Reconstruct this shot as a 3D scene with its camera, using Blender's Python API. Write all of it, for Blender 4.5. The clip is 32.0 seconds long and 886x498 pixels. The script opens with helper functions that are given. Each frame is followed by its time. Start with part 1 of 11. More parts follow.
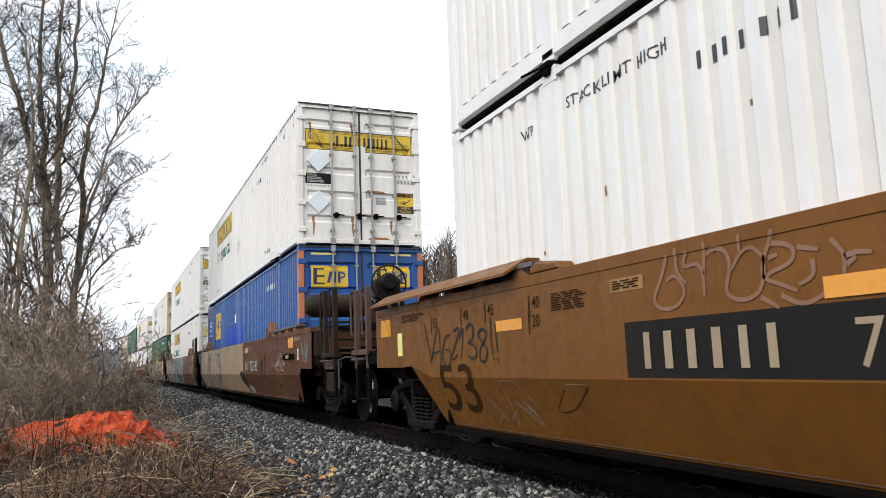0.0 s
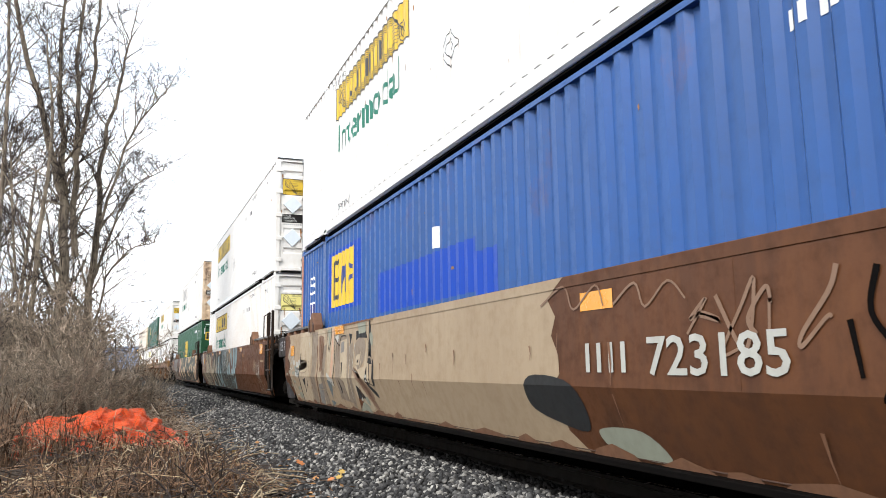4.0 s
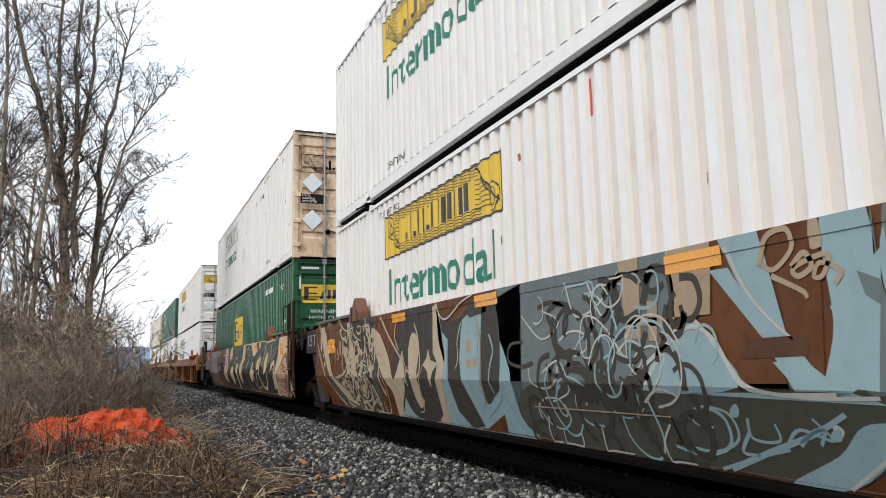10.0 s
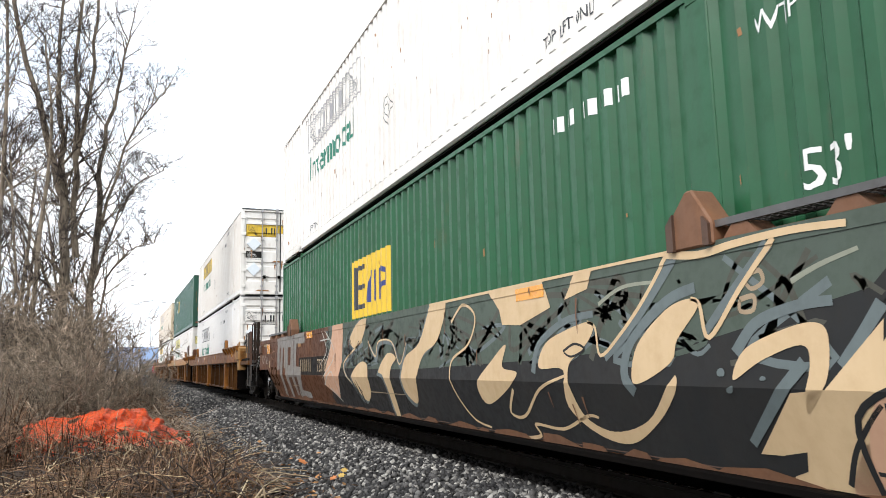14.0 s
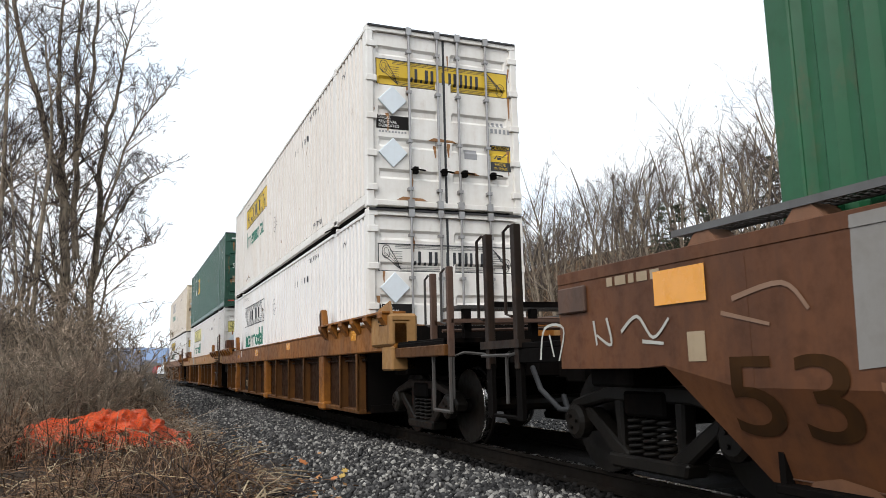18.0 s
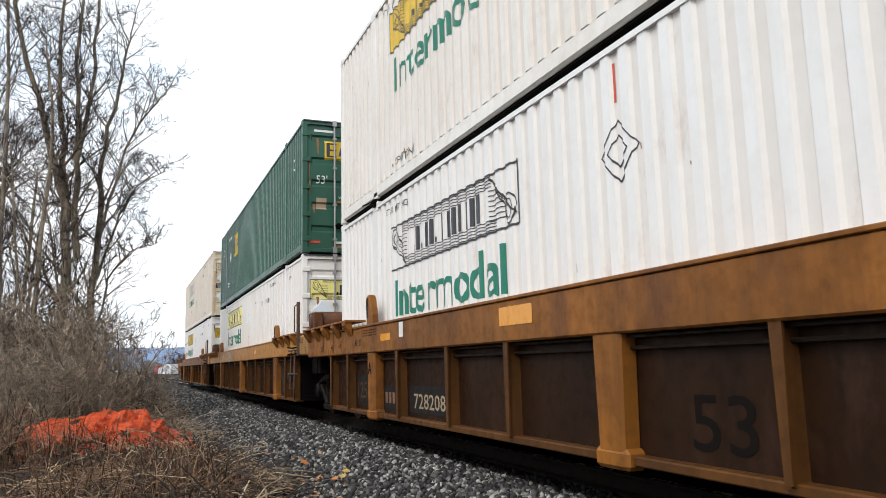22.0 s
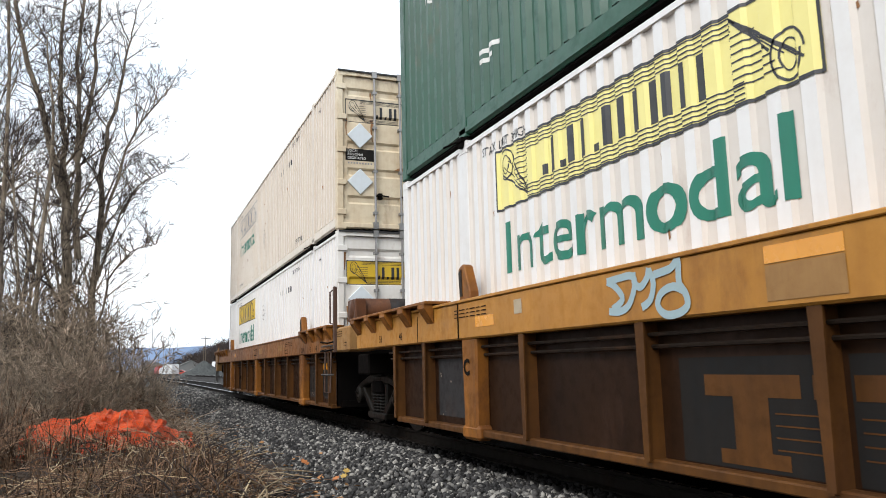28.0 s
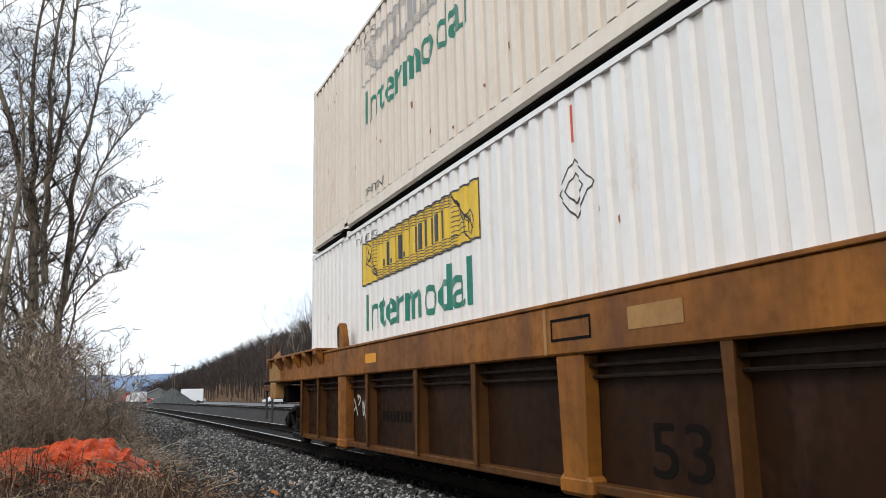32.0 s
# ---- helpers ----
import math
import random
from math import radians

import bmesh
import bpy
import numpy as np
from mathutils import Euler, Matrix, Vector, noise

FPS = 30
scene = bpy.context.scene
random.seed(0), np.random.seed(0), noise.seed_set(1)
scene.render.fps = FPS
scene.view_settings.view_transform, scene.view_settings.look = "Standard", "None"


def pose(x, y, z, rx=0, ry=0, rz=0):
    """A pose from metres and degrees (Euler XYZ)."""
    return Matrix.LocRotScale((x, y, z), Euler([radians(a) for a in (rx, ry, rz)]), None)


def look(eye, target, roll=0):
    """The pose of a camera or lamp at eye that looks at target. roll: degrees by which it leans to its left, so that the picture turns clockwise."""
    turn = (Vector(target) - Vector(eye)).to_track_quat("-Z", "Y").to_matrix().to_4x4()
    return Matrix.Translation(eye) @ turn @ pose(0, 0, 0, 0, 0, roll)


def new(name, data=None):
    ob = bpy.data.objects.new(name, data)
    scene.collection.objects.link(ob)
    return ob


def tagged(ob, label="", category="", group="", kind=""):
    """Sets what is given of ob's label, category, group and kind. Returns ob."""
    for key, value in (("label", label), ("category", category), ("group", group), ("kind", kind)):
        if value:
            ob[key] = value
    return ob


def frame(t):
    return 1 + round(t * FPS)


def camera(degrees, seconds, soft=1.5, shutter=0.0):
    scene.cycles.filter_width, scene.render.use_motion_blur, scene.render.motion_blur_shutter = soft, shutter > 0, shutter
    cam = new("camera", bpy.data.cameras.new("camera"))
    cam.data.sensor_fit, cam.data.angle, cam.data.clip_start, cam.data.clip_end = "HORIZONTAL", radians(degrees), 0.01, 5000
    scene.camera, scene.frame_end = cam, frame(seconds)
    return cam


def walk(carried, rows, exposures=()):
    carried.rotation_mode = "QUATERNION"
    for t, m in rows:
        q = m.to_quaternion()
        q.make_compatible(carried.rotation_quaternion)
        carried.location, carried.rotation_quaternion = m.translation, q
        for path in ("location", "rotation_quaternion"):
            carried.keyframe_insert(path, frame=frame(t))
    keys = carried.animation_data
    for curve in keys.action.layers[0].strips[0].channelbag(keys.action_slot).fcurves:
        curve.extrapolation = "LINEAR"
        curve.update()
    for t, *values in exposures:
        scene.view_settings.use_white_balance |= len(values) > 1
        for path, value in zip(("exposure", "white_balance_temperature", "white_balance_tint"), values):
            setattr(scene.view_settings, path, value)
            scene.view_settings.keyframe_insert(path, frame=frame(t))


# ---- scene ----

# ---- camera: it stands beside the track, held by hand ----
EYE = Vector((0.0, 0.0, 0.914))


def aim(turn, tilt):
    """A point ahead of the eye: degrees to the right of the track's line, degrees up."""
    a, b = radians(turn), radians(tilt)
    return EYE + Vector((math.sin(a) * math.cos(b), math.cos(a) * math.cos(b), math.sin(b))) * 10


cam = camera(60.34, 32.0, soft=0.6, shutter=0.05)
walk(cam, [
    (0, look(EYE, aim(23.16, 8.32), -2.13)),
    (0.5, look(EYE, aim(22.48, 8.40), -2.10)),
    (1, look(EYE, aim(22.30, 8.27), -2.00)),
    (1.5, look(EYE, aim(22.25, 8.17), -1.79)),
    (2, look(EYE, aim(22.23, 8.15), -1.62)),
    (2.5, look(EYE, aim(22.20, 8.23), -1.35)),
    (3, look(EYE, aim(22.17, 8.52), -1.00)),
    (3.5, look(EYE, aim(22.19, 8.69), -0.86)),
    (5.5, look(EYE, aim(22.16, 8.55), -0.93)),
    (6, look(EYE, aim(22.16, 8.54), -0.94)),
    (7, look(EYE, aim(22.16, 8.53), -0.99)),
    (8, look(EYE, aim(22.16, 8.51), -1.12)),
    (9, look(EYE, aim(22.16, 8.50), -1.25)),
    (10, look(EYE, aim(22.16, 8.51), -1.31)),
    (12, look(EYE, aim(22.16, 8.51), -1.34)),
    (14.5, look(EYE, aim(22.15, 8.52), -1.33)),
    (16.5, look(EYE, aim(22.13, 8.53), -1.43)),
    (18, look(EYE, aim(22.13, 8.53), -1.43)),
    (20, look(EYE, aim(22.11, 8.52), -1.45)),
    (22, look(EYE, aim(22.07, 8.53), -1.47)),
    (24, look(EYE, aim(22.06, 8.52), -1.48)),
    (25.5, look(EYE, aim(22.06, 8.52), -1.48)),
    (27.5, look(EYE, aim(22.03, 8.53), -1.49)),
    (28.5, look(EYE, aim(22.02, 8.53), -1.50)),
    (29.5, look(EYE, aim(22.01, 8.52), -1.51)),
    (30, look(EYE, aim(22.05, 8.56), -1.57)),
    (30.5, look(EYE, aim(22.07, 8.64), -1.52)),
    (31, look(EYE, aim(22.27, 9.85), -1.40)),
    (31.5, look(EYE, aim(22.91, 10.46), -1.40)),
    (32, look(EYE, aim(24.04, 10.55), -1.35)),
], exposures=[(0, 0.20), (1, 0.32), (2, 0.65), (3, 0.74), (6, 0.72), (7, 0.48), (8, 0.26), (9, 0.12), (10, 0.10), (11, 0.14), (12, 0.44), (14, 0.62), (17, 0.27), (18, 0.12), (20, 0.08), (22, 0.14), (23, 0.22), (24, 0.34), (25, 0.32), (28, 0.24), (29, 0.27), (30, 0.12), (31, -0.06), (32, -0.06)])

# the train's way along the track, one value a second
TRAIN_S = [14.60, 10.73, 6.91, 3.05, -0.70, -4.42, -8.19, -11.90, -15.63, -19.29, -22.99, -26.71, -30.49, -34.24, -37.94, -41.64, -45.33, -49.01, -52.64, -56.28, -59.91, -63.59, -67.17, -70.76, -74.42, -78.22, -82.02, -85.84, -89.78, -93.76, -97.84, -101.98, -106.02]
TRACK_X = 4.473

# ---- sky, sun, exposure ----
world = bpy.data.worlds.new("overcast_sky")
scene.world = world
world.use_nodes = True
wn, wl = world.node_tree.nodes, world.node_tree.links
wn.clear()
w_out, w_bg = wn.new("ShaderNodeOutputWorld"), wn.new("ShaderNodeBackground")
w_sky = wn.new("ShaderNodeTexSky")
w_sky.sky_type, w_sky.sun_disc = "NISHITA", False
w_sky.sun_elevation, w_sky.sun_rotation = radians(43), radians(-129)
w_sky.air_density, w_sky.dust_density = 1.0, 3.0
w_tc, w_map, w_noise = wn.new("ShaderNodeTexCoord"), wn.new("ShaderNodeMapping"), wn.new("ShaderNodeTexNoise")
w_map.inputs["Scale"].default_value = (1.5, 1.5, 6.0)
w_noise.inputs["Scale"].default_value, w_noise.inputs["Detail"].default_value = 2.2, 6
w_ramp = wn.new("ShaderNodeValToRGB")
w_ramp.color_ramp.elements[0].position, w_ramp.color_ramp.elements[0].color = 0.35, (15.0, 16.8, 18.8, 1)
w_ramp.color_ramp.elements[1].position, w_ramp.color_ramp.elements[1].color = 0.62, (20.2, 20.8, 21.4, 1)
w_mix = wn.new("ShaderNodeMixRGB")
w_mix.inputs["Fac"].default_value = 0.86
wl.new(w_tc.outputs["Generated"], w_map.inputs["Vector"])
wl.new(w_map.outputs["Vector"], w_noise.inputs["Vector"])
wl.new(w_noise.outputs["Fac"], w_ramp.inputs["Fac"])
wl.new(w_sky.outputs["Color"], w_mix.inputs["Color1"])
wl.new(w_ramp.outputs["Color"], w_mix.inputs["Color2"])
wl.new(w_mix.outputs["Color"], w_bg.inputs["Color"])
w_bg.inputs["Strength"].default_value = 0.070
wl.new(w_bg.outputs["Background"], w_out.inputs["Surface"])

sun_data = bpy.data.lights.new("sun", "SUN")
sun_data.energy, sun_data.angle, sun_data.color = 2.1, radians(30), (1.0, 0.975, 0.95)
sun = new("sun", sun_data)
sun.matrix_world = look((0, 0, 60), (34, 27.5, 19))
scene.view_settings.exposure = 0.12


# ---- materials ----
def mat_base(name, rough=0.6, metal=0.0):
    m = bpy.data.materials.new(name)
    m.use_nodes = True
    b = m.node_tree.nodes["Principled BSDF"]
    b.inputs["Roughness"].default_value, b.inputs["Metallic"].default_value = rough, metal
    return m, m.node_tree.nodes, m.node_tree.links, b


def mat_noise(n, l, coord, scale, detail=6.0, stretch=(1, 1, 1), rough=0.6, distort=0.0):
    mp, t = n.new("ShaderNodeMapping"), n.new("ShaderNodeTexNoise")
    mp.inputs["Scale"].default_value = stretch
    t.inputs["Scale"].default_value, t.inputs["Detail"].default_value = scale, detail
    t.inputs["Roughness"].default_value, t.inputs["Distortion"].default_value = rough, distort
    l.new(coord, mp.inputs["Vector"])
    l.new(mp.outputs["Vector"], t.inputs["Vector"])
    return t.outputs["Fac"]


def mat_steps(n, l, fac, lo, hi):
    r = n.new("ShaderNodeMapRange")
    r.inputs["From Min"].default_value, r.inputs["From Max"].default_value = lo, hi
    l.new(fac, r.inputs["Value"])
    return r.outputs["Result"]


def mat_mix(n, l, fac, a, b):
    x = n.new("ShaderNodeMixRGB")
    for value, slot in ((fac, "Fac"), (a, "Color1"), (b, "Color2")):
        if isinstance(value, (int, float)):
            x.inputs[slot].default_value = value
        elif isinstance(value, tuple):
            x.inputs[slot].default_value = (*value, 1)
        else:
            l.new(value, x.inputs[slot])
    return x.outputs["Color"]


def mat_times(n, l, a, k):
    x = n.new("ShaderNodeMath")
    x.operation = "MULTIPLY"
    l.new(a, x.inputs[0])
    if isinstance(k, (int, float)):
        x.inputs[1].default_value = k
    else:
        l.new(k, x.inputs[1])
    return x.outputs["Value"]


def mat_bump(n, l, b, fac, strength, distance):
    u = n.new("ShaderNodeBump")
    u.inputs["Strength"].default_value, u.inputs["Distance"].default_value = strength, distance
    l.new(fac, u.inputs["Height"])
    l.new(u.outputs["Normal"], b.inputs["Normal"])


def paint(name, base, dirt, amount=0.5, rust=(0.16, 0.06, 0.025), rusty=0.0, rough=0.5, metal=0.0, streak=0.5, seed=0.0, gloss=0.5):
    """Weathered paint: broad tone changes, vertical grime streaks, specks and rust spots."""
    m, n, l, b = mat_base(name, rough, metal)
    b.inputs["Specular IOR Level"].default_value = gloss
    tc = n.new("ShaderNodeTexCoord")
    mv = n.new("ShaderNodeMapping")
    mv.inputs["Location"].default_value = (seed, seed * 1.7, seed * 0.6)
    l.new(tc.outputs["Object"], mv.inputs["Vector"])
    co = mv.outputs["Vector"]
    broad = mat_steps(n, l, mat_noise(n, l, co, 0.9, 5), 0.35, 0.75)
    fine = mat_steps(n, l, mat_noise(n, l, co, 9, 8), 0.45, 0.8)
    streaks = mat_steps(n, l, mat_noise(n, l, co, 3.2, 5, (2.2, 2.2, 0.16)), 0.42, 0.78)
    c = mat_mix(n, l, mat_times(n, l, broad, amount * 0.55), base, dirt)
    c = mat_mix(n, l, mat_times(n, l, streaks, amount * streak), c, dirt)
    c = mat_mix(n, l, mat_times(n, l, fine, amount * 0.45), c, dirt)
    if rusty:
        patch = mat_times(n, l, mat_steps(n, l, mat_noise(n, l, co, 1.7, 9, (1, 1, 0.45), 0.72), 0.60 - rusty * 0.14, 0.78 - rusty * 0.1), min(1.0, 0.4 + rusty * 0.6))
        c = mat_mix(n, l, patch, c, rust)
    l.new(c, b.inputs["Base Color"])
    rv = n.new("ShaderNodeMapRange")
    rv.inputs["To Min"].default_value, rv.inputs["To Max"].default_value = max(0.05, rough - 0.12), min(1.0, rough + 0.2)
    l.new(fine, rv.inputs["Value"])
    l.new(rv.outputs["Result"], b.inputs["Roughness"])
    mat_bump(n, l, b, mat_noise(n, l, co, 14, 6), 0.12, 0.01)
    return m


def two_tone(name, a, b_col, scale, rough=0.85, lo=0.35, hi=0.68, bump=0.5, dist=0.02, stretch=(1, 1, 1), spread=0.25, island=False, gloss=0.2):
    """Natural stuff: two colours by noise, some random tone per object or per island, and relief."""
    m, n, l, b = mat_base(name, rough)
    tc = n.new("ShaderNodeTexCoord")
    f1 = mat_steps(n, l, mat_noise(n, l, tc.outputs["Object"], scale, 8, stretch), lo, hi)
    c = mat_mix(n, l, f1, a, b_col)
    if island:
        g = n.new("ShaderNodeNewGeometry")
        rnd = g.outputs["Random Per Island"]
    else:
        g = n.new("ShaderNodeObjectInfo")
        rnd = g.outputs["Random"]
    hsv = n.new("ShaderNodeHueSaturation")
    mr = n.new("ShaderNodeMapRange")
    mr.inputs["To Min"].default_value, mr.inputs["To Max"].default_value = 1 - spread, 1 + spread
    l.new(rnd, mr.inputs["Value"])
    l.new(mr.outputs["Result"], hsv.inputs["Value"])
    l.new(c, hsv.inputs["Color"])
    l.new(hsv.outputs["Color"], b.inputs["Base Color"])
    b.inputs["Specular IOR Level"].default_value = gloss
    if bump:
        mat_bump(n, l, b, mat_noise(n, l, tc.outputs["Object"], scale * 3, 8, stretch), bump, dist)
    return m


M_white = paint("white_container_paint", (0.745, 0.74, 0.73), (0.48, 0.42, 0.36), 0.36, rough=0.42)
M_white_dirty = paint("grimy_white_container_paint", (0.75, 0.73, 0.69), (0.45, 0.37, 0.28), 0.46, (0.28, 0.12, 0.05), 0.10, 0.5, seed=5)
M_cream = paint("stained_cream_container_paint", (0.70, 0.635, 0.55), (0.48, 0.38, 0.27), 0.4, (0.30, 0.14, 0.06), 0.1, 0.5, seed=9)
M_white_rust = paint("rust_stained_white_paint", (0.76, 0.62, 0.45), (0.42, 0.21, 0.08), 0.95, (0.12, 0.045, 0.02), 0.85, 0.55, seed=13)
M_cream_door = paint("stained_cream_door_paint", (0.72, 0.63, 0.47), (0.40, 0.25, 0.11), 0.75, (0.16, 0.07, 0.03), 0.4, 0.55, seed=3)
M_blue = paint("blue_container_paint", (0.018, 0.085, 0.29), (0.04, 0.06, 0.10), 0.55, (0.15, 0.06, 0.03), 0.2, 0.45, gloss=0.3)
M_blue_new = paint("fresh_blue_patch_paint", (0.004, 0.050, 0.36), (0.012, 0.05, 0.24), 0.3, rough=0.4, gloss=0.25)
M_green = paint("green_container_paint", (0.0105, 0.090, 0.034), (0.020, 0.042, 0.022), 0.65, (0.15, 0.06, 0.03), 0.12, 0.45, gloss=0.32)
M_green_dark = paint("dark_green_container_paint", (0.012, 0.085, 0.05), (0.03, 0.045, 0.035), 0.5, (0.15, 0.06, 0.03), 0.16, 0.45, seed=7)
M_ochre = paint("ochre_car_paint", (0.175, 0.068, 0.010), (0.050, 0.021, 0.007), 0.6, (0.10, 0.04, 0.02), 0.2, 0.55, gloss=0.22)
M_amber = paint("amber_car_paint", (0.285, 0.105, 0.015), (0.040, 0.016, 0.005), 1.0, (0.075, 0.027, 0.011), 0.8, 0.55, seed=2, gloss=0.22)
M_amber_clean = paint("golden_amber_car_paint", (0.43, 0.195, 0.032), (0.20, 0.078, 0.016), 0.75, (0.10, 0.04, 0.015), 0.35, 0.5, seed=12, gloss=0.25)
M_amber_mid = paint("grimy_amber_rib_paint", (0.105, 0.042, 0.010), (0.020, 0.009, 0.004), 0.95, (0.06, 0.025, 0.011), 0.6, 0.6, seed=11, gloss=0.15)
# Beige groove colours: dusty film and the ribs' shading contrast painted on recessed faces.
M_dust_shade = paint("dust_filmed_white_paint", (0.66, 0.61, 0.555), (0.50, 0.43, 0.36), 0.35, (0.28, 0.12, 0.05), 0.08, 0.55, seed=5)
M_dust_shade_light = paint("thin_dust_on_white_paint", (0.70, 0.67, 0.635), (0.50, 0.44, 0.38), 0.36, (0.28, 0.12, 0.05), 0.06, 0.5, seed=5)
M_stain = paint("rust_stain", (0.33, 0.17, 0.075), (0.17, 0.08, 0.035), 0.8, (0.08, 0.03, 0.015), 0.6, 0.7, gloss=0.2)
M_dust_shade_cream = paint("dust_filmed_cream_paint", (0.60, 0.52, 0.43), (0.44, 0.35, 0.26), 0.4, (0.28, 0.12, 0.05), 0.1, 0.55, seed=9)
# Darker amber copy for the recessed sheets: soot plus the chord's shade in colour.
M_amber_shaded = paint("sooty_amber_car_paint", (0.026, 0.0110, 0.0045), (0.006, 0.0032, 0.0022), 0.9, (0.06, 0.03, 0.02), 0.4, 0.6, seed=4, gloss=0.1)
M_brown = paint("brown_car_paint", (0.122, 0.042, 0.012), (0.034, 0.014, 0.007), 0.95, (0.14, 0.05, 0.016), 0.55, 0.6, seed=6, gloss=0.22)
M_brown_b = paint("rusty_brown_car_paint", (0.108, 0.041, 0.016), (0.030, 0.014, 0.009), 0.95, (0.13, 0.05, 0.018), 0.6, 0.6, seed=8, gloss=0.22)
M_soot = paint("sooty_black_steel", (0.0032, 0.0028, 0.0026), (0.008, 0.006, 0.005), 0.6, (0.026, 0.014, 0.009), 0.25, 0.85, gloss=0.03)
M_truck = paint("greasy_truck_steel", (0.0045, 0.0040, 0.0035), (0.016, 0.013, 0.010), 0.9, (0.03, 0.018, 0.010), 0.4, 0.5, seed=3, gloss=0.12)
M_grimy = paint("grimy_brown_steel", (0.020, 0.013, 0.009), (0.008, 0.006, 0.005), 0.8, (0.060, 0.028, 0.014), 0.6, 0.6, seed=14, gloss=0.15)
M_tan_box = paint("faded_tan_car_paint", (0.33, 0.180, 0.066), (0.10, 0.050, 0.020), 0.7, (0.12, 0.05, 0.02), 0.4, 0.6, seed=15, gloss=0.2)
M_ink_worn = paint("worn_dark_stencil", (0.022, 0.011, 0.005), (0.06, 0.026, 0.008), 0.9, rough=0.8, gloss=0.05)
M_grate = paint("dark_walkway_steel", (0.05, 0.047, 0.044), (0.03, 0.024, 0.019), 0.7, (0.09, 0.045, 0.025), 0.4, 0.6, gloss=0.3)
M_rust = paint("rusty_steel", (0.17, 0.075, 0.035), (0.07, 0.04, 0.025), 0.7, (0.24, 0.10, 0.04), 0.4, 0.8)
M_galv = paint("worn_galvanised_grating", (0.085, 0.082, 0.08), (0.030, 0.026, 0.022), 0.7, (0.12, 0.06, 0.03), 0.3, 0.5)
M_tank = paint("rust_brown_tank_paint", (0.085, 0.032, 0.013), (0.032, 0.014, 0.008), 0.8, (0.17, 0.06, 0.02), 0.5, 0.6, gloss=0.3)
M_worn = paint("worn_grey_panel_paint", (0.032, 0.031, 0.032), (0.013, 0.009, 0.007), 0.9, (0.05, 0.022, 0.01), 0.6, 0.7, gloss=0.15)
M_lug = paint("dark_rusty_casting", (0.075, 0.036, 0.02), (0.03, 0.018, 0.013), 0.7, (0.14, 0.06, 0.03), 0.4, 0.7)
M_tread = paint("polished_wheel_steel", (0.50, 0.49, 0.48), (0.16, 0.13, 0.11), 0.5, rough=0.28, metal=1.0)
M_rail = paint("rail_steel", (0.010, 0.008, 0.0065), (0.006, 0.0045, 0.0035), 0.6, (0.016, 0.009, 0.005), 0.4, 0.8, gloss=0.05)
M_railtop = paint("worn_rail_head", (0.42, 0.40, 0.38), (0.2, 0.17, 0.15), 0.5, rough=0.3, metal=1.0)
M_zinc = paint("galvanised_lock_rod", (0.34, 0.34, 0.34), (0.17, 0.13, 0.10), 0.6, (0.2, 0.1, 0.05), 0.25, 0.45, metal=0.55)
M_black = paint("black_decal", (0.016, 0.017, 0.022), (0.05, 0.05, 0.05), 0.5, rough=0.5)
M_navy = paint("navy_decal", (0.012, 0.03, 0.17), (0.05, 0.06, 0.12), 0.4, rough=0.5)
M_yellow = paint("yellow_decal", (0.66, 0.44, 0.035), (0.44, 0.29, 0.05), 0.5, rough=0.5, gloss=0.3)
M_lemon = paint("pale_yellow_decal", (0.80, 0.72, 0.26), (0.66, 0.56, 0.20), 0.4, rough=0.45)
M_emerald = paint("green_lettering", (0.004, 0.16, 0.10), (0.02, 0.10, 0.07), 0.4, rough=0.45)
M_decal_white = paint("white_lettering", (0.74, 0.74, 0.72), (0.4, 0.38, 0.34), 0.4, rough=0.5)
M_decal_cream = paint("cream_lettering", (0.33, 0.25, 0.155), (0.17, 0.12, 0.075), 0.6, rough=0.6)
M_decal_grey = paint("faded_grey_decal", (0.30, 0.30, 0.31), (0.2, 0.19, 0.18), 0.5, rough=0.6)
M_decal_dark = paint("dark_stencil", (0.005, 0.0045, 0.004), (0.016, 0.011, 0.008), 0.5, rough=0.8, gloss=0.05)
M_panel_dark = paint("dark_number_panel", (0.013, 0.013, 0.013), (0.03, 0.022, 0.016), 0.5, rough=0.7, gloss=0.08)
M_reflect = paint("amber_reflector", (0.72, 0.30, 0.03), (0.4, 0.18, 0.04), 0.4, rough=0.3)
M_red = paint("red_stripe", (0.55, 0.05, 0.02), (0.3, 0.06, 0.04), 0.4, rough=0.45)
M_primer = paint("orange_primer_post", (0.46, 0.15, 0.06), (0.25, 0.1, 0.05), 0.5, rough=0.55)
M_pale = paint("pale_placard", (0.66, 0.72, 0.76), (0.45, 0.42, 0.4), 0.35, rough=0.4)
M_gasket = paint("black_gasket_rubber", (0.018, 0.018, 0.02), (0.04, 0.04, 0.04), 0.4, rough=0.7)
G_tan = paint("tan_spray_paint", (0.33, 0.245, 0.155), (0.20, 0.135, 0.08), 0.7, rough=0.65)
G_cream = paint("cream_spray_paint", (0.56, 0.405, 0.235), (0.36, 0.23, 0.12), 0.55, rough=0.65)
G_pink = paint("peach_spray_paint", (0.52, 0.31, 0.20), (0.33, 0.18, 0.11), 0.6, rough=0.65)
G_sage = paint("sage_spray_paint", (0.24, 0.25, 0.19), (0.14, 0.13, 0.10), 0.5, rough=0.65)
G_slate = paint("slate_spray_paint", (0.11, 0.135, 0.135), (0.07, 0.08, 0.08), 0.5, rough=0.65)
G_sky = paint("pale_blue_spray_paint", (0.22, 0.32, 0.34), (0.14, 0.19, 0.19), 0.5, rough=0.65)
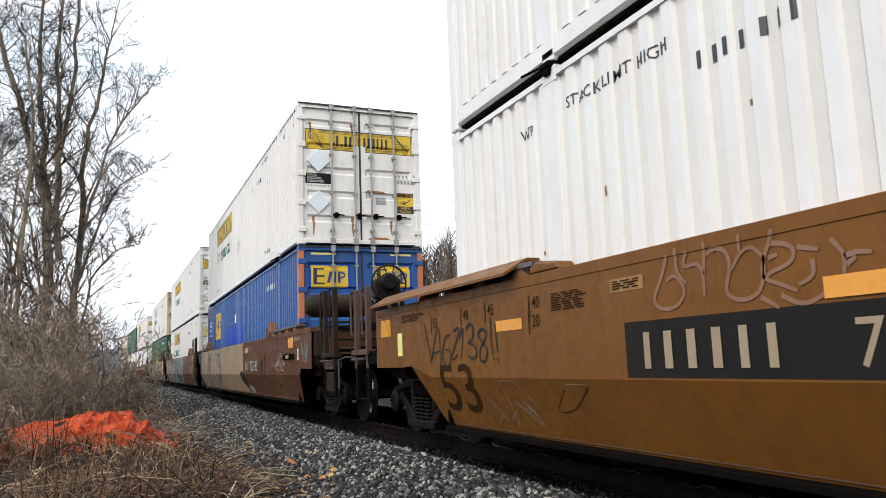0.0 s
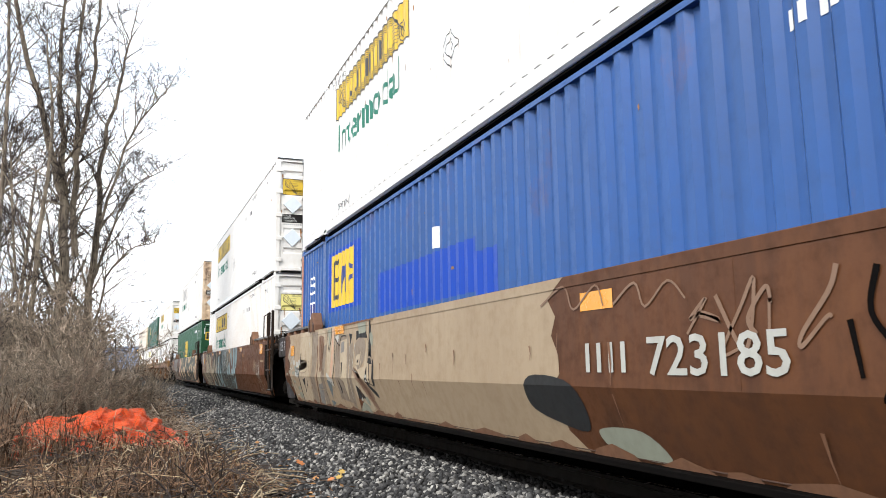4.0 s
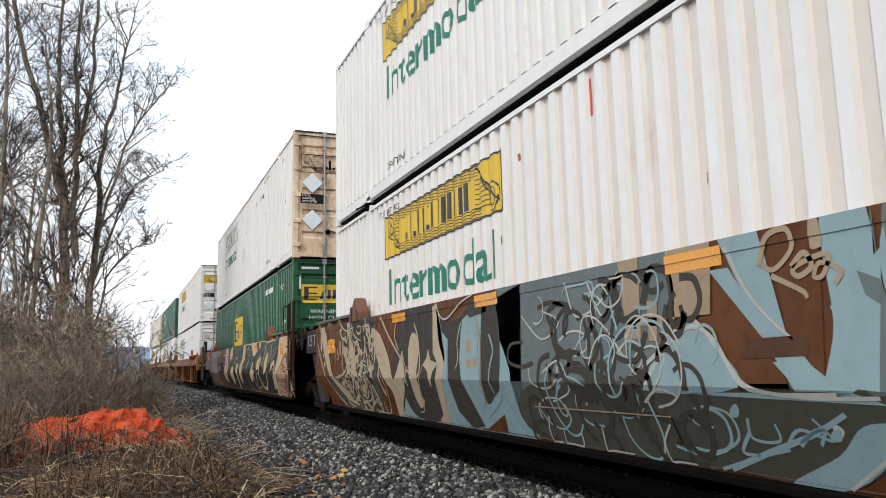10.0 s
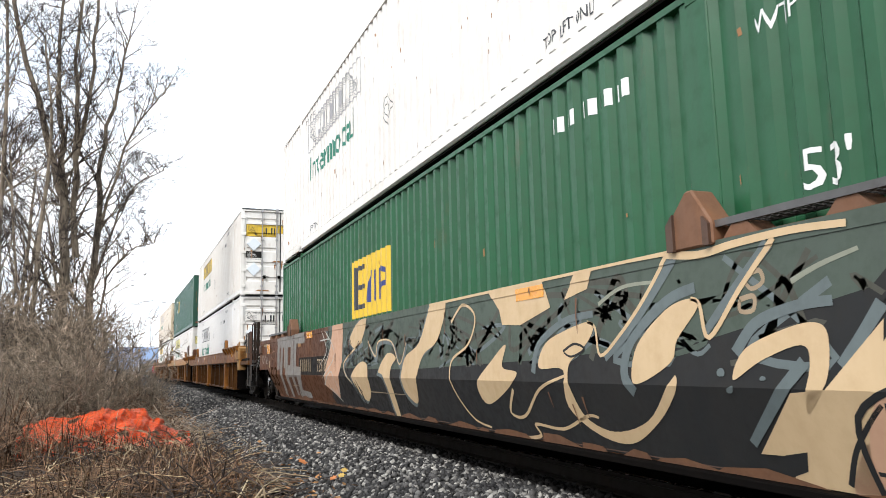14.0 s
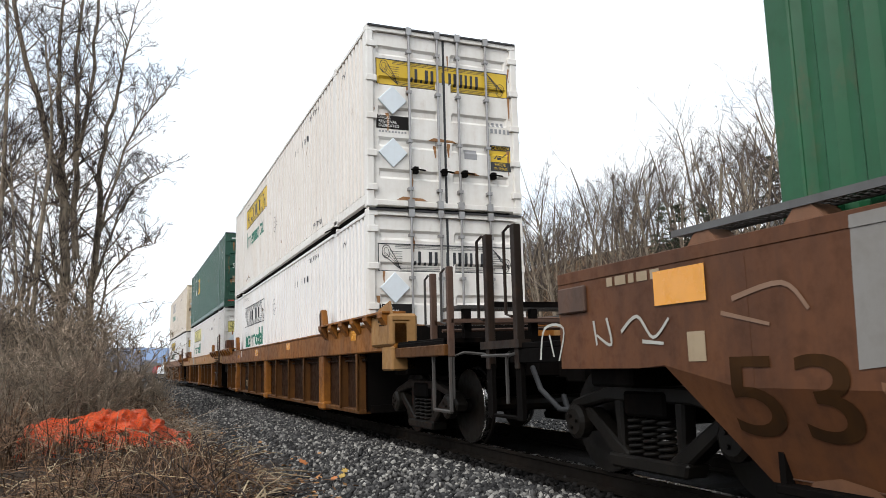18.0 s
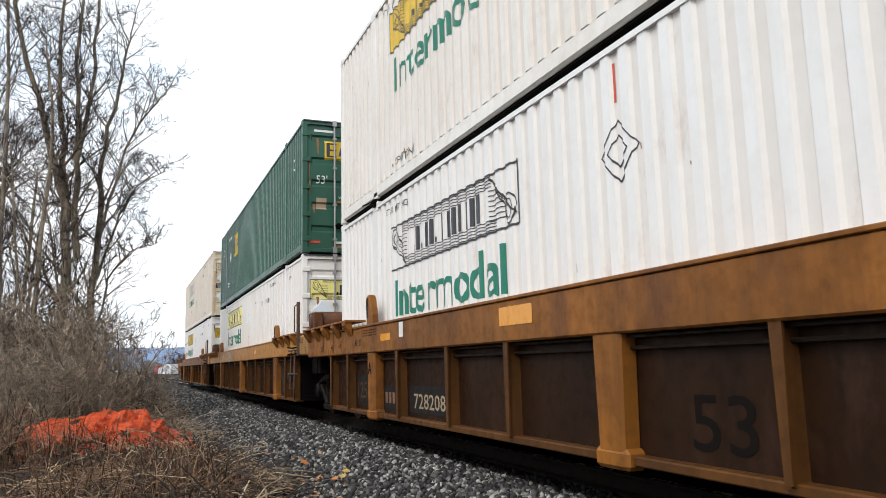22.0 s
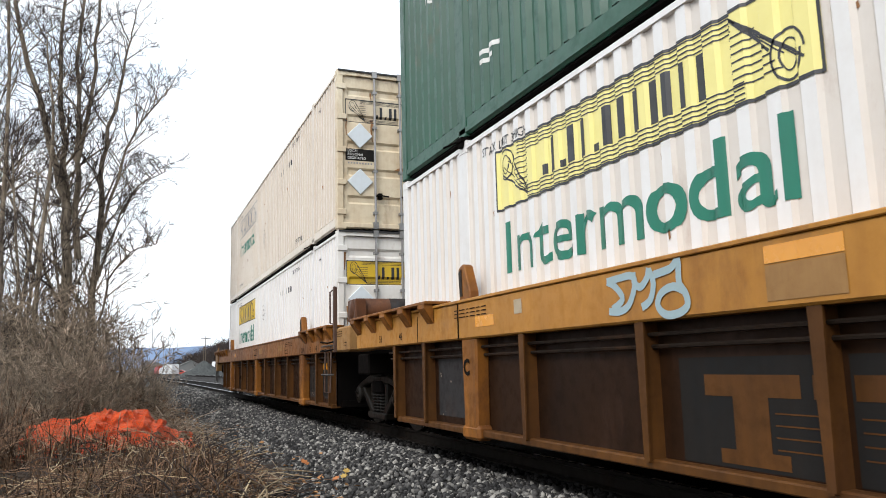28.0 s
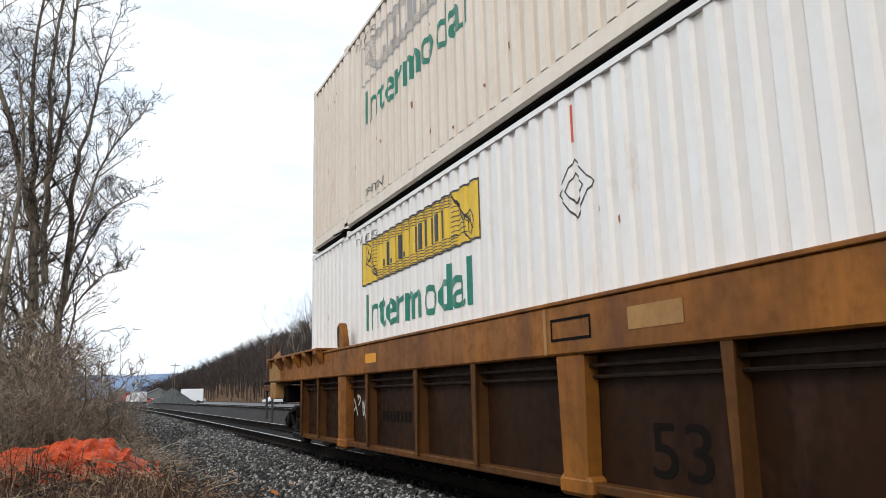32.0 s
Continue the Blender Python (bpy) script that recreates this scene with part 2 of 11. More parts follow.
G_black = paint("black_spray_paint", (0.020, 0.021, 0.022), (0.04, 0.034, 0.028), 0.5, rough=0.65, gloss=0.15)
G_olive = paint("olive_spray_paint", (0.055, 0.053, 0.038), (0.032, 0.03, 0.022), 0.5, rough=0.65)
G_mauve = paint("faded_mauve_spray_paint", (0.20, 0.115, 0.07), (0.13, 0.07, 0.04), 0.7, rough=0.65)
G_lilac = paint("faded_lilac_spray_paint", (0.225, 0.112, 0.070), (0.16, 0.075, 0.03), 0.7, rough=0.65)
G_frost = paint("pale_ice_blue_spray_paint", (0.30, 0.40, 0.43), (0.22, 0.28, 0.29), 0.5, rough=0.65)
G_white = paint("white_spray_paint", (0.42, 0.42, 0.38), (0.22, 0.19, 0.16), 0.6, rough=0.65)
G_grey = paint("grey_spray_paint", (0.20, 0.19, 0.175), (0.12, 0.095, 0.075), 0.6, rough=0.65)
G_bone = paint("bone_spray_paint", (0.41, 0.33, 0.225), (0.25, 0.18, 0.11), 0.6, rough=0.65)
G_ash = paint("ashy_tan_spray_paint", (0.225, 0.175, 0.125), (0.14, 0.10, 0.07), 0.6, rough=0.65)
G_pitch = paint("charcoal_spray_paint", (0.036, 0.033, 0.028), (0.06, 0.05, 0.038), 0.6, rough=0.65, gloss=0.2)
G_moss = paint("moss_spray_paint", (0.055, 0.075, 0.055), (0.035, 0.045, 0.035), 0.5, rough=0.65)


def stone_material():
    """Crushed stone: most pieces dark grey, some mid grey, a few pale."""
    m, n, l, b = mat_base("crushed_stone", 0.8)
    g, r, tc = n.new("ShaderNodeNewGeometry"), n.new("ShaderNodeValToRGB"), n.new("ShaderNodeTexCoord")
    for e, (p, c) in zip(r.color_ramp.elements, ((0.0, (0.012, 0.012, 0.0125, 1)), (1.0, (0.46, 0.44, 0.40, 1)))):
        e.position, e.color = p, c
    for p, c in ((0.46, (0.044, 0.042, 0.042, 1)), (0.74, (0.125, 0.120, 0.114, 1)), (0.90, (0.29, 0.275, 0.25, 1))):
        r.color_ramp.elements.new(p).color = c
    l.new(g.outputs["Random Per Island"], r.inputs["Fac"])
    grain = mat_steps(n, l, mat_noise(n, l, tc.outputs["Object"], 22, 5), 0.3, 0.7)
    c = mat_mix(n, l, mat_times(n, l, grain, 0.5), r.outputs["Color"], (0.02, 0.019, 0.018))
    l.new(c, b.inputs["Base Color"])
    b.inputs["Specular IOR Level"].default_value = 0.2
    mat_bump(n, l, b, grain, 0.3, 0.01)
    return m


M_ballast = stone_material()
# Near-black stone for the bed; the train's shade is in its colour.
M_stone_shaded = two_tone("oil_blackened_stone", (0.004, 0.004, 0.004), (0.020, 0.018, 0.017), 9, 0.8, 0.3, 0.72, 0.3, 0.01, spread=0.7, island=True, gloss=0.05)
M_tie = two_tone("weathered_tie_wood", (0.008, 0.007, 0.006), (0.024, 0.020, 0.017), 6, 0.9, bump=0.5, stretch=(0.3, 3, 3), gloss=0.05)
M_bark = two_tone("grey_brown_bark", (0.10, 0.080, 0.060), (0.29, 0.235, 0.175), 5, 0.9, bump=0.7, stretch=(2, 2, 0.5), spread=0.2)
M_twig = two_tone("dark_twigs", (0.030, 0.024, 0.022), (0.075, 0.058, 0.050), 3, 0.9, bump=0.0, spread=0.35, island=True)
M_brush = two_tone("dead_brush", (0.018, 0.011, 0.007), (0.21, 0.125, 0.075), 2.5, 0.9, bump=0.0, spread=0.9, island=True)
M_straw = two_tone("bleached_straw", (0.20, 0.145, 0.085), (0.46, 0.37, 0.25), 3, 0.85, bump=0.0, spread=0.4, island=True)
M_wither = two_tone("withered_leaf", (0.05, 0.024, 0.012), (0.15, 0.08, 0.038), 5, 0.85, bump=0.0, spread=0.7, island=True)
M_shrub = two_tone("grey_tan_shrub_twigs", (0.09, 0.070, 0.053), (0.40, 0.315, 0.235), 3, 0.9, bump=0.0, spread=0.5, island=True)
M_grass = two_tone("dry_grass", (0.07, 0.046, 0.026), (0.33, 0.24, 0.14), 2.5, 0.85, bump=0.0, spread=0.7, island=True)
M_leaf = two_tone("fallen_leaves", (0.20, 0.09, 0.035), (0.36, 0.20, 0.09), 4, 0.85, bump=0.0, spread=0.5, island=True)
M_net = paint("orange_plastic_netting", (0.60, 0.075, 0.014), (0.22, 0.024, 0.008), 0.7, rough=0.5, gloss=0.2)
M_stone_pile = two_tone("dark_gravel_heap", (0.04, 0.045, 0.045), (0.085, 0.09, 0.088), 2.5, 0.9, bump=0.8, dist=0.1)
M_evergreen = two_tone("evergreen_needles", (0.03, 0.045, 0.025), (0.075, 0.085, 0.05), 2, 0.85, bump=0.0, spread=0.4, island=True)
M_siding = paint("grey_house_siding", (0.17, 0.18, 0.18), (0.2, 0.19, 0.18), 0.4, rough=0.7)
M_roof = paint("dark_roof_shingle", (0.09, 0.085, 0.08), (0.05, 0.05, 0.05), 0.5, rough=0.85)
M_glass, _n, _l, _b = mat_base("dark_window_glass", 0.08)
_b.inputs["Base Color"].default_value = (0.02, 0.025, 0.03, 1)
M_carwhite = paint("white_vehicle_paint", (0.75, 0.76, 0.77), (0.5, 0.5, 0.5), 0.2, rough=0.25)
M_carred = paint("red_vehicle_paint", (0.42, 0.05, 0.03), (0.2, 0.05, 0.04), 0.3, rough=0.3)
M_asphalt = two_tone("wet_grey_asphalt", (0.055, 0.058, 0.062), (0.10, 0.105, 0.11), 0.35, 0.45, bump=0.2, spread=0.0)
M_wood = two_tone("weathered_pole_wood", (0.10, 0.08, 0.06), (0.2, 0.165, 0.13), 4, 0.9, stretch=(3, 3, 0.4))
M_lampglow, _n, _l, _b = mat_base("signal_lens", 0.3)
_b.inputs["Base Color"].default_value = (0.8, 0.4, 0.1, 1)
_b.inputs["Emission Color"].default_value, _b.inputs["Emission Strength"].default_value = (1.0, 0.55, 0.15, 1), 2.0
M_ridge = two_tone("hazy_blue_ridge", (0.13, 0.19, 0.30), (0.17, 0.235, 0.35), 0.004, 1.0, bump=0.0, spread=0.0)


def ground_material():
    """Soil with leaf litter, blended to grey stone chips beside the tracks and brown leaves on the hill."""
    m, n, l, b = mat_base("gravelly_ground", 0.92)
    tc = n.new("ShaderNodeTexCoord")
    co = tc.outputs["Object"]
    sep = n.new("ShaderNodeSeparateXYZ")
    l.new(co, sep.inputs["Vector"])
    wob = mat_noise(n, l, co, 0.8, 6)
    add = n.new("ShaderNodeMath")
    add.operation = "MULTIPLY_ADD"
    add.inputs[1].default_value = 1.6
    l.new(wob, add.inputs[0])
    l.new(sep.outputs["X"], add.inputs[2])
    chips = mat_noise(n, l, co, 16, 3, rough=0.75)
    stone = mat_mix(n, l, mat_steps(n, l, chips, 0.35, 0.68), (0.007, 0.0065, 0.006), (0.045, 0.043, 0.041))
    soil = mat_mix(n, l, mat_steps(n, l, mat_noise(n, l, co, 3.0, 9), 0.35, 0.68), (0.015, 0.011, 0.008), (0.055, 0.04, 0.028))
    litter = mat_mix(n, l, mat_steps(n, l, mat_noise(n, l, co, 0.7, 10, rough=0.75), 0.36, 0.66), (0.045, 0.027, 0.016), (0.15, 0.085, 0.04))
    c = mat_mix(n, l, mat_steps(n, l, add.outputs["Value"], 1.3, 2.6), soil, stone)
    c = mat_mix(n, l, mat_steps(n, l, add.outputs["Value"], 27.0, 33.0), c, litter)
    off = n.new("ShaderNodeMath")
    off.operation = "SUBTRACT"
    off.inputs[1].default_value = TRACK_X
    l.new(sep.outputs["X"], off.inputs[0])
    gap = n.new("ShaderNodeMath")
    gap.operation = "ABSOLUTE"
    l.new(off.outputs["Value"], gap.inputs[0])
    # Blackens the bed along the track: the train's shade, painted into the ground.
    train_shade = mat_steps(n, l, gap.outputs["Value"], 1.30, 0.95)
    c = mat_mix(n, l, train_shade, c, (0.005, 0.0045, 0.0045))
    l.new(c, b.inputs["Base Color"])
    b.inputs["Specular IOR Level"].default_value = 0.15
    mat_bump(n, l, b, chips, 0.9, 0.05)
    return m


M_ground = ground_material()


# ---- mesh building ----
class Shape:
    """Collects simple solids, then becomes one mesh."""

    def __init__(self, oriented=False):
        self.v, self.f, self.oriented = [], [], oriented

    def add(self, verts, faces):
        k = len(self.v)
        self.v.extend(tuple(p) for p in verts)
        self.f.extend(tuple(i + k for i in q) for q in faces)
        return self

    def box(self, x0, x1, y0, y1, z0, z1):
        v = [(x, y, z) for z in (z0, z1) for y in (y0, y1) for x in (x0, x1)]
        return self.add(v, [(0, 2, 3, 1), (4, 5, 7, 6), (0, 1, 5, 4), (2, 6, 7, 3), (0, 4, 6, 2), (1, 3, 7, 5)])

    def slab(self, outline, axis, a, b):
        """A polygon in the two other axes, thickened along an axis from a to b."""
        def at(p, d):
            return {"x": (d, p[0], p[1]), "y": (p[0], d, p[1]), "z": (p[0], p[1], d)}[axis]
        n = len(outline)
        v = [at(p, a) for p in outline] + [at(p, b) for p in outline]
        f = [tuple(range(n)), tuple(reversed(range(n, 2 * n)))]
        f += [(i, i + n, (i + 1) % n + n, (i + 1) % n) for i in range(n)]
        return self.add(v, f)

    def tube(self, pts, r, n=6, r1=None):
        pts = [Vector(p) for p in pts]
        rings, last = [], None
        for i, p in enumerate(pts):
            d = (pts[min(i + 1, len(pts) - 1)] - pts[max(i - 1, 0)]).normalized()
            u = d.orthogonal().normalized() if last is None else (last - d * last.dot(d)).normalized()
            last, w = u, d.cross(u)
            rr = r if r1 is None else r + (r1 - r) * i / max(1, len(pts) - 1)
            rings.append([p + (u * math.cos(2 * math.pi * k / n) + w * math.sin(2 * math.pi * k / n)) * rr for k in range(n)])
        v = [q for ring in rings for q in ring]
        f = [(i * n + k, i * n + (k + 1) % n, (i + 1) * n + (k + 1) % n, (i + 1) * n + k) for i in range(len(pts) - 1) for k in range(n)]
        f += [tuple(reversed(range(n))), tuple(range(len(v) - n, len(v)))]
        return self.add(v, f)

    def lathe(self, prof, origin, axis="x", n=28):
        """Turns (along, radius) pairs round an axis."""
        o, v = Vector(origin), []
        for a, r in prof:
            for k in range(n):
                c, s = math.cos(2 * math.pi * k / n) * r, math.sin(2 * math.pi * k / n) * r
                v.append(o + Vector({"x": (a, c, s), "y": (c, a, s), "z": (c, s, a)}[axis]))
        f = [(i * n + k, i * n + (k + 1) % n, (i + 1) * n + (k + 1) % n, (i + 1) * n + k) for i in range(len(prof) - 1) for k in range(n)]
        f += [tuple(range(n)), tuple(reversed(range(len(v) - n, len(v))))]
        return self.add(v, f)

    def mesh(self, name, smooth=False):
        me = bpy.data.meshes.new(name)
        me.from_pydata(self.v, [], self.f)
        me.update()
        if not self.oriented:
            bm = bmesh.new()
            bm.from_mesh(me)
            bmesh.ops.recalc_face_normals(bm, faces=bm.faces)
            bm.to_mesh(me)
            bm.free()
        if smooth:
            for p in me.polygons:
                p.use_smooth = True
        return me


def part(name, shape, material, parent=None, label="", bevel=0.0, smooth=False):
    """One mesh object under a thing or a part."""
    me = shape if isinstance(shape, bpy.types.Mesh) else shape.mesh(name, smooth)
    if not me.materials:
        me.materials.append(material)
    ob = new(name, me)
    ob.parent = parent
    if label:
        tagged(ob, label)
    if bevel:
        b = ob.modifiers.new("bevel", "BEVEL")
        b.width, b.segments, b.limit_method = bevel, 1, "ANGLE"
    return ob


def thing(name, label, category, group=""):
    ob = new(name)
    ob.empty_display_size = 0.3
    return tagged(ob, label, category, group)


def text_mesh(words, height, squeeze=1.0, bold=0.0):
    """Flat lettering in the x-y plane, its lower left corner at the origin, capitals that high."""
    cu = bpy.data.curves.new("lettering", "FONT")
    cu.body, cu.size, cu.resolution_u, cu.fill_mode = words, height / 0.70, 5 if height > 0.3 else 2, "FRONT"
    cu.offset = bold * height
    ob = new("lettering", cu)
    me = bpy.data.meshes.new_from_object(ob)
    bpy.data.objects.remove(ob)
    bpy.data.curves.remove(cu)
    if len(me.vertices):
        co = np.empty(len(me.vertices) * 3)
        me.vertices.foreach_get("co", co)
        co = co.reshape(-1, 3)
        co[:, 0] = (co[:, 0] - co[:, 0].min()) * squeeze
        me.vertices.foreach_set("co", co.ravel())
    return me


class Flat:
    """Flat shapes in (u, v); laid later on a wall."""

    def __init__(self):
        self.bm = bmesh.new()

    def poly(self, pts):
        self.bm.faces.new([self.bm.verts.new((p[0], p[1], 0)) for p in pts])
        return self

    def rect(self, u0, u1, v0, v1):
        return self.poly([(u0, v0), (u1, v0), (u1, v1), (u0, v1)])

    def border(self, u0, u1, v0, v1, w):
        self.rect(u0, u1, v0, v0 + w).rect(u0, u1, v1 - w, v1)
        return self.rect(u0, u0 + w, v0 + w, v1 - w).rect(u1 - w, u1, v0 + w, v1 - w)

    def line(self, pts, w, w1=None):
        """A stroke of a given width along points, with mitred joints."""
        P = [Vector((p[0], p[1])) for p in pts]
        L, R = [], []
        for i, p in enumerate(P):
            d = (P[min(i + 1, len(P) - 1)] - P[max(i - 1, 0)])
            d = d.normalized() if d.length else Vector((1, 0))
            ww = w if w1 is None else w + (w1 - w) * i / max(1, len(P) - 1)
            q = Vector((-d.y, d.x)) * ww * 0.5
            L.append(self.bm.verts.new((*(p + q), 0)))
            R.append(self.bm.verts.new((*(p - q), 0)))
        for i in range(len(P) - 1):
            self.bm.faces.new((L[i], R[i], R[i + 1], L[i + 1]))
        return self

    def text(self, words, u, v, height, squeeze=1.0, width=None, bold=0.004):
        me = text_mesh(words, height, squeeze, bold)
        if width and len(me.vertices):
            top = max(p.co.x for p in me.vertices)
            for p in me.vertices:
                p.co.x *= width / top
        for p in me.vertices:
            p.co.x += u
            p.co.y += v
        self.bm.from_mesh(me)
        bpy.data.meshes.remove(me)
        return self

    def lay(self, name, place, breaks_u=(), breaks_v=(), clip=None):
        """Cuts the shapes where the wall bends, then sends each (u, v) to its place."""
        bm = self.bm
        if clip:
            for co, no in (((clip[0], 0, 0), (-1, 0, 0)), ((clip[1], 0, 0), (1, 0, 0)), ((0, clip[2], 0), (0, -1, 0)), ((0, clip[3], 0), (0, 1, 0))):
                bmesh.ops.bisect_plane(bm, geom=bm.verts[:] + bm.edges[:] + bm.faces[:], plane_co=co, plane_no=no, clear_outer=True)
        if not len(bm.verts):
            bm.verts.new((0, 0, 0))
        us, vs = [p.co.x for p in bm.verts], [p.co.y for p in bm.verts]
        for values, lo, hi, no in ((breaks_u, min(us), max(us), (1, 0, 0)), (breaks_v, min(vs), max(vs), (0, 1, 0))):
            for k in values:
                if lo < k < hi:
                    bmesh.ops.bisect_plane(bm, geom=bm.verts[:] + bm.edges[:] + bm.faces[:], plane_co=(k * no[0], k * no[1], 0), plane_no=no)
        for p in bm.verts:
            p.co = place(p.co.x, p.co.y)
        me = bpy.data.meshes.new(name)
        bm.to_mesh(me)
        bm.free()
        return me


# ---- the line of the track ----
def track_x(y):
    """The track runs straight past the camera and bends a little far off."""
    if y < 20:
        return TRACK_X
    if y < 110:
        return TRACK_X - 0.00023 * (y - 20) ** 2
    return TRACK_X - 0.00023 * 8100 - 0.0414 * (y - 110) * max(0.15, 1 - (y - 110) / 400)


def train_s(t):
    """How far along the leading unit stands at t seconds."""
    k = min(31, max(0, int(t)))
    g = [TRAIN_S[min(32, max(0, k + j))] for j in (-1, 0, 1, 2)]
    if k == 0:
        g[0] = 2 * g[1] - g[2]
    if k == 31:
        g[3] = 2 * g[2] - g[1]
    u = t - k
    return 0.5 * (2 * g[1] + (g[2] - g[0]) * u + (2 * g[0] - 5 * g[1] + 4 * g[2] - g[3]) * u * u + (3 * g[1] - g[0] - 3 * g[2] + g[3]) * u ** 3)


def on_track(y, z=0.0):
    slope = (track_x(y + 0.5) - track_x(y - 0.5))
    return pose(track_x(y), y, z, 0, 0, -math.degrees(math.atan(slope)))


# ---- ground ----
def smooth_step(a, b, x):
    k = min(1.0, max(0.0, (x - a) / (b - a)))
    return k * k * (3 - 2 * k)


def ground_z(x, y):
    d = abs(x - track_x(max(0, y)))
    z = -0.62
    z += 0.43 * (1 - smooth_step(1.6, 2.9, d))
    d2 = abs(x - track_x(max(0, y)) - 8.2)
    z = max(z, -0.62 + 0.36 * (1 - smooth_step(1.5, 2.6, d2)))
    side = smooth_step(1.6, 0.2, x) if x < 1.6 else 0.0
    z += side * (0.14 * noise.noise((x * 0.9, y * 0.5, 0)) + 0.05 * noise.noise((x * 3, y * 3, 4)))
    z += smooth_step(0.5, -9, x) * (0.5 + 0.35 * noise.noise((x * 0.15, y * 0.08, 2)))
    hill = smooth_step(27, 82, x) * 20 + smooth_step(80, 220, x) * 8
    hill *= 1 - 0.55 * smooth_step(350, 800, y)
    z += hill * (1 + 0.18 * noise.noise((x * 0.03, y * 0.02, 7)))
    return z


def spaced(lo, hi, centre, fine, grow):
    out, step, k = [centre], fine, centre
    while k < hi:
        k += step
        step *= grow
        out.append(k)
    step, k = fine, centre
    while k > lo:
        k -= step
        step *= grow
        out.append(k)
    return sorted(out)


def build_ground():
    xs, ys = spaced(-3500, 3500, 2.5, 0.17, 1.055), spaced(-1500, 4500, 12, 0.3, 1.05)
    v = [(x, y, ground_z(x, y)) for y in ys for x in xs]
    w = len(xs)
    f = [(j * w + i, j * w + i + 1, (j + 1) * w + i + 1, (j + 1) * w + i) for j in range(len(ys) - 1) for i in range(w - 1)]
    me = bpy.data.meshes.new("ground")
    me.from_pydata(v, [], f)
    for p in me.polygons:
        p.use_smooth = True
    me.materials.append(M_ground)
    return tagged(new("ground", me), "brown soil and grey gravel ground rising to a wooded hill", "ground", kind="structure")


ground = build_ground()


def build_rails(name, shift, y0, y1, label):
    ys = [y0 + (y1 - y0) * (i / 60) for i in range(61)]
    root = tagged(new(name), label, "railway track", kind="structure")
    for side in (-0.75, 0.75):
        rail, head = Shape(), Shape()
        foot = [(-0.07, -0.17), (0.07, -0.17), (0.07, -0.155), (0.012, -0.135), (0.012, -0.045), (0.035, -0.035), (0.035, -0.004), (-0.035, -0.004), (-0.035, -0.035), (-0.012, -0.045), (-0.012, -0.135), (-0.07, -0.155)]
        n = len(foot)
        v = [(track_x(y) + shift + side + a, y, b) for y in ys for a, b in foot]
        rail.add(v, [(i * n + k, i * n + (k + 1) % n, (i + 1) * n + (k + 1) % n, (i + 1) * n + k) for i in range(60) for k in range(n)])
        part("rail", rail, M_rail, root)
        v = [(track_x(y) + shift + side + a, y, b) for y in ys for a, b in ((-0.028, -0.0035), (-0.022, 0), (0.022, 0), (0.028, -0.0035))]
        head.add(v, [(i * 4 + k, i * 4 + k + 1, i * 4 + 5 + k, i * 4 + 4 + k) for i in range(60) for k in range(3)])
        part("rail_head", head, M_railtop, root, "worn shiny rail head")
    return root


track_near = build_rails("track", 0.0, -40, 520, "rusty steel rails of the track the train runs on")
track_far = build_rails("track", 8.2, -40, 420, "rusty steel rails of a second, empty track")


def build_ties():
    base = Shape().box(-1.3, 1.3, -0.115, 0.115, -0.34, -0.19).mesh("tie")
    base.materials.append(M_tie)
    rng = random.Random(4)
    for root, shift in ((track_near, 0.0), (track_far, 8.2)):
        for i in range(95 if not shift else 60):
            y = 1.5 + i * 0.56 if not shift else 10 + i * 0.56
            ob = part("tie", base, M_tie, root)
            ob.matrix_basis = pose(track_x(y) + shift + rng.uniform(-0.03, 0.03), y, rng.uniform(-0.012, 0.006), 0, 0, rng.uniform(-1.2, 1.2))


build_ties()


# ---- shipping containers: 16.15 m long, 2.59 m wide, 2.90 m high ----
LEN, HALF, HIGH = 16.154, 1.2955, 2.896
PITCH, DEEP, DEEP_STEEL = 0.229, 0.026, 0.046
POSTS = (1.98, 14.174)


def rib_profile(deep, flat, slope):
    """(along, depth) of a corrugated side between the corner posts."""
    out = []
    for a, b in ((0.16, POSTS[0] - 0.09), (POSTS[0] + 0.09, POSTS[1] - 0.09), (POSTS[1] + 0.09, LEN - 0.16)):
        n = max(1, round((b - a) / PITCH))
        p = (b - a) / n
        for i in range(n):
            y = a + i * p
            out += [(y, 0.0), (y + p * flat, 0.0), (y + p * (flat + slope), deep), (y + p * (1 - slope), deep)]
        out.append((b, 0.0))
    return out


RIBS = {"sheet": rib_profile(DEEP, 0.42, 0.11), "steel": rib_profile(DEEP_STEEL, 0.32, 0.20)}
STEEL = set()


def ribs_of(c):
    """The rib profile of a container: shallow on the white sheet ones, deep on the coloured steel ones."""
    return RIBS["steel" if c.name in STEEL else "sheet"]


DOOR_BANDS = [(0.13, 0.0), (0.45, 0.0), (0.49, 0.035), (0.57, 0.035), (0.61, 0.0), (0.95, 0.0), (0.99, 0.035), (1.07, 0.035), (1.11, 0.0), (1.44, 0.0), (1.48, 0.035), (1.56, 0.035), (1.60, 0.0), (1.93, 0.0), (1.97, 0.035), (2.05, 0.035), (2.09, 0.0), (2.42, 0.0), (2.46, 0.035), (2.54, 0.035), (2.58, 0.0), (2.77, 0.0)]


def door_depth(z):
    return float(np.interp(z, [p[0] for p in DOOR_BANDS], [p[1] for p in DOOR_BANDS]))


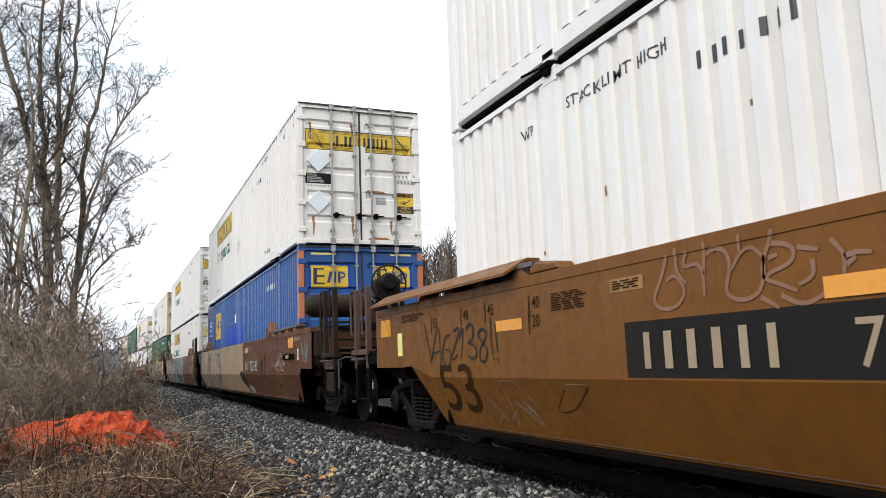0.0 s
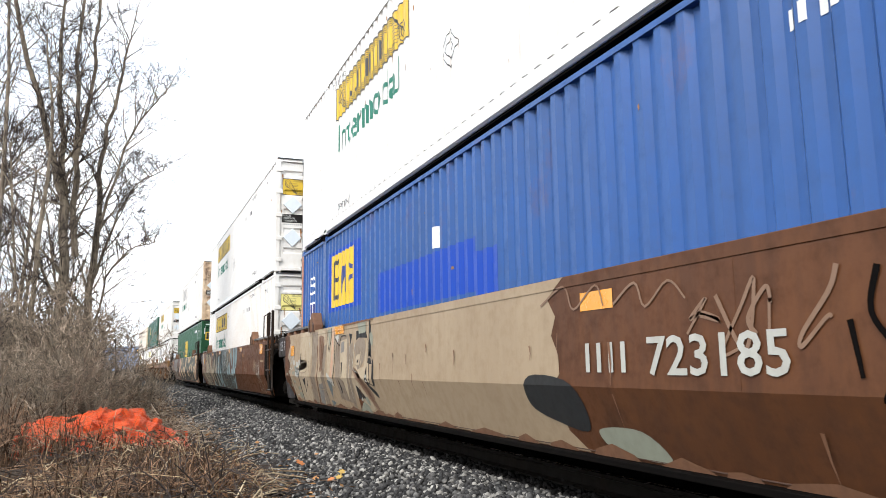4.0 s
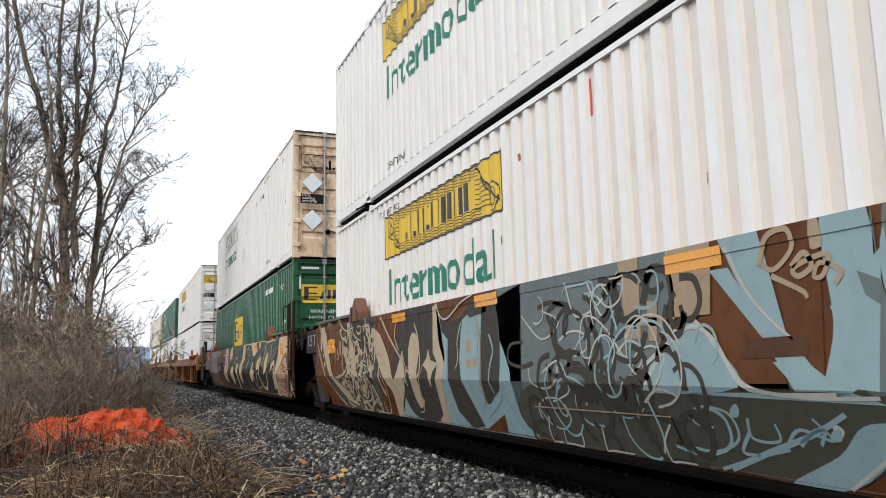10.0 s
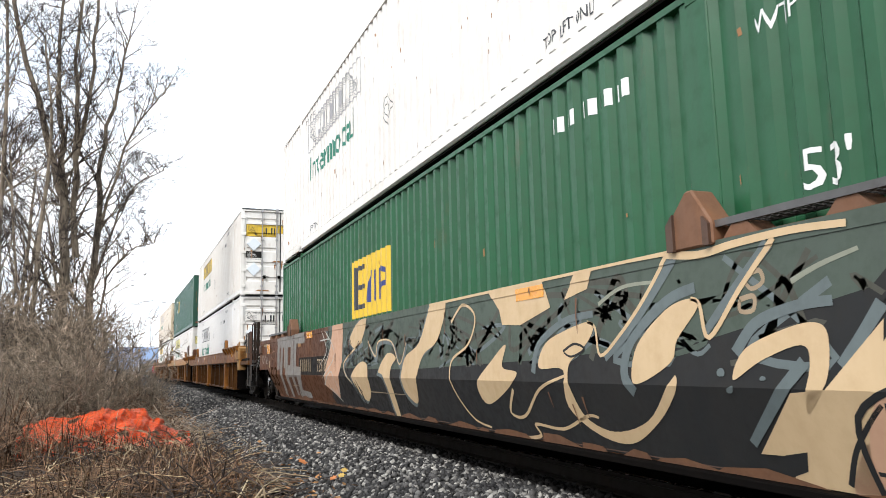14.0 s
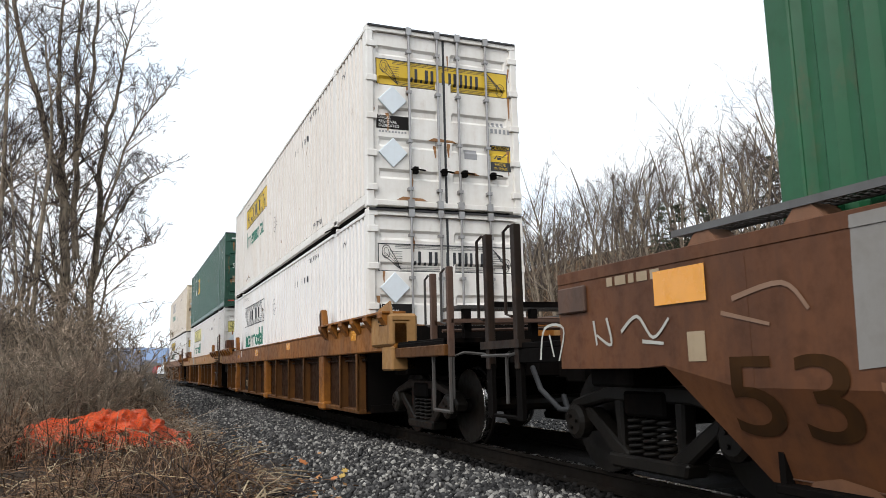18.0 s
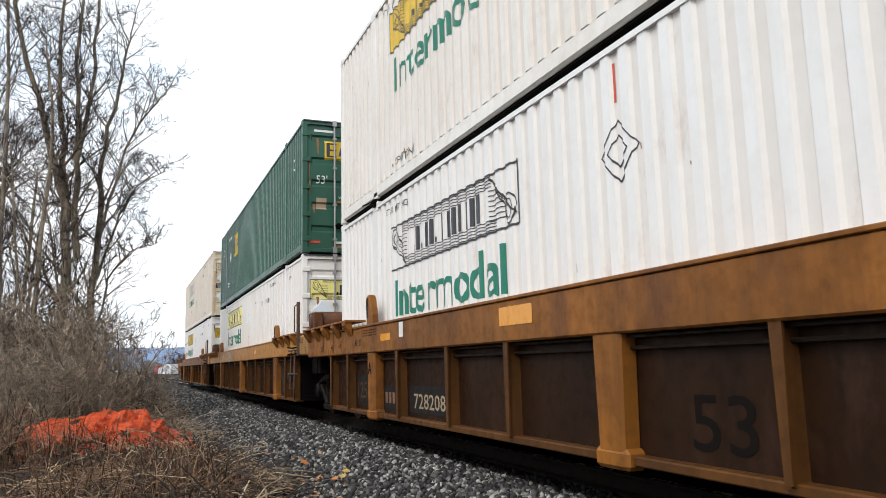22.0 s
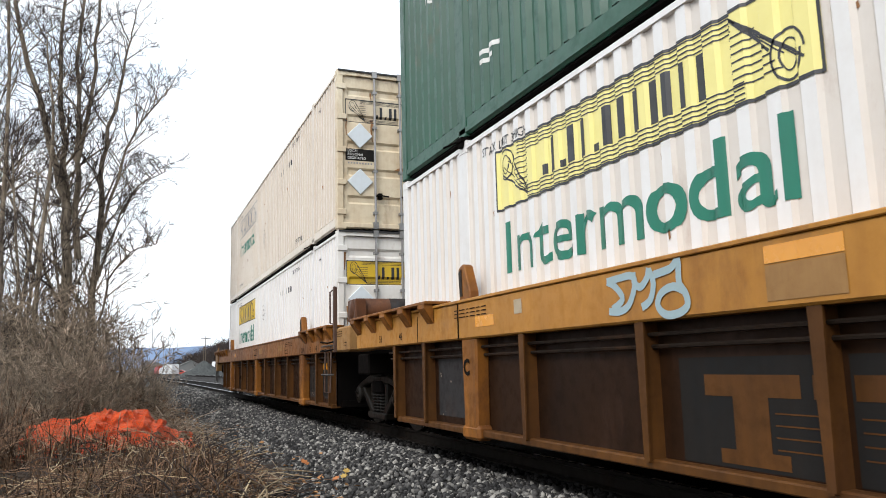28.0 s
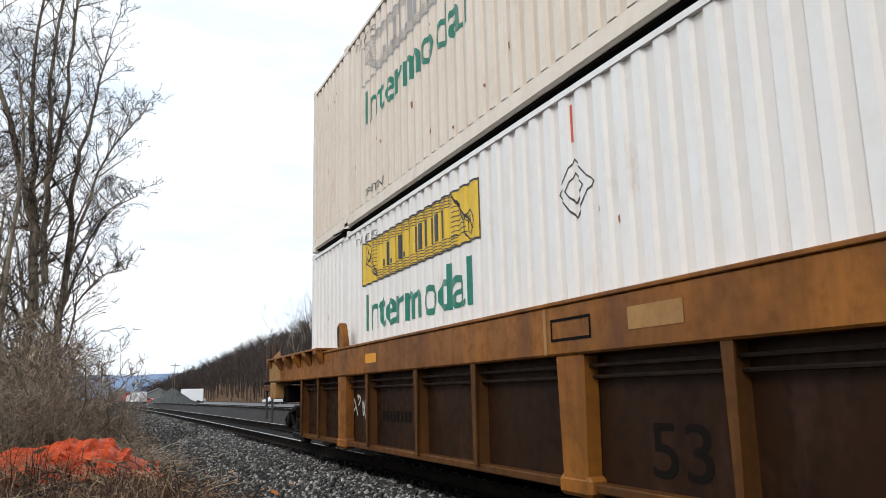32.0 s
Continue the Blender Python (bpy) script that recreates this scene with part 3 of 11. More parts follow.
def container_meshes():
    """The meshes that all containers share in shape."""
    out = {}
    for side in (-1, 1):
        for kind, ribs in RIBS.items():
            sh = Shape(True)
            n = len(ribs)
            for inner in (0.0, 0.03):
                v = [(side * (HALF - 0.012 - d - inner), y, z) for z in (0.225, 2.805) for y, d in ribs]
                out_ward = (side > 0) == (inner == 0.0)
                sh.add(v, [(i, i + 1, n + i + 1, n + i) if out_ward else (n + i, n + i + 1, i + 1, i) for i in range(n - 1)])
            out["side_wall", side, kind] = sh
        top, low = Shape(), Shape()
        top.slab([(side * HALF, 2.80), (side * HALF, HIGH - 0.048), (side * (HALF - 0.09), HIGH - 0.048), (side * (HALF - 0.09), 2.80)], "y", 0.18, LEN - 0.18)
        low.slab([(side * (HALF - 0.03), 0.040), (side * HALF, 0.062), (side * HALF, 0.115), (side * (HALF - 0.014), 0.125), (side * (HALF - 0.014), 0.215), (side * (HALF - 0.055), 0.235), (side * (HALF - 0.10), 0.235), (side * (HALF - 0.10), 0.040)], "y", 0.18, LEN - 0.18)
        out["top_rail", side], out["bottom_rail", side] = top, low
        door = Shape()
        x0, x1 = (side * 0.02, side * (HALF - 0.10))
        for inner in (0.0, 0.03):
            zs = [(z, d) for z, d in DOOR_BANDS]
            xs = [(x0, 0.0), (x0 + side * 0.09, 0.0), (x0 + side * 0.12, 1.0), (x1 - side * 0.12, 1.0), (x1 - side * 0.09, 0.0), (x1, 0.0)]
            v = [(x, 0.045 + d * k + inner, z) for z, d in zs for x, k in xs]
            n = len(xs)
            door.add(v, [(j * n + i, j * n + i + 1, (j + 1) * n + i + 1, (j + 1) * n + i) for j in range(len(zs) - 1) for i in range(n - 1)])
        door.box(min(x0, x1), max(x0, x1), 0.046, 0.075, 0.115, 0.131).box(min(x0, x1), max(x0, x1), 0.046, 0.075, 2.769, 2.79)
        out["door", side] = door
        g = Shape().box(min(x1, x1 + side * 0.022), max(x1, x1 + side * 0.022), 0.055, 0.08, 0.115, 2.79)
        out["door_seal", side] = g
    return out


def diamond(cx, cz, r):
    return [(cx, cz - r), (cx + r, cz), (cx, cz + r), (cx - r, cz)]


C_SHAPES = {k: s.mesh("_".join(str(q) for q in k[:1])) for k, s in container_meshes().items()}


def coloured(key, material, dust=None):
    """A shared container mesh in one of the colours; a second, darker one paints dusty shade into a side's rib grooves.
    """
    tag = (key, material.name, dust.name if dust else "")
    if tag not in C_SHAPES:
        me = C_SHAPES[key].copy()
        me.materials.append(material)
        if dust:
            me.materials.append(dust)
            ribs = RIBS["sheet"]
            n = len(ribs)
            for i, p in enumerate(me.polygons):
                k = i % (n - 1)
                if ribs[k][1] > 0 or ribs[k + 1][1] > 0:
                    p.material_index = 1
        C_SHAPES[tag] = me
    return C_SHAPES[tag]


def side_mark(parent, name, flat, material, u0, label="", lift=0.004):
    """Lays a mark on the corrugated near side; u runs from its far end towards the train's head."""
    ys, ds = zip(*ribs_of(parent))

    def place(u, v):
        y = u0 - u
        return Vector((-(HALF - 0.012) - lift + float(np.interp(y, ys, ds)), y, v))
    me = flat.lay(name, place, [u0 - y for y in ys])
    return part(name, me, material, parent, label)


def door_mark(parent, name, flat, material, label="", lift=0.004):
    """u is the distance from the near corner, v the height; the doors face the train's head."""
    def place(u, v):
        x = u - HALF
        flat_edge = min(abs(x), abs(abs(x) - (HALF - 0.10)))
        k = min(1.0, max(0.0, (flat_edge - 0.09) / 0.03))
        return Vector((x, 0.045 - lift + door_depth(v) * k, v))
    me = flat.lay(name, place, [HALF + q for q in (-1.105, -1.075, -0.14, -0.11, 0.11, 0.14, 1.075, 1.105)], [z for z, _ in DOOR_BANDS])
    return part(name, me, material, parent, label)


def name_bars(flat, u, v, width, height):
    """The brand name on its panel, as plain upright bars."""
    for a, b, top in ((0.02, 0.05, 0.3), (0.075, 0.115, 1.0), (0.155, 0.185, 0.2), (0.22, 0.265, 1.0), (0.30, 0.34, 1.0), (0.385, 0.415, 0.2), (0.46, 0.50, 1.0), (0.555, 0.595, 1.0), (0.63, 0.67, 1.0), (0.72, 0.76, 1.0), (0.795, 0.83, 1.0), (0.87, 0.905, 1.0), (0.95, 0.99, 1.0)):
        flat.rect(u + a * width, u + b * width, v, v + height * top)


def bars(flat, u, v, height, widths, gap):
    """A brand name as plain upright bars."""
    for w in widths:
        flat.rect(u, u + w, v, v + height)
        u += w + gap
    return u


def number_row(c, v, height, widths, gap, ink, u0):
    """A container number as plain bars, each a mark of its own."""
    u = 0.0
    for w in widths:
        if w:
            side_mark(c, "number_bar", Flat().rect(u, u + w, v, v + height), ink, u0)
        u += w + gap


def curl(cx, cy, r, turns=1.1, squash=0.6, start=0.0):
    return [(cx + r * (1 - 0.25 * i / 22) * math.cos(start + 2 * math.pi * turns * i / 22), cy + r * squash * math.sin(start + 2 * math.pi * turns * i / 22)) for i in range(23)]


def scroll_lines(fl, w, h, lw, rows=4):
    """The drawn scroll: a border, fine lines above and below the name, and a curl at both ends."""
    fl.border(0, w, 0, h, lw)
    for i in range(rows):
        k = h * 0.055 * (i + 1)
        fl.line([(w * 0.16, k), (w * 0.86, k)], lw * 0.45)
        fl.line([(w * 0.12, h - k), (w * 0.84, h - k)], lw * 0.45)
    for cx, cy, tx, ty in ((0.058, 0.70, 0.165, 0.08), (0.942, 0.30, 0.835, 0.92)):
        fl.line(curl(w * cx, h * cy, w * 0.032, 1.0, h * 0.24 / (w * 0.032)), lw * 0.7)
        fl.line(curl(w * cx, h * cy, w * 0.017, 1.0, h * 0.15 / (w * 0.017)), lw * 0.45)
        for k in (-1, -0.3, 0.4, 1):
            fl.line([(w * (cx + 0.030 * k), h * (cy + 0.10 * k * (1 if cx < 0.5 else -1))), (w * tx, h * ty)], lw * (0.8 if abs(k) == 1 else 0.4))
    for i in range(7):
        k = h * (0.2 + 0.085 * i)
        fl.line([(w * (0.09 + 0.006 * (6 - i)), k), (w * 0.17, k)], lw * 0.45)
        fl.line([(w * 0.83, k), (w * (0.93 - 0.008 * i), k)], lw * 0.45)
    return fl


def side_brand(c, z, panel, ink=None, text_z=None, u0=13.42, w=3.78, word=3.26):
    """The big panel with its scroll and the green word below it."""
    h = 0.60
    if panel:
        side_mark(c, "brand_panel", Flat().rect(0, w, z, z + h), panel, u0, "yellow panel with black scroll", 0.003)
    fl = scroll_lines(Flat(), w, h, 0.022)
    for p in fl.bm.verts:
        p.co.y += z
    name_bars(fl, w * 0.23, z + h * 0.25, w * 0.55, h * 0.50)
    side_mark(c, "brand_scroll", fl, ink or M_black, u0, lift=0.006)
    side_mark(c, "lettering", Flat().text("Intermodal", 0.17, text_z if text_z else z - 0.60, 0.475, 1.0, word, 0.016), M_emerald, u0, "green word reading Intermodal", 0.005)


def side_notes(c, upper, ink=None, band=True, placard=True):
    """Stencils and placards on the near side."""
    ink = ink or M_black
    side_mark(c, "stencil", Flat().text("TOP LIFT ONLY", 0, 0.30, 0.105, 0.8), ink, 13.35)
    side_mark(c, "stencil", Flat().text("TOP LIFT ONLY", 0, 0.30, 0.105, 0.8), ink, 3.9)
    side_mark(c, "stencil", Flat().text("STACK LIMIT 3 HIGH", 0, 2.60, 0.085, 0.8), ink, 4.2)
    side_mark(c, "stencil", Flat().text("STACK LIMIT 3 HIGH", 0, 2.60, 0.085, 0.8), ink, 13.7)
    side_mark(c, "stencil", Flat().text("WTP", 0, 2.50, 0.09, 0.8), ink, 1.5)
    number_row(c, 2.24, 0.12, (0.035, 0.035, 0.035, 0.035, 0.0, 0.035, 0.035, 0.035, 0.035, 0.035, 0.035), 0.09, ink, 5.6)
    fl = Flat()
    for a in (0.23, 0.12):
        d = diamond(0, 2.05 if not upper else 1.2, a)
        fl.line(d + [d[0]], 0.016)
    if placard:
        side_mark(c, "placard_frame", fl, ink, 8.25)
    if band and not upper:
        side_mark(c, "red_stripe", Flat().rect(0, 0.03, 2.42, 2.72), M_red, 8.28)


def container(name, label, wall, door=None, post=None, dust=None, rods=True, group="stacked containers"):
    """A 53-foot steel container with its doors at y = 0, towards the train's head."""
    c = thing(name, label, "container", group)
    door = door or wall
    if not dust:
        STEEL.add(c.name)
    for side in (-1, 1):
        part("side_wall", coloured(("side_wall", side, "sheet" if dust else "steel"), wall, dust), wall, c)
        part("top_rail", coloured(("top_rail", side), wall), wall, c)
        part("bottom_rail", coloured(("bottom_rail", side), wall), wall, c)
        sx = sorted((side * HALF, side * (HALF - 0.11)))
        part("corner_post", Shape().box(sx[0], sx[1], 0.0, 0.165, 0.10, 2.80), post or door, c, bevel=0.01)
        part("corner_post", Shape().box(sx[0], sx[1], LEN - 0.165, LEN, 0.10, 2.80), wall, c, bevel=0.01)
        for y in POSTS:
            part("lift_post", Shape().box(sx[0], sx[1], y - 0.09, y + 0.09, 0.02, HIGH - 0.002).box(min(sx[0], sx[0] + 0.0) - (0.004 if side < 0 else 0), sx[1] + (0.004 if side > 0 else 0), y - 0.10, y + 0.10, HIGH - 0.14, HIGH), wall, c, bevel=0.008)
        dm = part("door", coloured(("door", side), door), door, c)
        part("door_seal", coloured(("door_seal", side), M_gasket), M_gasket, dm)
        for z in (0.30, 0.83, 1.42, 2.02, 2.58):
            hx = sorted((side * (HALF - 0.16), side * (HALF + 0.006)))
            part("hinge", Shape().box(hx[0], hx[1], -0.018, 0.05, z - 0.05, z + 0.05), door, dm, bevel=0.008)
        if rods:
            for x in ((-0.61, -0.13) if side < 0 else (0.22, 0.72)):
                rod = Shape().tube([(x, -0.012, 0.02), (x, -0.012, 2.86)], 0.021, 8)
                for z in (0.03, 2.80):
                    rod.box(x - 0.045, x + 0.045, -0.045, 0.045, z - 0.02, z + 0.10)
                for z in (0.30, 1.05, 1.85, 2.50):
                    rod.box(x - 0.04, x + 0.04, -0.040, 0.046, z - 0.022, z + 0.022)
                part("lock_rod", rod, M_zinc, dm, "galvanised lock rod")
                hd = Shape().tube([(x, -0.03, 0.60), (x + 0.10, -0.055, 0.605), (x + 0.24, -0.03, 0.60)], 0.013, 6)
                hd.box(x + 0.05, x + 0.12, -0.05, 0.045, 0.55, 0.65)
                part("lock_handle", hd, M_soot, dm)
    part("centre_seal", Shape().box(-0.018, 0.018, 0.04, 0.06, 0.115, 2.79), M_gasket, c)
    part("door_sill", Shape().box(-HALF + 0.11, HALF - 0.11, 0.0, 0.16, 0.030, 0.11), door, c, bevel=0.006)
    part("door_header", Shape().box(-HALF + 0.11, HALF - 0.11, 0.0, 0.16, 2.795, HIGH - 0.005), door, c, bevel=0.006)
    end = Shape()
    n = 24
    v = []
    for i in range(n * 2 + 1):
        x = -HALF + 0.11 + (2 * HALF - 0.22) * i / (n * 2)
        v.append((x, LEN - 0.02 - (0.03 if i % 2 else 0.0)))
    for z in (0.02, HIGH - 0.004):
        end.v.extend((a, b, z) for a, b in v)
    end.f.extend((i, i + 1, len(v) + i + 1, len(v) + i) for i in range(len(v) - 1))
    part("front_wall", end, wall, c)
    roof = Shape()
    ys = [0.05 + (LEN - 0.1) * i / 60 for i in range(61)]
    for x in (-HALF + 0.02, HALF - 0.02):
        roof.v.extend((x, y, HIGH - 0.052 - (0.012 if i % 2 else 0)) for i, y in enumerate(ys))
    roof.f.extend((i, i + 1, 61 + i + 1, 61 + i) for i in range(60))
    part("roof", roof, wall, c)
    # Black colour holds underside dirt and the shade of the stacking gap.
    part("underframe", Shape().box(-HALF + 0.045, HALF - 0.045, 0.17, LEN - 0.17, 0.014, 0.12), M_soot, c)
    # Dark strip along the top edge of the door end.
    part("drip_rail", Shape().box(-HALF + 0.02, HALF - 0.02, -0.022, 0.004, HIGH - 0.034, HIGH - 0.006), M_gasket, c)
    for x in (-HALF, HALF):
        for y in (0.0, LEN):
            for z in (0.0, HIGH - 0.118):
                a, b = sorted((x + (0.003 if x > 0 else -0.003), x - math.copysign(0.16, x)))
                p, q = sorted((y + (0.003 if y else -0.003), y + (-0.17 if y else 0.17)))
                part("corner_casting", Shape().box(a, b, p, q, z, z + 0.118), door if y == 0 else wall, c, bevel=0.012)
    return c


def scuffing(c, count, seed, ink):
    """Dents, chips and short rust runs on the near side, too small to tell apart."""
    rng, fl = random.Random(seed), Flat()
    for _ in range(count):
        u, v, h = rng.uniform(0.3, 15.8), 0.3 + 2.4 * rng.random(), rng.uniform(0.02, 0.10)
        w = rng.uniform(0.006, 0.022)
        fl.poly([(u, v), (u + w, v + h * 0.2), (u + w * 0.7, v + h), (u - w * 0.3, v + h * 0.8)])
    tagged(side_mark(c, "scuffing", fl, ink, 16.1, "small chips and rust runs", 0.005), "small chips and rust runs", kind="stuff")


def door_stains(c, seed, runs=9):
    """Rust running down the doors from hinges, bands and rods."""
    rng = random.Random(seed)
    for _ in range(runs):
        u, v = rng.choice((0.14, 0.30, 0.68, 1.16, 1.40, 1.95, 2.44)) + rng.uniform(-0.05, 0.05), rng.choice((0.55, 1.05, 1.55, 2.0, 2.5)) + rng.uniform(-0.05, 0.05)
        h, w = rng.uniform(0.12, 0.42), rng.uniform(0.02, 0.06)
        door_mark(c, "rust_run", Flat().line([(u, v), (u + rng.uniform(-0.02, 0.02), v - h * 0.5), (u, max(0.14, v - h))], w, w * 0.3), M_stain, "", 0.0052)
    for z in (0.13, 0.60, 1.10):
        a = rng.uniform(0.2, 1.6)
        door_mark(c, "rust_run", Flat().poly([(a, z), (a + 0.5, z), (a + 0.42, z + 0.04), (a + 0.1, z + 0.055)]), M_stain, "", 0.0048)


def door_brand(c, panel, ink=None, low=1.95):
    ink = ink or M_black
    if panel:
        door_mark(c, "door_panel", Flat().rect(0.16, 2.43, low, low + 0.42), panel, "yellow panel on the doors", 0.003)
    fl = scroll_lines(Flat(), 2.27, 0.42, 0.014, 3)
    for p in fl.bm.verts:
        p.co.x += 0.16
        p.co.y += low
    name_bars(fl, 0.71, low + 0.10, 1.20, 0.21)
    door_mark(c, "door_scroll", fl, ink, lift=0.006)


def door_notes(c, placards=True, caution=True, sign=True, plate=M_pale):
    if placards:
        for z in (0.86, 1.70):
            holder = Shape().slab([(a - HALF, b) for a, b in diamond(0.42, z, 0.235)], "y", 0.012, 0.050)
            part("placard_holder", holder, plate, c, "pale diamond placard holder", bevel=0.008)
    if sign:
        door_mark(c, "door_sign", Flat().rect(0.16, 0.70, 1.24, 1.46), M_panel_dark, "dark sign with three white words", 0.004)
        fl = Flat()
        for i, wd in enumerate(("LOCAL", "REGIONAL", "DEDICATED")):
            fl.text(wd, 0.20, 1.395 - i * 0.065, 0.045, 0.95)
        door_mark(c, "lettering", fl, M_decal_white, lift=0.007)
        fl = Flat()
        bars(fl, 0.2, 1.18, 0.03, [0.03] * 9, 0.022)
        door_mark(c, "number_mark", fl, M_decal_grey, lift=0.005)
    if caution:
        door_mark(c, "caution_sign", Flat().rect(2.08, 2.44, 0.70, 1.13), M_yellow, "yellow caution sign", 0.004)
        door_mark(c, "sign_band", Flat().rect(2.08, 2.44, 0.70, 0.85), M_black, lift=0.006)
        door_mark(c, "sign_band", Flat().rect(2.08, 2.44, 1.05, 1.13), M_black, lift=0.006)
        fl = Flat().text("CAUTION", 2.11, 1.065, 0.05, 0.95, 0.30).text("WIDE", 2.15, 0.785, 0.05, 0.95, 0.2).text("TURNS", 2.13, 0.715, 0.05, 0.95, 0.25)
        door_mark(c, "lettering", fl, M_yellow, lift=0.008)
        fl = Flat().line([(2.15, 0.90), (2.2, 0.96), (2.3, 0.94), (2.38, 1.0)], 0.02).rect(2.2, 2.27, 0.89, 0.93)
        door_mark(c, "sign_arrow", fl, M_black, lift=0.006)
        door_mark(c, "data_plate", Flat().rect(1.62, 1.84, 0.86, 1.02), M_decal_grey, "grey data plate", 0.004)
        fl = Flat()
        bars(fl, 2.05, 1.44, 0.075, [0.045] * 4, 0.035)
        bars(fl, 2.02, 1.33, 0.075, [0.045] * 6, 0.03)
        door_mark(c, "number_mark", fl, M_decal_grey, lift=0.005)


def emblem(flat_list, u, v, w, h):
    """The yellow square's black, blue and white blocks, as plain shapes."""
    black, blue = flat_list
    black.rect(u + w * 0.06, u + w * 0.16, v + h * 0.14, v + h * 0.88)
    for k in (0.14, 0.47, 0.80):
        black.rect(u + w * 0.16, u + w * 0.36, v + h * k, v + h * (k + 0.08))
    blue.poly([(u + w * 0.42, v + h * 0.22), (u + w * 0.5, v + h * 0.22), (u + w * 0.58, v + h * 0.72), (u + w * 0.5, v + h * 0.72)])
    blue.rect(u + w * 0.60, u + w * 0.67, v + h * 0.22, v + h * 0.72)
    blue.rect(u + w * 0.72, u + w * 0.79, v + h * 0.22, v + h * 0.72)
    blue.line([(u + w * 0.79, v + h * 0.70), (u + w * 0.90, v + h * 0.62), (u + w * 0.90, v + h * 0.5), (u + w * 0.79, v + h * 0.42)], h * 0.08)


def side_emblem(c, y_far, z, w, h):
    side_mark(c, "emblem_panel", Flat().rect(0, w, z, z + h), M_yellow, y_far, "yellow emblem square", 0.003)
    a, b = Flat(), Flat()
    emblem((a, b), 0, z, w, h)
    side_mark(c, "emblem_bar", a, M_black, y_far, lift=0.006)
    side_mark(c, "emblem_bar", b, M_navy, y_far, lift=0.006)


def door_emblem(c, u, z, w, h, panel=None):
    door_mark(c, "emblem_panel", Flat().rect(u, u + w, z, z + h), panel or M_yellow, "yellow emblem square", 0.003)
    a, b = Flat(), Flat()
    emblem((a, b), u, z, w, h)
    door_mark(c, "emblem_bar", a, M_black, lift=0.006)
    door_mark(c, "emblem_bar", b, M_navy, lift=0.006)


# ---- rail trucks ----
def wheel_shape(r):
    prof = [(-0.07, r - 0.11), (-0.068, r - 0.002), (0.028, r), (0.034, r + 0.028), (0.058, r + 0.026), (0.062, r - 0.05), (0.03, r - 0.09), (0.012, 0.16), (0.05, 0.13), (0.05, 0.075), (-0.06, 0.075), (-0.06, 0.14), (-0.012, 0.17), (-0.03, r - 0.13)]
    return prof


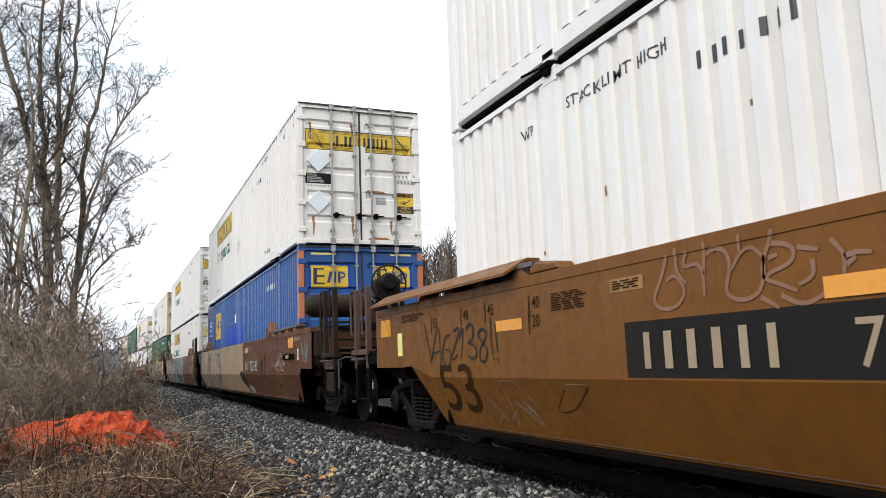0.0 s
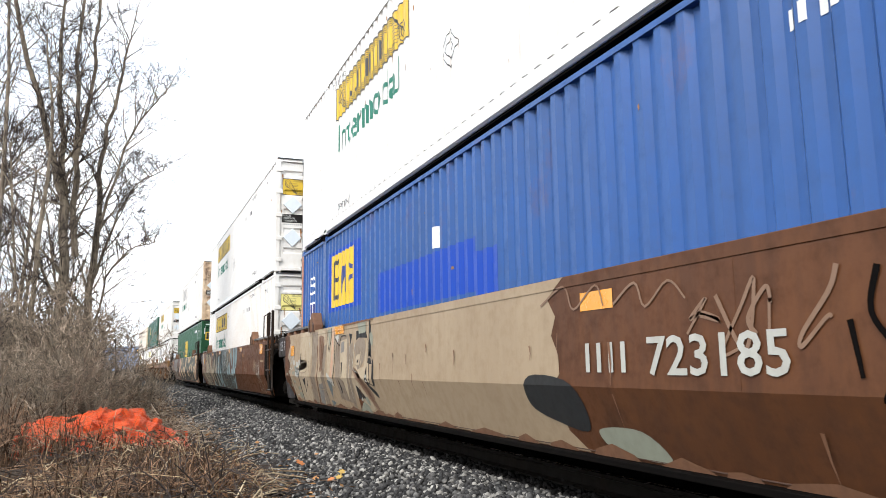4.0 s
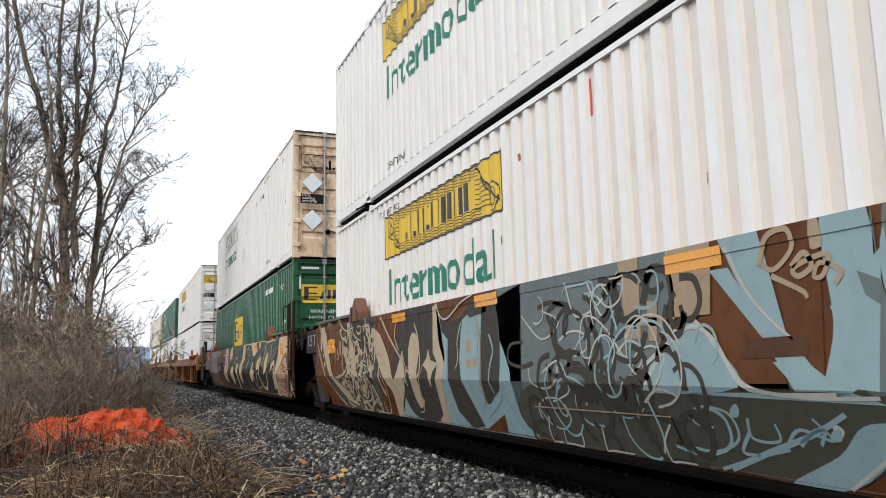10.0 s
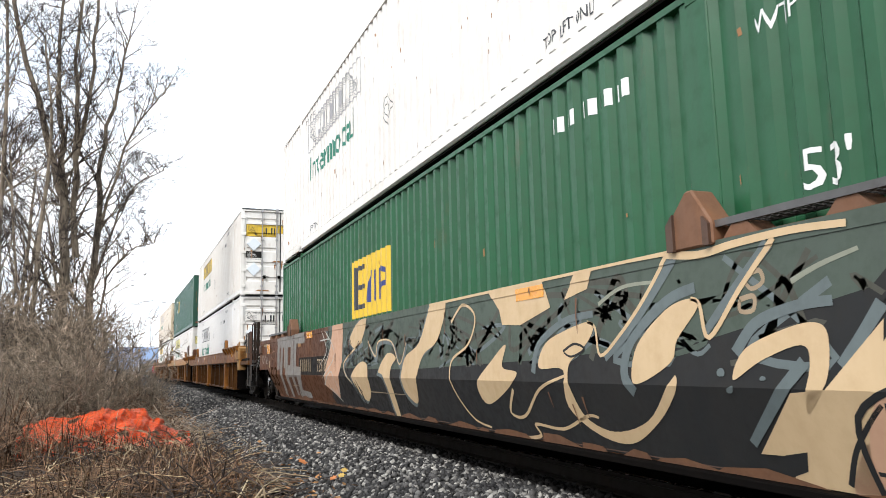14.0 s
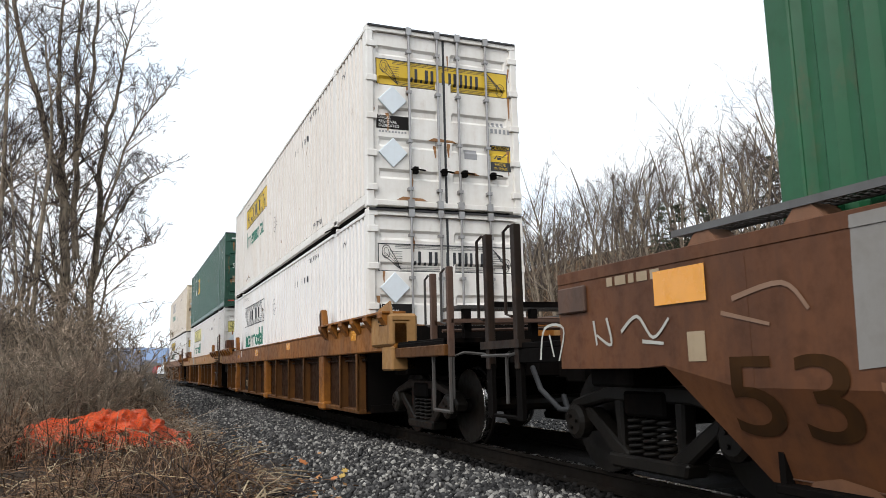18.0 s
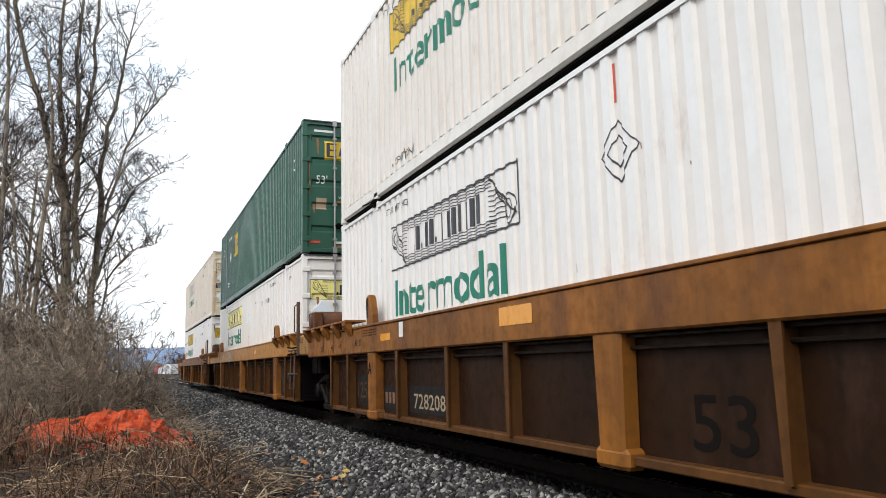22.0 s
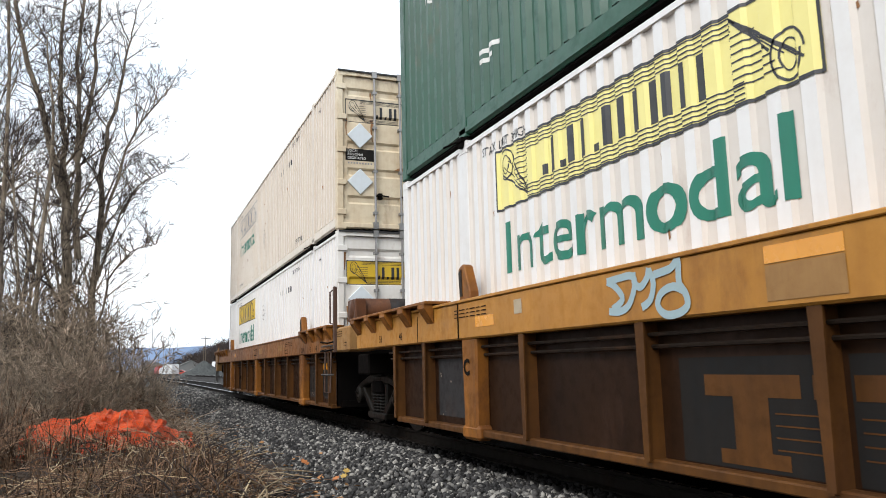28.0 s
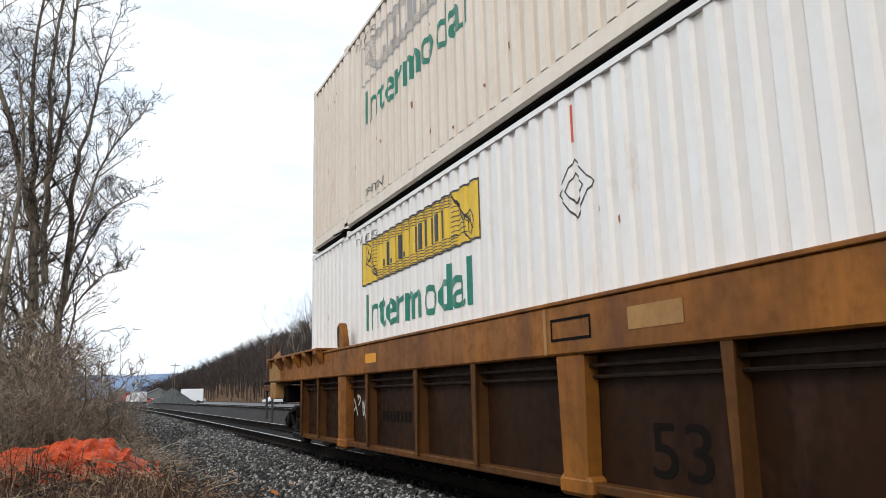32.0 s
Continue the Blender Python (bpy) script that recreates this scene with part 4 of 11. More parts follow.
def build_truck(name, label, r, base, grey):
    """A two-axle freight truck; its pivot stands at the origin, on the rails."""
    tr = thing(name, label, "rail truck", "trucks under the train")
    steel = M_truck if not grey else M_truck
    for side in (-1, 1):
        x0, x1 = sorted((side * 0.94, side * 1.08))
        fr = Shape()
        h = r + 0.18
        b = base / 2
        fr.slab([(-b - 0.24, r + 0.04), (-b - 0.10, r + 0.17), (-b * 0.5, h + 0.12), (b * 0.5, h + 0.12), (b + 0.10, r + 0.17), (b + 0.24, r + 0.04), (b + 0.20, r - 0.06), (b + 0.12, r + 0.08), (b * 0.55, h), (-b * 0.55, h), (-b - 0.12, r + 0.08), (-b - 0.20, r - 0.06)], "x", x0, x1)
        for s in (-1, 1):
            fr.slab([(s * (b - 0.16), r + 0.12), (s * (b - 0.02), r + 0.10), (s * 0.36, 0.16), (s * 0.22, 0.16), (s * 0.24, 0.24)], "x", x0, x1)
            fr.slab([(s * 0.30, h + 0.02), (s * 0.40, h + 0.02), (s * 0.38, 0.30), (s * 0.30, 0.22)], "x", x0 + 0.01, x1 - 0.01)
        fr.slab([(-0.42, 0.12), (0.42, 0.12), (0.46, 0.22), (-0.46, 0.22)], "x", x0 - 0.03, x1 + 0.03)
        part("side_frame", fr, steel, tr, bevel=0.018)
        bol = Shape().box(x0 - 0.02, x1 + 0.02, -0.24, 0.24, 0.50, 0.68)
        part("bolster_end", bol, M_soot, tr, bevel=0.02)
        for s in (-0.17, 0.0, 0.17):
            sp = Shape()
            pts = [(side * 1.03 + 0.055 * math.cos(k * 0.9), s + 0.072 * math.sin(k * 0.9), 0.22 + 0.27 * k / 42) for k in range(43)]
            sp.tube(pts, 0.016, 5)
            part("spring", sp, steel, tr, smooth=True)
        for s in (-b, b):
            cap = Shape().lathe([(0.0, 0.125), (0.02, 0.14), (0.09, 0.14), (0.115, 0.10), (0.115, 0.04)], (side * 1.02, s, r), "x", 18)
            if side < 0:
                cap = Shape().lathe([(0.0, 0.125), (-0.02, 0.14), (-0.09, 0.14), (-0.115, 0.10), (-0.115, 0.04)], (side * 1.02, s, r), "x", 18)
            part("bearing_cap", cap, M_truck, tr, "grey axle bearing cap", smooth=False)
    part("bolster", Shape().box(-0.93, 0.93, -0.21, 0.21, 0.48, 0.70), M_soot, tr, bevel=0.02)
    wheels = []
    for s in (-base / 2, base / 2):
        ws = Shape().tube([(-1.0, 0, 0), (1.0, 0, 0)], 0.085, 10)
        ax = part("wheelset", ws, M_truck, tr, "axle with two steel wheels")
        ax.location = (0, s, r)
        for side in (-1, 1):
            prof = [(side * (0.755 - a), q) for a, q in wheel_shape(r)]
            part("wheel", Shape().lathe(prof, (0, 0, 0), "x", 32), M_truck, ax, smooth=False)
            tread = Shape().lathe([(side * (0.755 + 0.066), r - 0.001), (side * (0.755 + 0.062), r + 0.0015), (side * (0.755 - 0.026), r + 0.0025), (side * (0.755 - 0.027), r - 0.001)], (0, 0, 0), "x", 32)
            tread.f = tread.f[:-2]
            part("tread", tread, M_tread, ax, "polished wheel tread", smooth=True)
            bolt = Shape()
            for k in range(3):
                a = 2 * math.pi * k / 3
                bolt.tube([(side * 1.0, 0.05 * math.cos(a), 0.05 * math.sin(a)), (side * 1.155, 0.05 * math.cos(a), 0.05 * math.sin(a))], 0.016, 6)
            part("axle_bolt", bolt, M_truck, ax)
        wheels.append(ax)
    tr["wheel_r"] = r
    return tr, wheels


# ---- well cars ----
WIDE = 1.495


def skin_x(z, crease=0.75):
    return WIDE if z >= crease else WIDE - 0.19 * (crease - z) / 0.5


def smooth_bottom(y, lead, trail):
    if lead == "coupler":
        pts = [(-1.80, 0.87), (-1.0, 0.87), (-0.40, 0.25)]
    else:
        pts = [(-0.62, 0.62), (-0.30, 0.25)]
    if trail == "coupler":
        pts += [(16.45, 0.25), (17.05, 0.87), (18.25, 0.87)]
    else:
        pts += [(16.40, 0.25), (16.78, 0.62)]
    return float(np.interp(y, [p[0] for p in pts], [p[1] for p in pts])), pts[0][0], pts[-1][0]


def skin_place(lift=0.004):
    """(u, v) on a smooth car's near side: u counts back from y = 17, v is the height."""
    def place(u, v):
        return Vector((-skin_x(v) - lift - (0.006 if v > 1.47 else 0.0), 17.0 - u, v))
    return place


def split_marks(car, name, rects, material, label, layer, lift=0.004):
    """Each rectangle (far edge, near edge, low, high) as a part of its own."""
    for a, b, z0, z1 in rects:
        layer(car, name, Flat().rect(17 - a, 17 - b, z0, z1), material, label, lift)


def car_mark(car, name, flat, material, label="", lift=0.004, clip=None):
    return part(name, flat.lay(name, skin_place(lift), (), (0.75, 1.4695, 1.4705), clip), material, car, label)


def ladder(car, y0, y1, x, z_low, z_top, rungs, mat, lean=0.0):
    for y, top in ((y0, z_top), (y1, z_top + 0.03)):
        st = Shape().box(x - 0.03, x + 0.03, y - 0.024, y + 0.024, 0.98, top)
        st.slab([(y - 0.03, 0.99), (y + 0.03, 0.99), (y + 0.03 - lean, z_low), (y - 0.03 - lean, z_low)], "x", x - 0.03, x + 0.01)
        part("ladder_post", st, mat, car, bevel=0.006)
        gr = Shape().tube([(x - 0.05, y + 0.03, top - 0.62), (x - 0.11, y + 0.07, top - 0.58), (x - 0.11, y + 0.07, top - 0.08), (x - 0.05, y + 0.03, top - 0.04)], 0.014, 6)
        part("grab_iron", gr, mat, car)
    for z in rungs:
        k = lean * max(0.0, (0.99 - z) / max(0.01, 0.99 - z_low))
        part("rung", Shape().tube([(x - 0.03, y0 - k, z), (x - 0.06, y0 - k, z), (x - 0.06, y1 - k, z), (x - 0.03, y1 - k, z)], 0.016, 6), mat, car)


def walkway(car, x0, x1, y0, y1, z, mat):
    """Open grating on brackets."""
    gr = Shape()
    gr.box(x0, x0 + 0.02, y0, y1, z - 0.04, z).box(x1 - 0.02, x1, y0, y1, z - 0.04, z)
    n = int((y1 - y0) / 0.055)
    for i in range(n + 1):
        y = y0 + (y1 - y0) * i / n
        gr.box(x0 + 0.02, x1 - 0.02, y - 0.009, y + 0.009, z - 0.03, z - 0.002)
    for i in range(1, 4):
        x = x0 + (x1 - x0) * i / 4
        gr.box(x - 0.006, x + 0.006, y0, y1, z - 0.028, z - 0.004)
    part("walkway_grating", gr, mat, car, "open steel walkway grating")


def guide_lug(car, y, mat, toward=1):
    for side in (-1, 1):
        a, b = sorted((side * 1.525, side * 1.36))
        out = [(y - 0.18, 1.53), (y + 0.19, 1.53), (y + 0.20, 1.70), (y + 0.03, 1.87), (y - 0.03, 1.87), (y - 0.18, 1.66)]
        lug = part("container_guide", Shape().slab(out, "x", a, b), mat, car, "rusty box-shaped container guide", bevel=0.012)
        a, b = sorted((side * 1.545, side * 1.524))
        part("guide_flange", Shape().slab([(y - 0.17, 1.53), (y - 0.12, 1.53), (y - 0.12, 1.70), (y - 0.17, 1.65)], "x", a, b), M_lug, lug)
        part("guide_flange", Shape().slab([(y + 0.13, 1.53), (y + 0.19, 1.53), (y + 0.19, 1.69), (y + 0.13, 1.75)], "x", a, b), M_lug, lug)


def coupler(car, y, head):
    """Draft sill, coupler shank and head; head is -1 towards the train's front."""
    c = Shape().box(-0.13, 0.13, min(y, y + head * 0.75), max(y, y + head * 0.75), 0.72, 0.96)
    c.slab([(-0.20, y + head * 0.72), (0.20, y + head * 0.72), (0.26, y + head * 0.95), (0.05, y + head * 0.92), (-0.05, y + head * 1.02), (-0.24, y + head * 1.0)], "z", 0.68, 1.0)
    part("coupler", c, M_soot, car, bevel=0.02)
    hose = Shape().tube([(-0.45, y, 0.85), (-0.47, y + head * 0.2, 0.62), (-0.42, y + head * 0.5, 0.42), (-0.35, y + head * 0.8, 0.42), (-0.3, y + head * 0.95, 0.55)], 0.03, 7)
    part("brake_hose", hose, M_gasket, car, smooth=True)
    part("uncoupling_lever", Shape().tube([(-1.40, y + head * 0.05, 0.55), (-1.40, y + head * 0.05, 0.98), (-1.30, y + head * 0.1, 1.02), (-0.4, y + head * 0.35, 0.92), (-0.15, y + head * 0.5, 0.9)], 0.017, 6), M_grate, car)


def end_clutter(car):
    """Brake pipes, brackets and a valve on the articulated end."""
    for k, (y, z, r) in enumerate(((-0.42, 1.60, 0.022), (-0.50, 1.54, 0.016), (-1.38, 1.56, 0.020), (-1.46, 1.48, 0.014))):
        part("brake_pipe", Shape().tube([(-1.42, y, z - 0.25), (-1.40, y - 0.02, z - 0.04), (-1.34, y - 0.02, z), (-0.2, y - 0.03 * k, z + 0.02), (0.9, y, z)], r, 6), M_grimy, car)
    for y in (-0.46, -0.88, -1.30):
        part("pipe_bracket", Shape().slab([(y - 0.04, 1.48), (y + 0.04, 1.48), (y + 0.03, 1.66), (y - 0.03, 1.66)], "x", -1.40, -1.34), M_grimy, car, bevel=0.006)
    part("angle_cock", Shape().lathe([(-0.10, 0.03), (-0.09, 0.06), (0.02, 0.07), (0.09, 0.04)], (-1.36, -1.10, 1.40), "x", 12), M_grimy, car)
    part("side_bracket", Shape().slab([(-0.40, 1.18), (-0.62, 1.18), (-0.74, 1.30), (-0.74, 1.46), (-0.40, 1.46)], "x", -1.46, -1.42), M_worn, car, bevel=0.01)
    part("bracket_rib", Shape().box(-1.50, -1.46, -0.60, -0.54, 1.20, 1.44), M_grimy, car, bevel=0.006)


def smooth_car(name, label, paint_m, lead, trail, guides=True):
    """A smooth-sided well car unit of a three-unit car."""
    car = thing(name, label, "rail car", "well cars of the train")
    _, y_a, y_b = smooth_bottom(0, lead, trail)
    ys = sorted(set([y_a, y_b, -1.0, -0.40, -0.30, 16.40, 16.45, 17.05] + [y_a + (y_b - y_a) * i / 20 for i in range(21)]))
    ys = [y for y in ys if y_a <= y <= y_b]
    for side in (-1, 1):
        sk, v, cols = Shape(), [], 4
        for y in ys:
            zb = smooth_bottom(y, lead, trail)[0]
            for z in (1.49, max(0.75, zb + 0.001), zb + (max(0.75, zb) - zb) * 0.4, zb):
                v.append((side * skin_x(z), y, z))
        sk.add(v, [(i * cols + k, i * cols + k + 1, (i + 1) * cols + k + 1, (i + 1) * cols + k) for i in range(len(ys) - 1) for k in range(cols - 1)])
        ob = part("side_sheet", sk, paint_m, car)
        so = ob.modifiers.new("sheet", "SOLIDIFY")
        so.thickness, so.offset = 0.018, -1
        a, b = sorted((side * 1.501, side * 1.31))
        part("top_sill", Shape().box(a, b, y_a, y_b, 1.47, 1.555), paint_m, car, bevel=0.004)
        a, b = sorted((side * 1.40, side * 1.28))
        # Black sill: the shade under the car side, put into its colour.
        part("bottom_sill", Shape().box(a, b, -0.25, 16.35, 0.215, 0.262), M_soot, car, bevel=0.006)
        x = sorted((side * (skin_x(0.285) + 0.006), side * (skin_x(0.285) - 0.02)))
        part("lower_seam", Shape().box(x[0], x[1], -0.26, 16.30, 0.281, 0.288), M_lug, car)
        for y in (-0.30, 3.9, 8.1, 12.3, 16.35):
            if y_a < y < y_b:
                x = sorted((side * (WIDE - 0.001), side * (WIDE + 0.0018)))
                part("side_seam", Shape().box(x[0], x[1], y - 0.02, y + 0.02, 0.76, 1.46), paint_m, car)
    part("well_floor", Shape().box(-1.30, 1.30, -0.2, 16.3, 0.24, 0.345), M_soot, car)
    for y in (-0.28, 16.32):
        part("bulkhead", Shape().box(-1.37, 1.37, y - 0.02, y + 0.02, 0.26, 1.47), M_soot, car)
    if guides:
        guide_lug(car, 2.0, M_rust)
        guide_lug(car, 14.15, M_rust)
    else:
        for y in (2.0, 14.15):
            part("container_guide", Shape().slab([(y - 0.30, 1.55), (y + 0.16, 1.55), (y + 0.16, 1.62), (y + 0.05, 1.65), (y - 0.24, 1.62)], "x", -1.50, -1.33), paint_m, car, "low rounded container guide", bevel=0.02)
    for side in (-1, 1):
        x = sorted((side * 1.50, side * 1.315))
        ends = ((-0.7, 1.9), (14.25, 16.9))
        for a, b in ends:
            walkway(car, x[0], x[1], max(a, y_a), min(b, y_b), 1.665, M_galv)
            for k in range(4):
                y = max(a, y_a) + 0.25 + (min(b, y_b) - max(a, y_a) - 0.5) * k / 3
                part("walkway_bracket", Shape().slab([(y - 0.13, 1.55), (y + 0.13, 1.55), (y + 0.05, 1.63), (y - 0.05, 1.63)], "x", x[0] + 0.01, x[1] - 0.01), M_rust, car)
    # the two ends
    for where, kind in ((-1, lead), (1, trail)):
        y_in, y_out = (-0.3, y_a) if where < 0 else (16.35, y_b)
        pivot = -1.68 if where < 0 else 16.154 + 1.68
        if kind == "coupler":
            y0, y1 = sorted((y_in, y_out))
            part("end_deck", Shape().box(-1.42, 1.42, y0, y1, 1.38, 1.46), M_soot, car, bevel=0.01)
            tip = -3.15 if where < 0 else 19.3
            y0, y1 = sorted((y_in, tip))
            part("draft_sill", Shape().box(-0.34, 0.34, y0, y1, 0.72, 1.06), M_soot, car, bevel=0.02)
            part("body_bolster", Shape().box(-1.36, 1.36, pivot - 0.25, pivot + 0.25, 0.72, 1.0), M_soot, car, bevel=0.02)
            coupler(car, tip, where)
            y0, y1 = sorted((y_out, tip - where * 0.1))
            deck = Shape().box(-1.45, 1.45, y0, y1, 1.02, 1.07)
            deck.box(-1.45, -1.38, y0, y1, 0.9, 1.02).box(1.38, 1.45, y0, y1, 0.9, 1.02)
            part("end_platform", deck, M_soot, car, bevel=0.008)
            yy = sorted((y_out + where * 0.02, y_out + where * 0.1))
            part("end_plate", Shape().box(-1.40, 1.40, yy[0], yy[1], 0.87, 1.52), paint_m, car, bevel=0.02)
        else:
            pl = Shape()
            if where < 0:
                pl.slab([(-0.28, 0.6), (-0.28, 1.50), (-1.35, 1.50), (-1.75, 1.20), (-1.75, 0.80), (-1.2, 0.72)], "x", -0.75, 0.75)
                part("end_casting", pl, M_soot, car, bevel=0.02)
                for s in (-1, 1):
                    a, b = sorted((s * 1.40, s * 0.72))
                    part("end_arm", Shape().slab([(-0.28, 1.10), (-0.28, 1.50), (-1.30, 1.50), (-1.30, 1.30)], "x", a, b), M_soot, car, bevel=0.015)
            else:
                pl.slab([(16.35, 0.6), (16.35, 1.50), (17.6, 1.50), (18.0, 1.20), (18.0, 0.80), (17.3, 0.72)], "x", -0.55, 0.55)
                part("end_casting", pl, M_soot, car, bevel=0.02)
                for s in (-1, 1):
                    a, b = sorted((s * 1.47, s * 1.40))
                    part("end_side_plate", Shape().slab([(16.70, 1.14), (17.68, 1.14), (17.72, 1.22), (17.66, 1.555), (16.70, 1.555)], "x", a, b), M_worn, car, "worn black end plate with a white capacity mark", bevel=0.012)
                    a, b = sorted((s * 1.44, s * 1.30))
                    part("end_brace", Shape().slab([(17.35, 1.13), (17.0, 1.13), (16.45, 0.30), (16.72, 0.30)], "x", a, b), M_worn, car, bevel=0.012)
                part("end_shelf", Shape().box(-1.44, 1.44, 16.6, 17.66, 1.49, 1.55), M_soot, car)
                fl = Flat().text("125 T", 0, 0, 0.20, 0.95)
                part("lettering", fl.lay("lettering", lambda u, v: Vector((-1.476, 17.52 - u, 1.27 + v))), M_decal_grey, car, "grey mark reading 125 T")
    if lead == "joint":
        ladder(car, -0.55, -1.02, -1.50, 0.42, 2.20, (0.42, 0.86, 1.32), M_grimy, 0.16)
        end_clutter(car)
        walkway(car, -1.1, 1.1, -1.25, -0.62, 1.70, M_grate)
        part("walkway_frame", Shape().box(-1.15, 1.15, -1.30, -1.25, 1.58, 1.71).box(-1.15, 1.15, -0.62, -0.57, 1.58, 1.71).box(-1.0, -0.9, -1.25, -0.6, 1.50, 1.62).box(0.9, 1.0, -1.25, -0.6, 1.50, 1.62), M_soot, car)
    return car


def car_plate(car, y_far, z, w, h, material, label="", lift=0.005):
    """A reflector or sign, y_far being its edge towards the train's tail."""
    return car_mark(car, "reflector" if material is M_reflect else "sign_plate", Flat().rect(17.0 - y_far, 17.0 - y_far + w, z, z + h), material, label, lift)


def car_text(car, words, y_far, z, height, material, width=None, squeeze=1.0, label="", lift=0.006):
    return car_mark(car, "lettering", Flat().text(words, 17.0 - y_far, z, height, squeeze, width), material, label, lift)


def letter_bars(car, y_far, z, h, widths, gap, material):
    """The owner's letters before the car number, as plain upright bars."""
    u = 17.0 - y_far
    for w in widths:
        car_mark(car, "letter_bar", Flat().rect(u, u + w, z, z + h), material, "", 0.010)
        u += w + gap


def small_print(car, y_far, z, w, rows, material, seed=0, h=0.032):
    """Writing too small to read, as bars."""
    rng, fl = random.Random(seed), Flat()
    for i in range(rows):
        u = 17.0 - y_far
        end = u + w * rng.uniform(0.7, 1.0)
        while u < end:
            k = rng.uniform(0.05, 0.16)
            fl.rect(u, u + k, z - i * h * 1.7, z - i * h * 1.7 + h)
            u += k + 0.03
    return car_mark(car, "small_print", fl, material, lift=0.006)


def ribbed_car(name, label, lead, trail, posts=(), drop=0.0, chord=None):
    """A rib-sided well car unit: a deep top chord, recessed sheets and upright posts."""
    car = thing(name, label, "rail car", "well cars of the train")
    chord = chord or M_amber
    y_a = -1.90 if lead == "coupler" else -0.62
    y_b = 18.35 if trail == "coupler" else 17.68
    heavy = (2.12, 8.12, 13.72)
    light = (-0.11, 0.85, 3.60, 5.12, 6.62, 9.65, 11.02, 12.64, 14.98, 16.02)
    for side in (-1, 1):
        def span(p, q):
            return sorted((side * p, side * q))
        a, b = span(1.515, 1.33)
        part("top_chord", Shape().box(a, b, y_a, y_b, 1.14 - drop, 1.50 - drop), chord, car, bevel=0.015)
        a, b = span(1.53, 1.30)
        part("chord_cap", Shape().box(a, b, y_a, y_b, 1.495 - drop, 1.525 - drop), chord, car, bevel=0.006)
        a, b = span(1.36, 1.34)
        part("side_sheet", Shape().box(a, b, -0.15, 16.06, 0.25, 1.15), M_amber_shaded, car)
        a, b = span(1.46, 1.28)
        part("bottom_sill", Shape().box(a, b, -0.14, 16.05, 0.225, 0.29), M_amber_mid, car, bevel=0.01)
        for y in heavy:
            a, b = span(1.50, 1.35)
            part("heavy_post", Shape().slab([(y - 0.17, 1.15), (y + 0.17, 1.15), (y + 0.14, 0.20), (y - 0.14, 0.20)], "x", a, b), M_amber, car, bevel=0.02)
            part("post_foot", Shape().box(a - 0.01, b + 0.01, y - 0.19, y + 0.19, 0.19, 0.33), M_amber, car, bevel=0.03)
        for y in light:
            a, b = span(1.495, 1.36)
            rib = Shape().box(a, b, y - 0.012, y + 0.012, 0.27, 1.14)
            rib.slab([(y - 0.045, 1.14), (y + 0.045, 1.14), (y + 0.026, 0.28), (y - 0.026, 0.28)], "x", *span(1.497, 1.482))
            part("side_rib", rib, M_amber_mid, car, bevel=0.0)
        for z, x in ((1.06, 1.43), (0.985, 1.405)):
            part("conduit", Shape().tube([(side * x, -0.3, z), (side * x, 16.4, z)], 0.014, 6), M_grimy, car)
        guide_lug_x = span(1.50, 1.40)
        for y in (2.10, 13.80):
            out = [(y - 0.16, 1.50 - drop), (y + 0.10, 1.50 - drop), (y + 0.12, 1.84), (y + 0.02, 1.88), (y - 0.03, 1.86), (y - 0.15, 1.60)]
            lug = part("container_guide", Shape().slab(out, "x", *guide_lug_x), M_amber, car, "amber wedge-shaped container guide", bevel=0.012)
            # Dark plate painted where the guide's hollow lies in shade.
            part("guide_face", Shape().slab([(y + 0.02, 1.56), (y + 0.08, 1.56), (y + 0.10, 1.80), (y + 0.03, 1.83)], "x", *span(1.506, 1.499)), M_grimy, lug)
        for p, q in ((y_a + 0.1, 1.75), (14.55, y_b - 0.05)):
            x = span(1.53, 1.32)
            part("side_walkway", Shape().box(x[0] - 0.10 * (side < 0), x[1] + 0.10 * (side > 0), p, q, 1.545, 1.575), M_amber if side < 0 else M_grate, car, bevel=0.004)
            n = max(2, int((q - p) / 0.7))
            for k in range(n + 1):
                y = p + 0.12 + (q - p - 0.24) * k / n
                g = Shape()
                out = [(1.53, 1.545), (1.63, 1.545), (1.63, 1.50), (1.52, 1.34)]
                g.slab([(side * u, v) for u, v in out], "y", y - 0.10, y + 0.10)
                part("walkway_gusset", g, M_amber, car)
    part("well_floor", Shape().box(-1.30, 1.30, -0.2, 16.3, 0.24, 0.345), M_soot, car)
    for y in (-0.13, 16.04):
        part("bulkhead", Shape().box(-1.36, 1.36, y - 0.02, y + 0.02, 0.26, 1.48), M_soot, car)
    for where, kind in ((-1, lead), (1, trail)):
        y_in, y_out = (-0.45, y_a) if where < 0 else (16.6, y_b)
        pivot = -1.68 if where < 0 else 17.83
        tip = (-3.45 if where < 0 else 19.35) if kind == "coupler" else (-1.75 if where < 0 else 18.0)
        y0, y1 = sorted((y_in, tip))
        part("draft_sill", Shape().box(-0.38, 0.38, y0, y1, 0.74, 1.12), M_soot, car, bevel=0.02)
        part("body_bolster", Shape().box(-1.36, 1.36, pivot - 0.22, pivot + 0.22, 0.78, 1.08), M_soot, car, bevel=0.02)
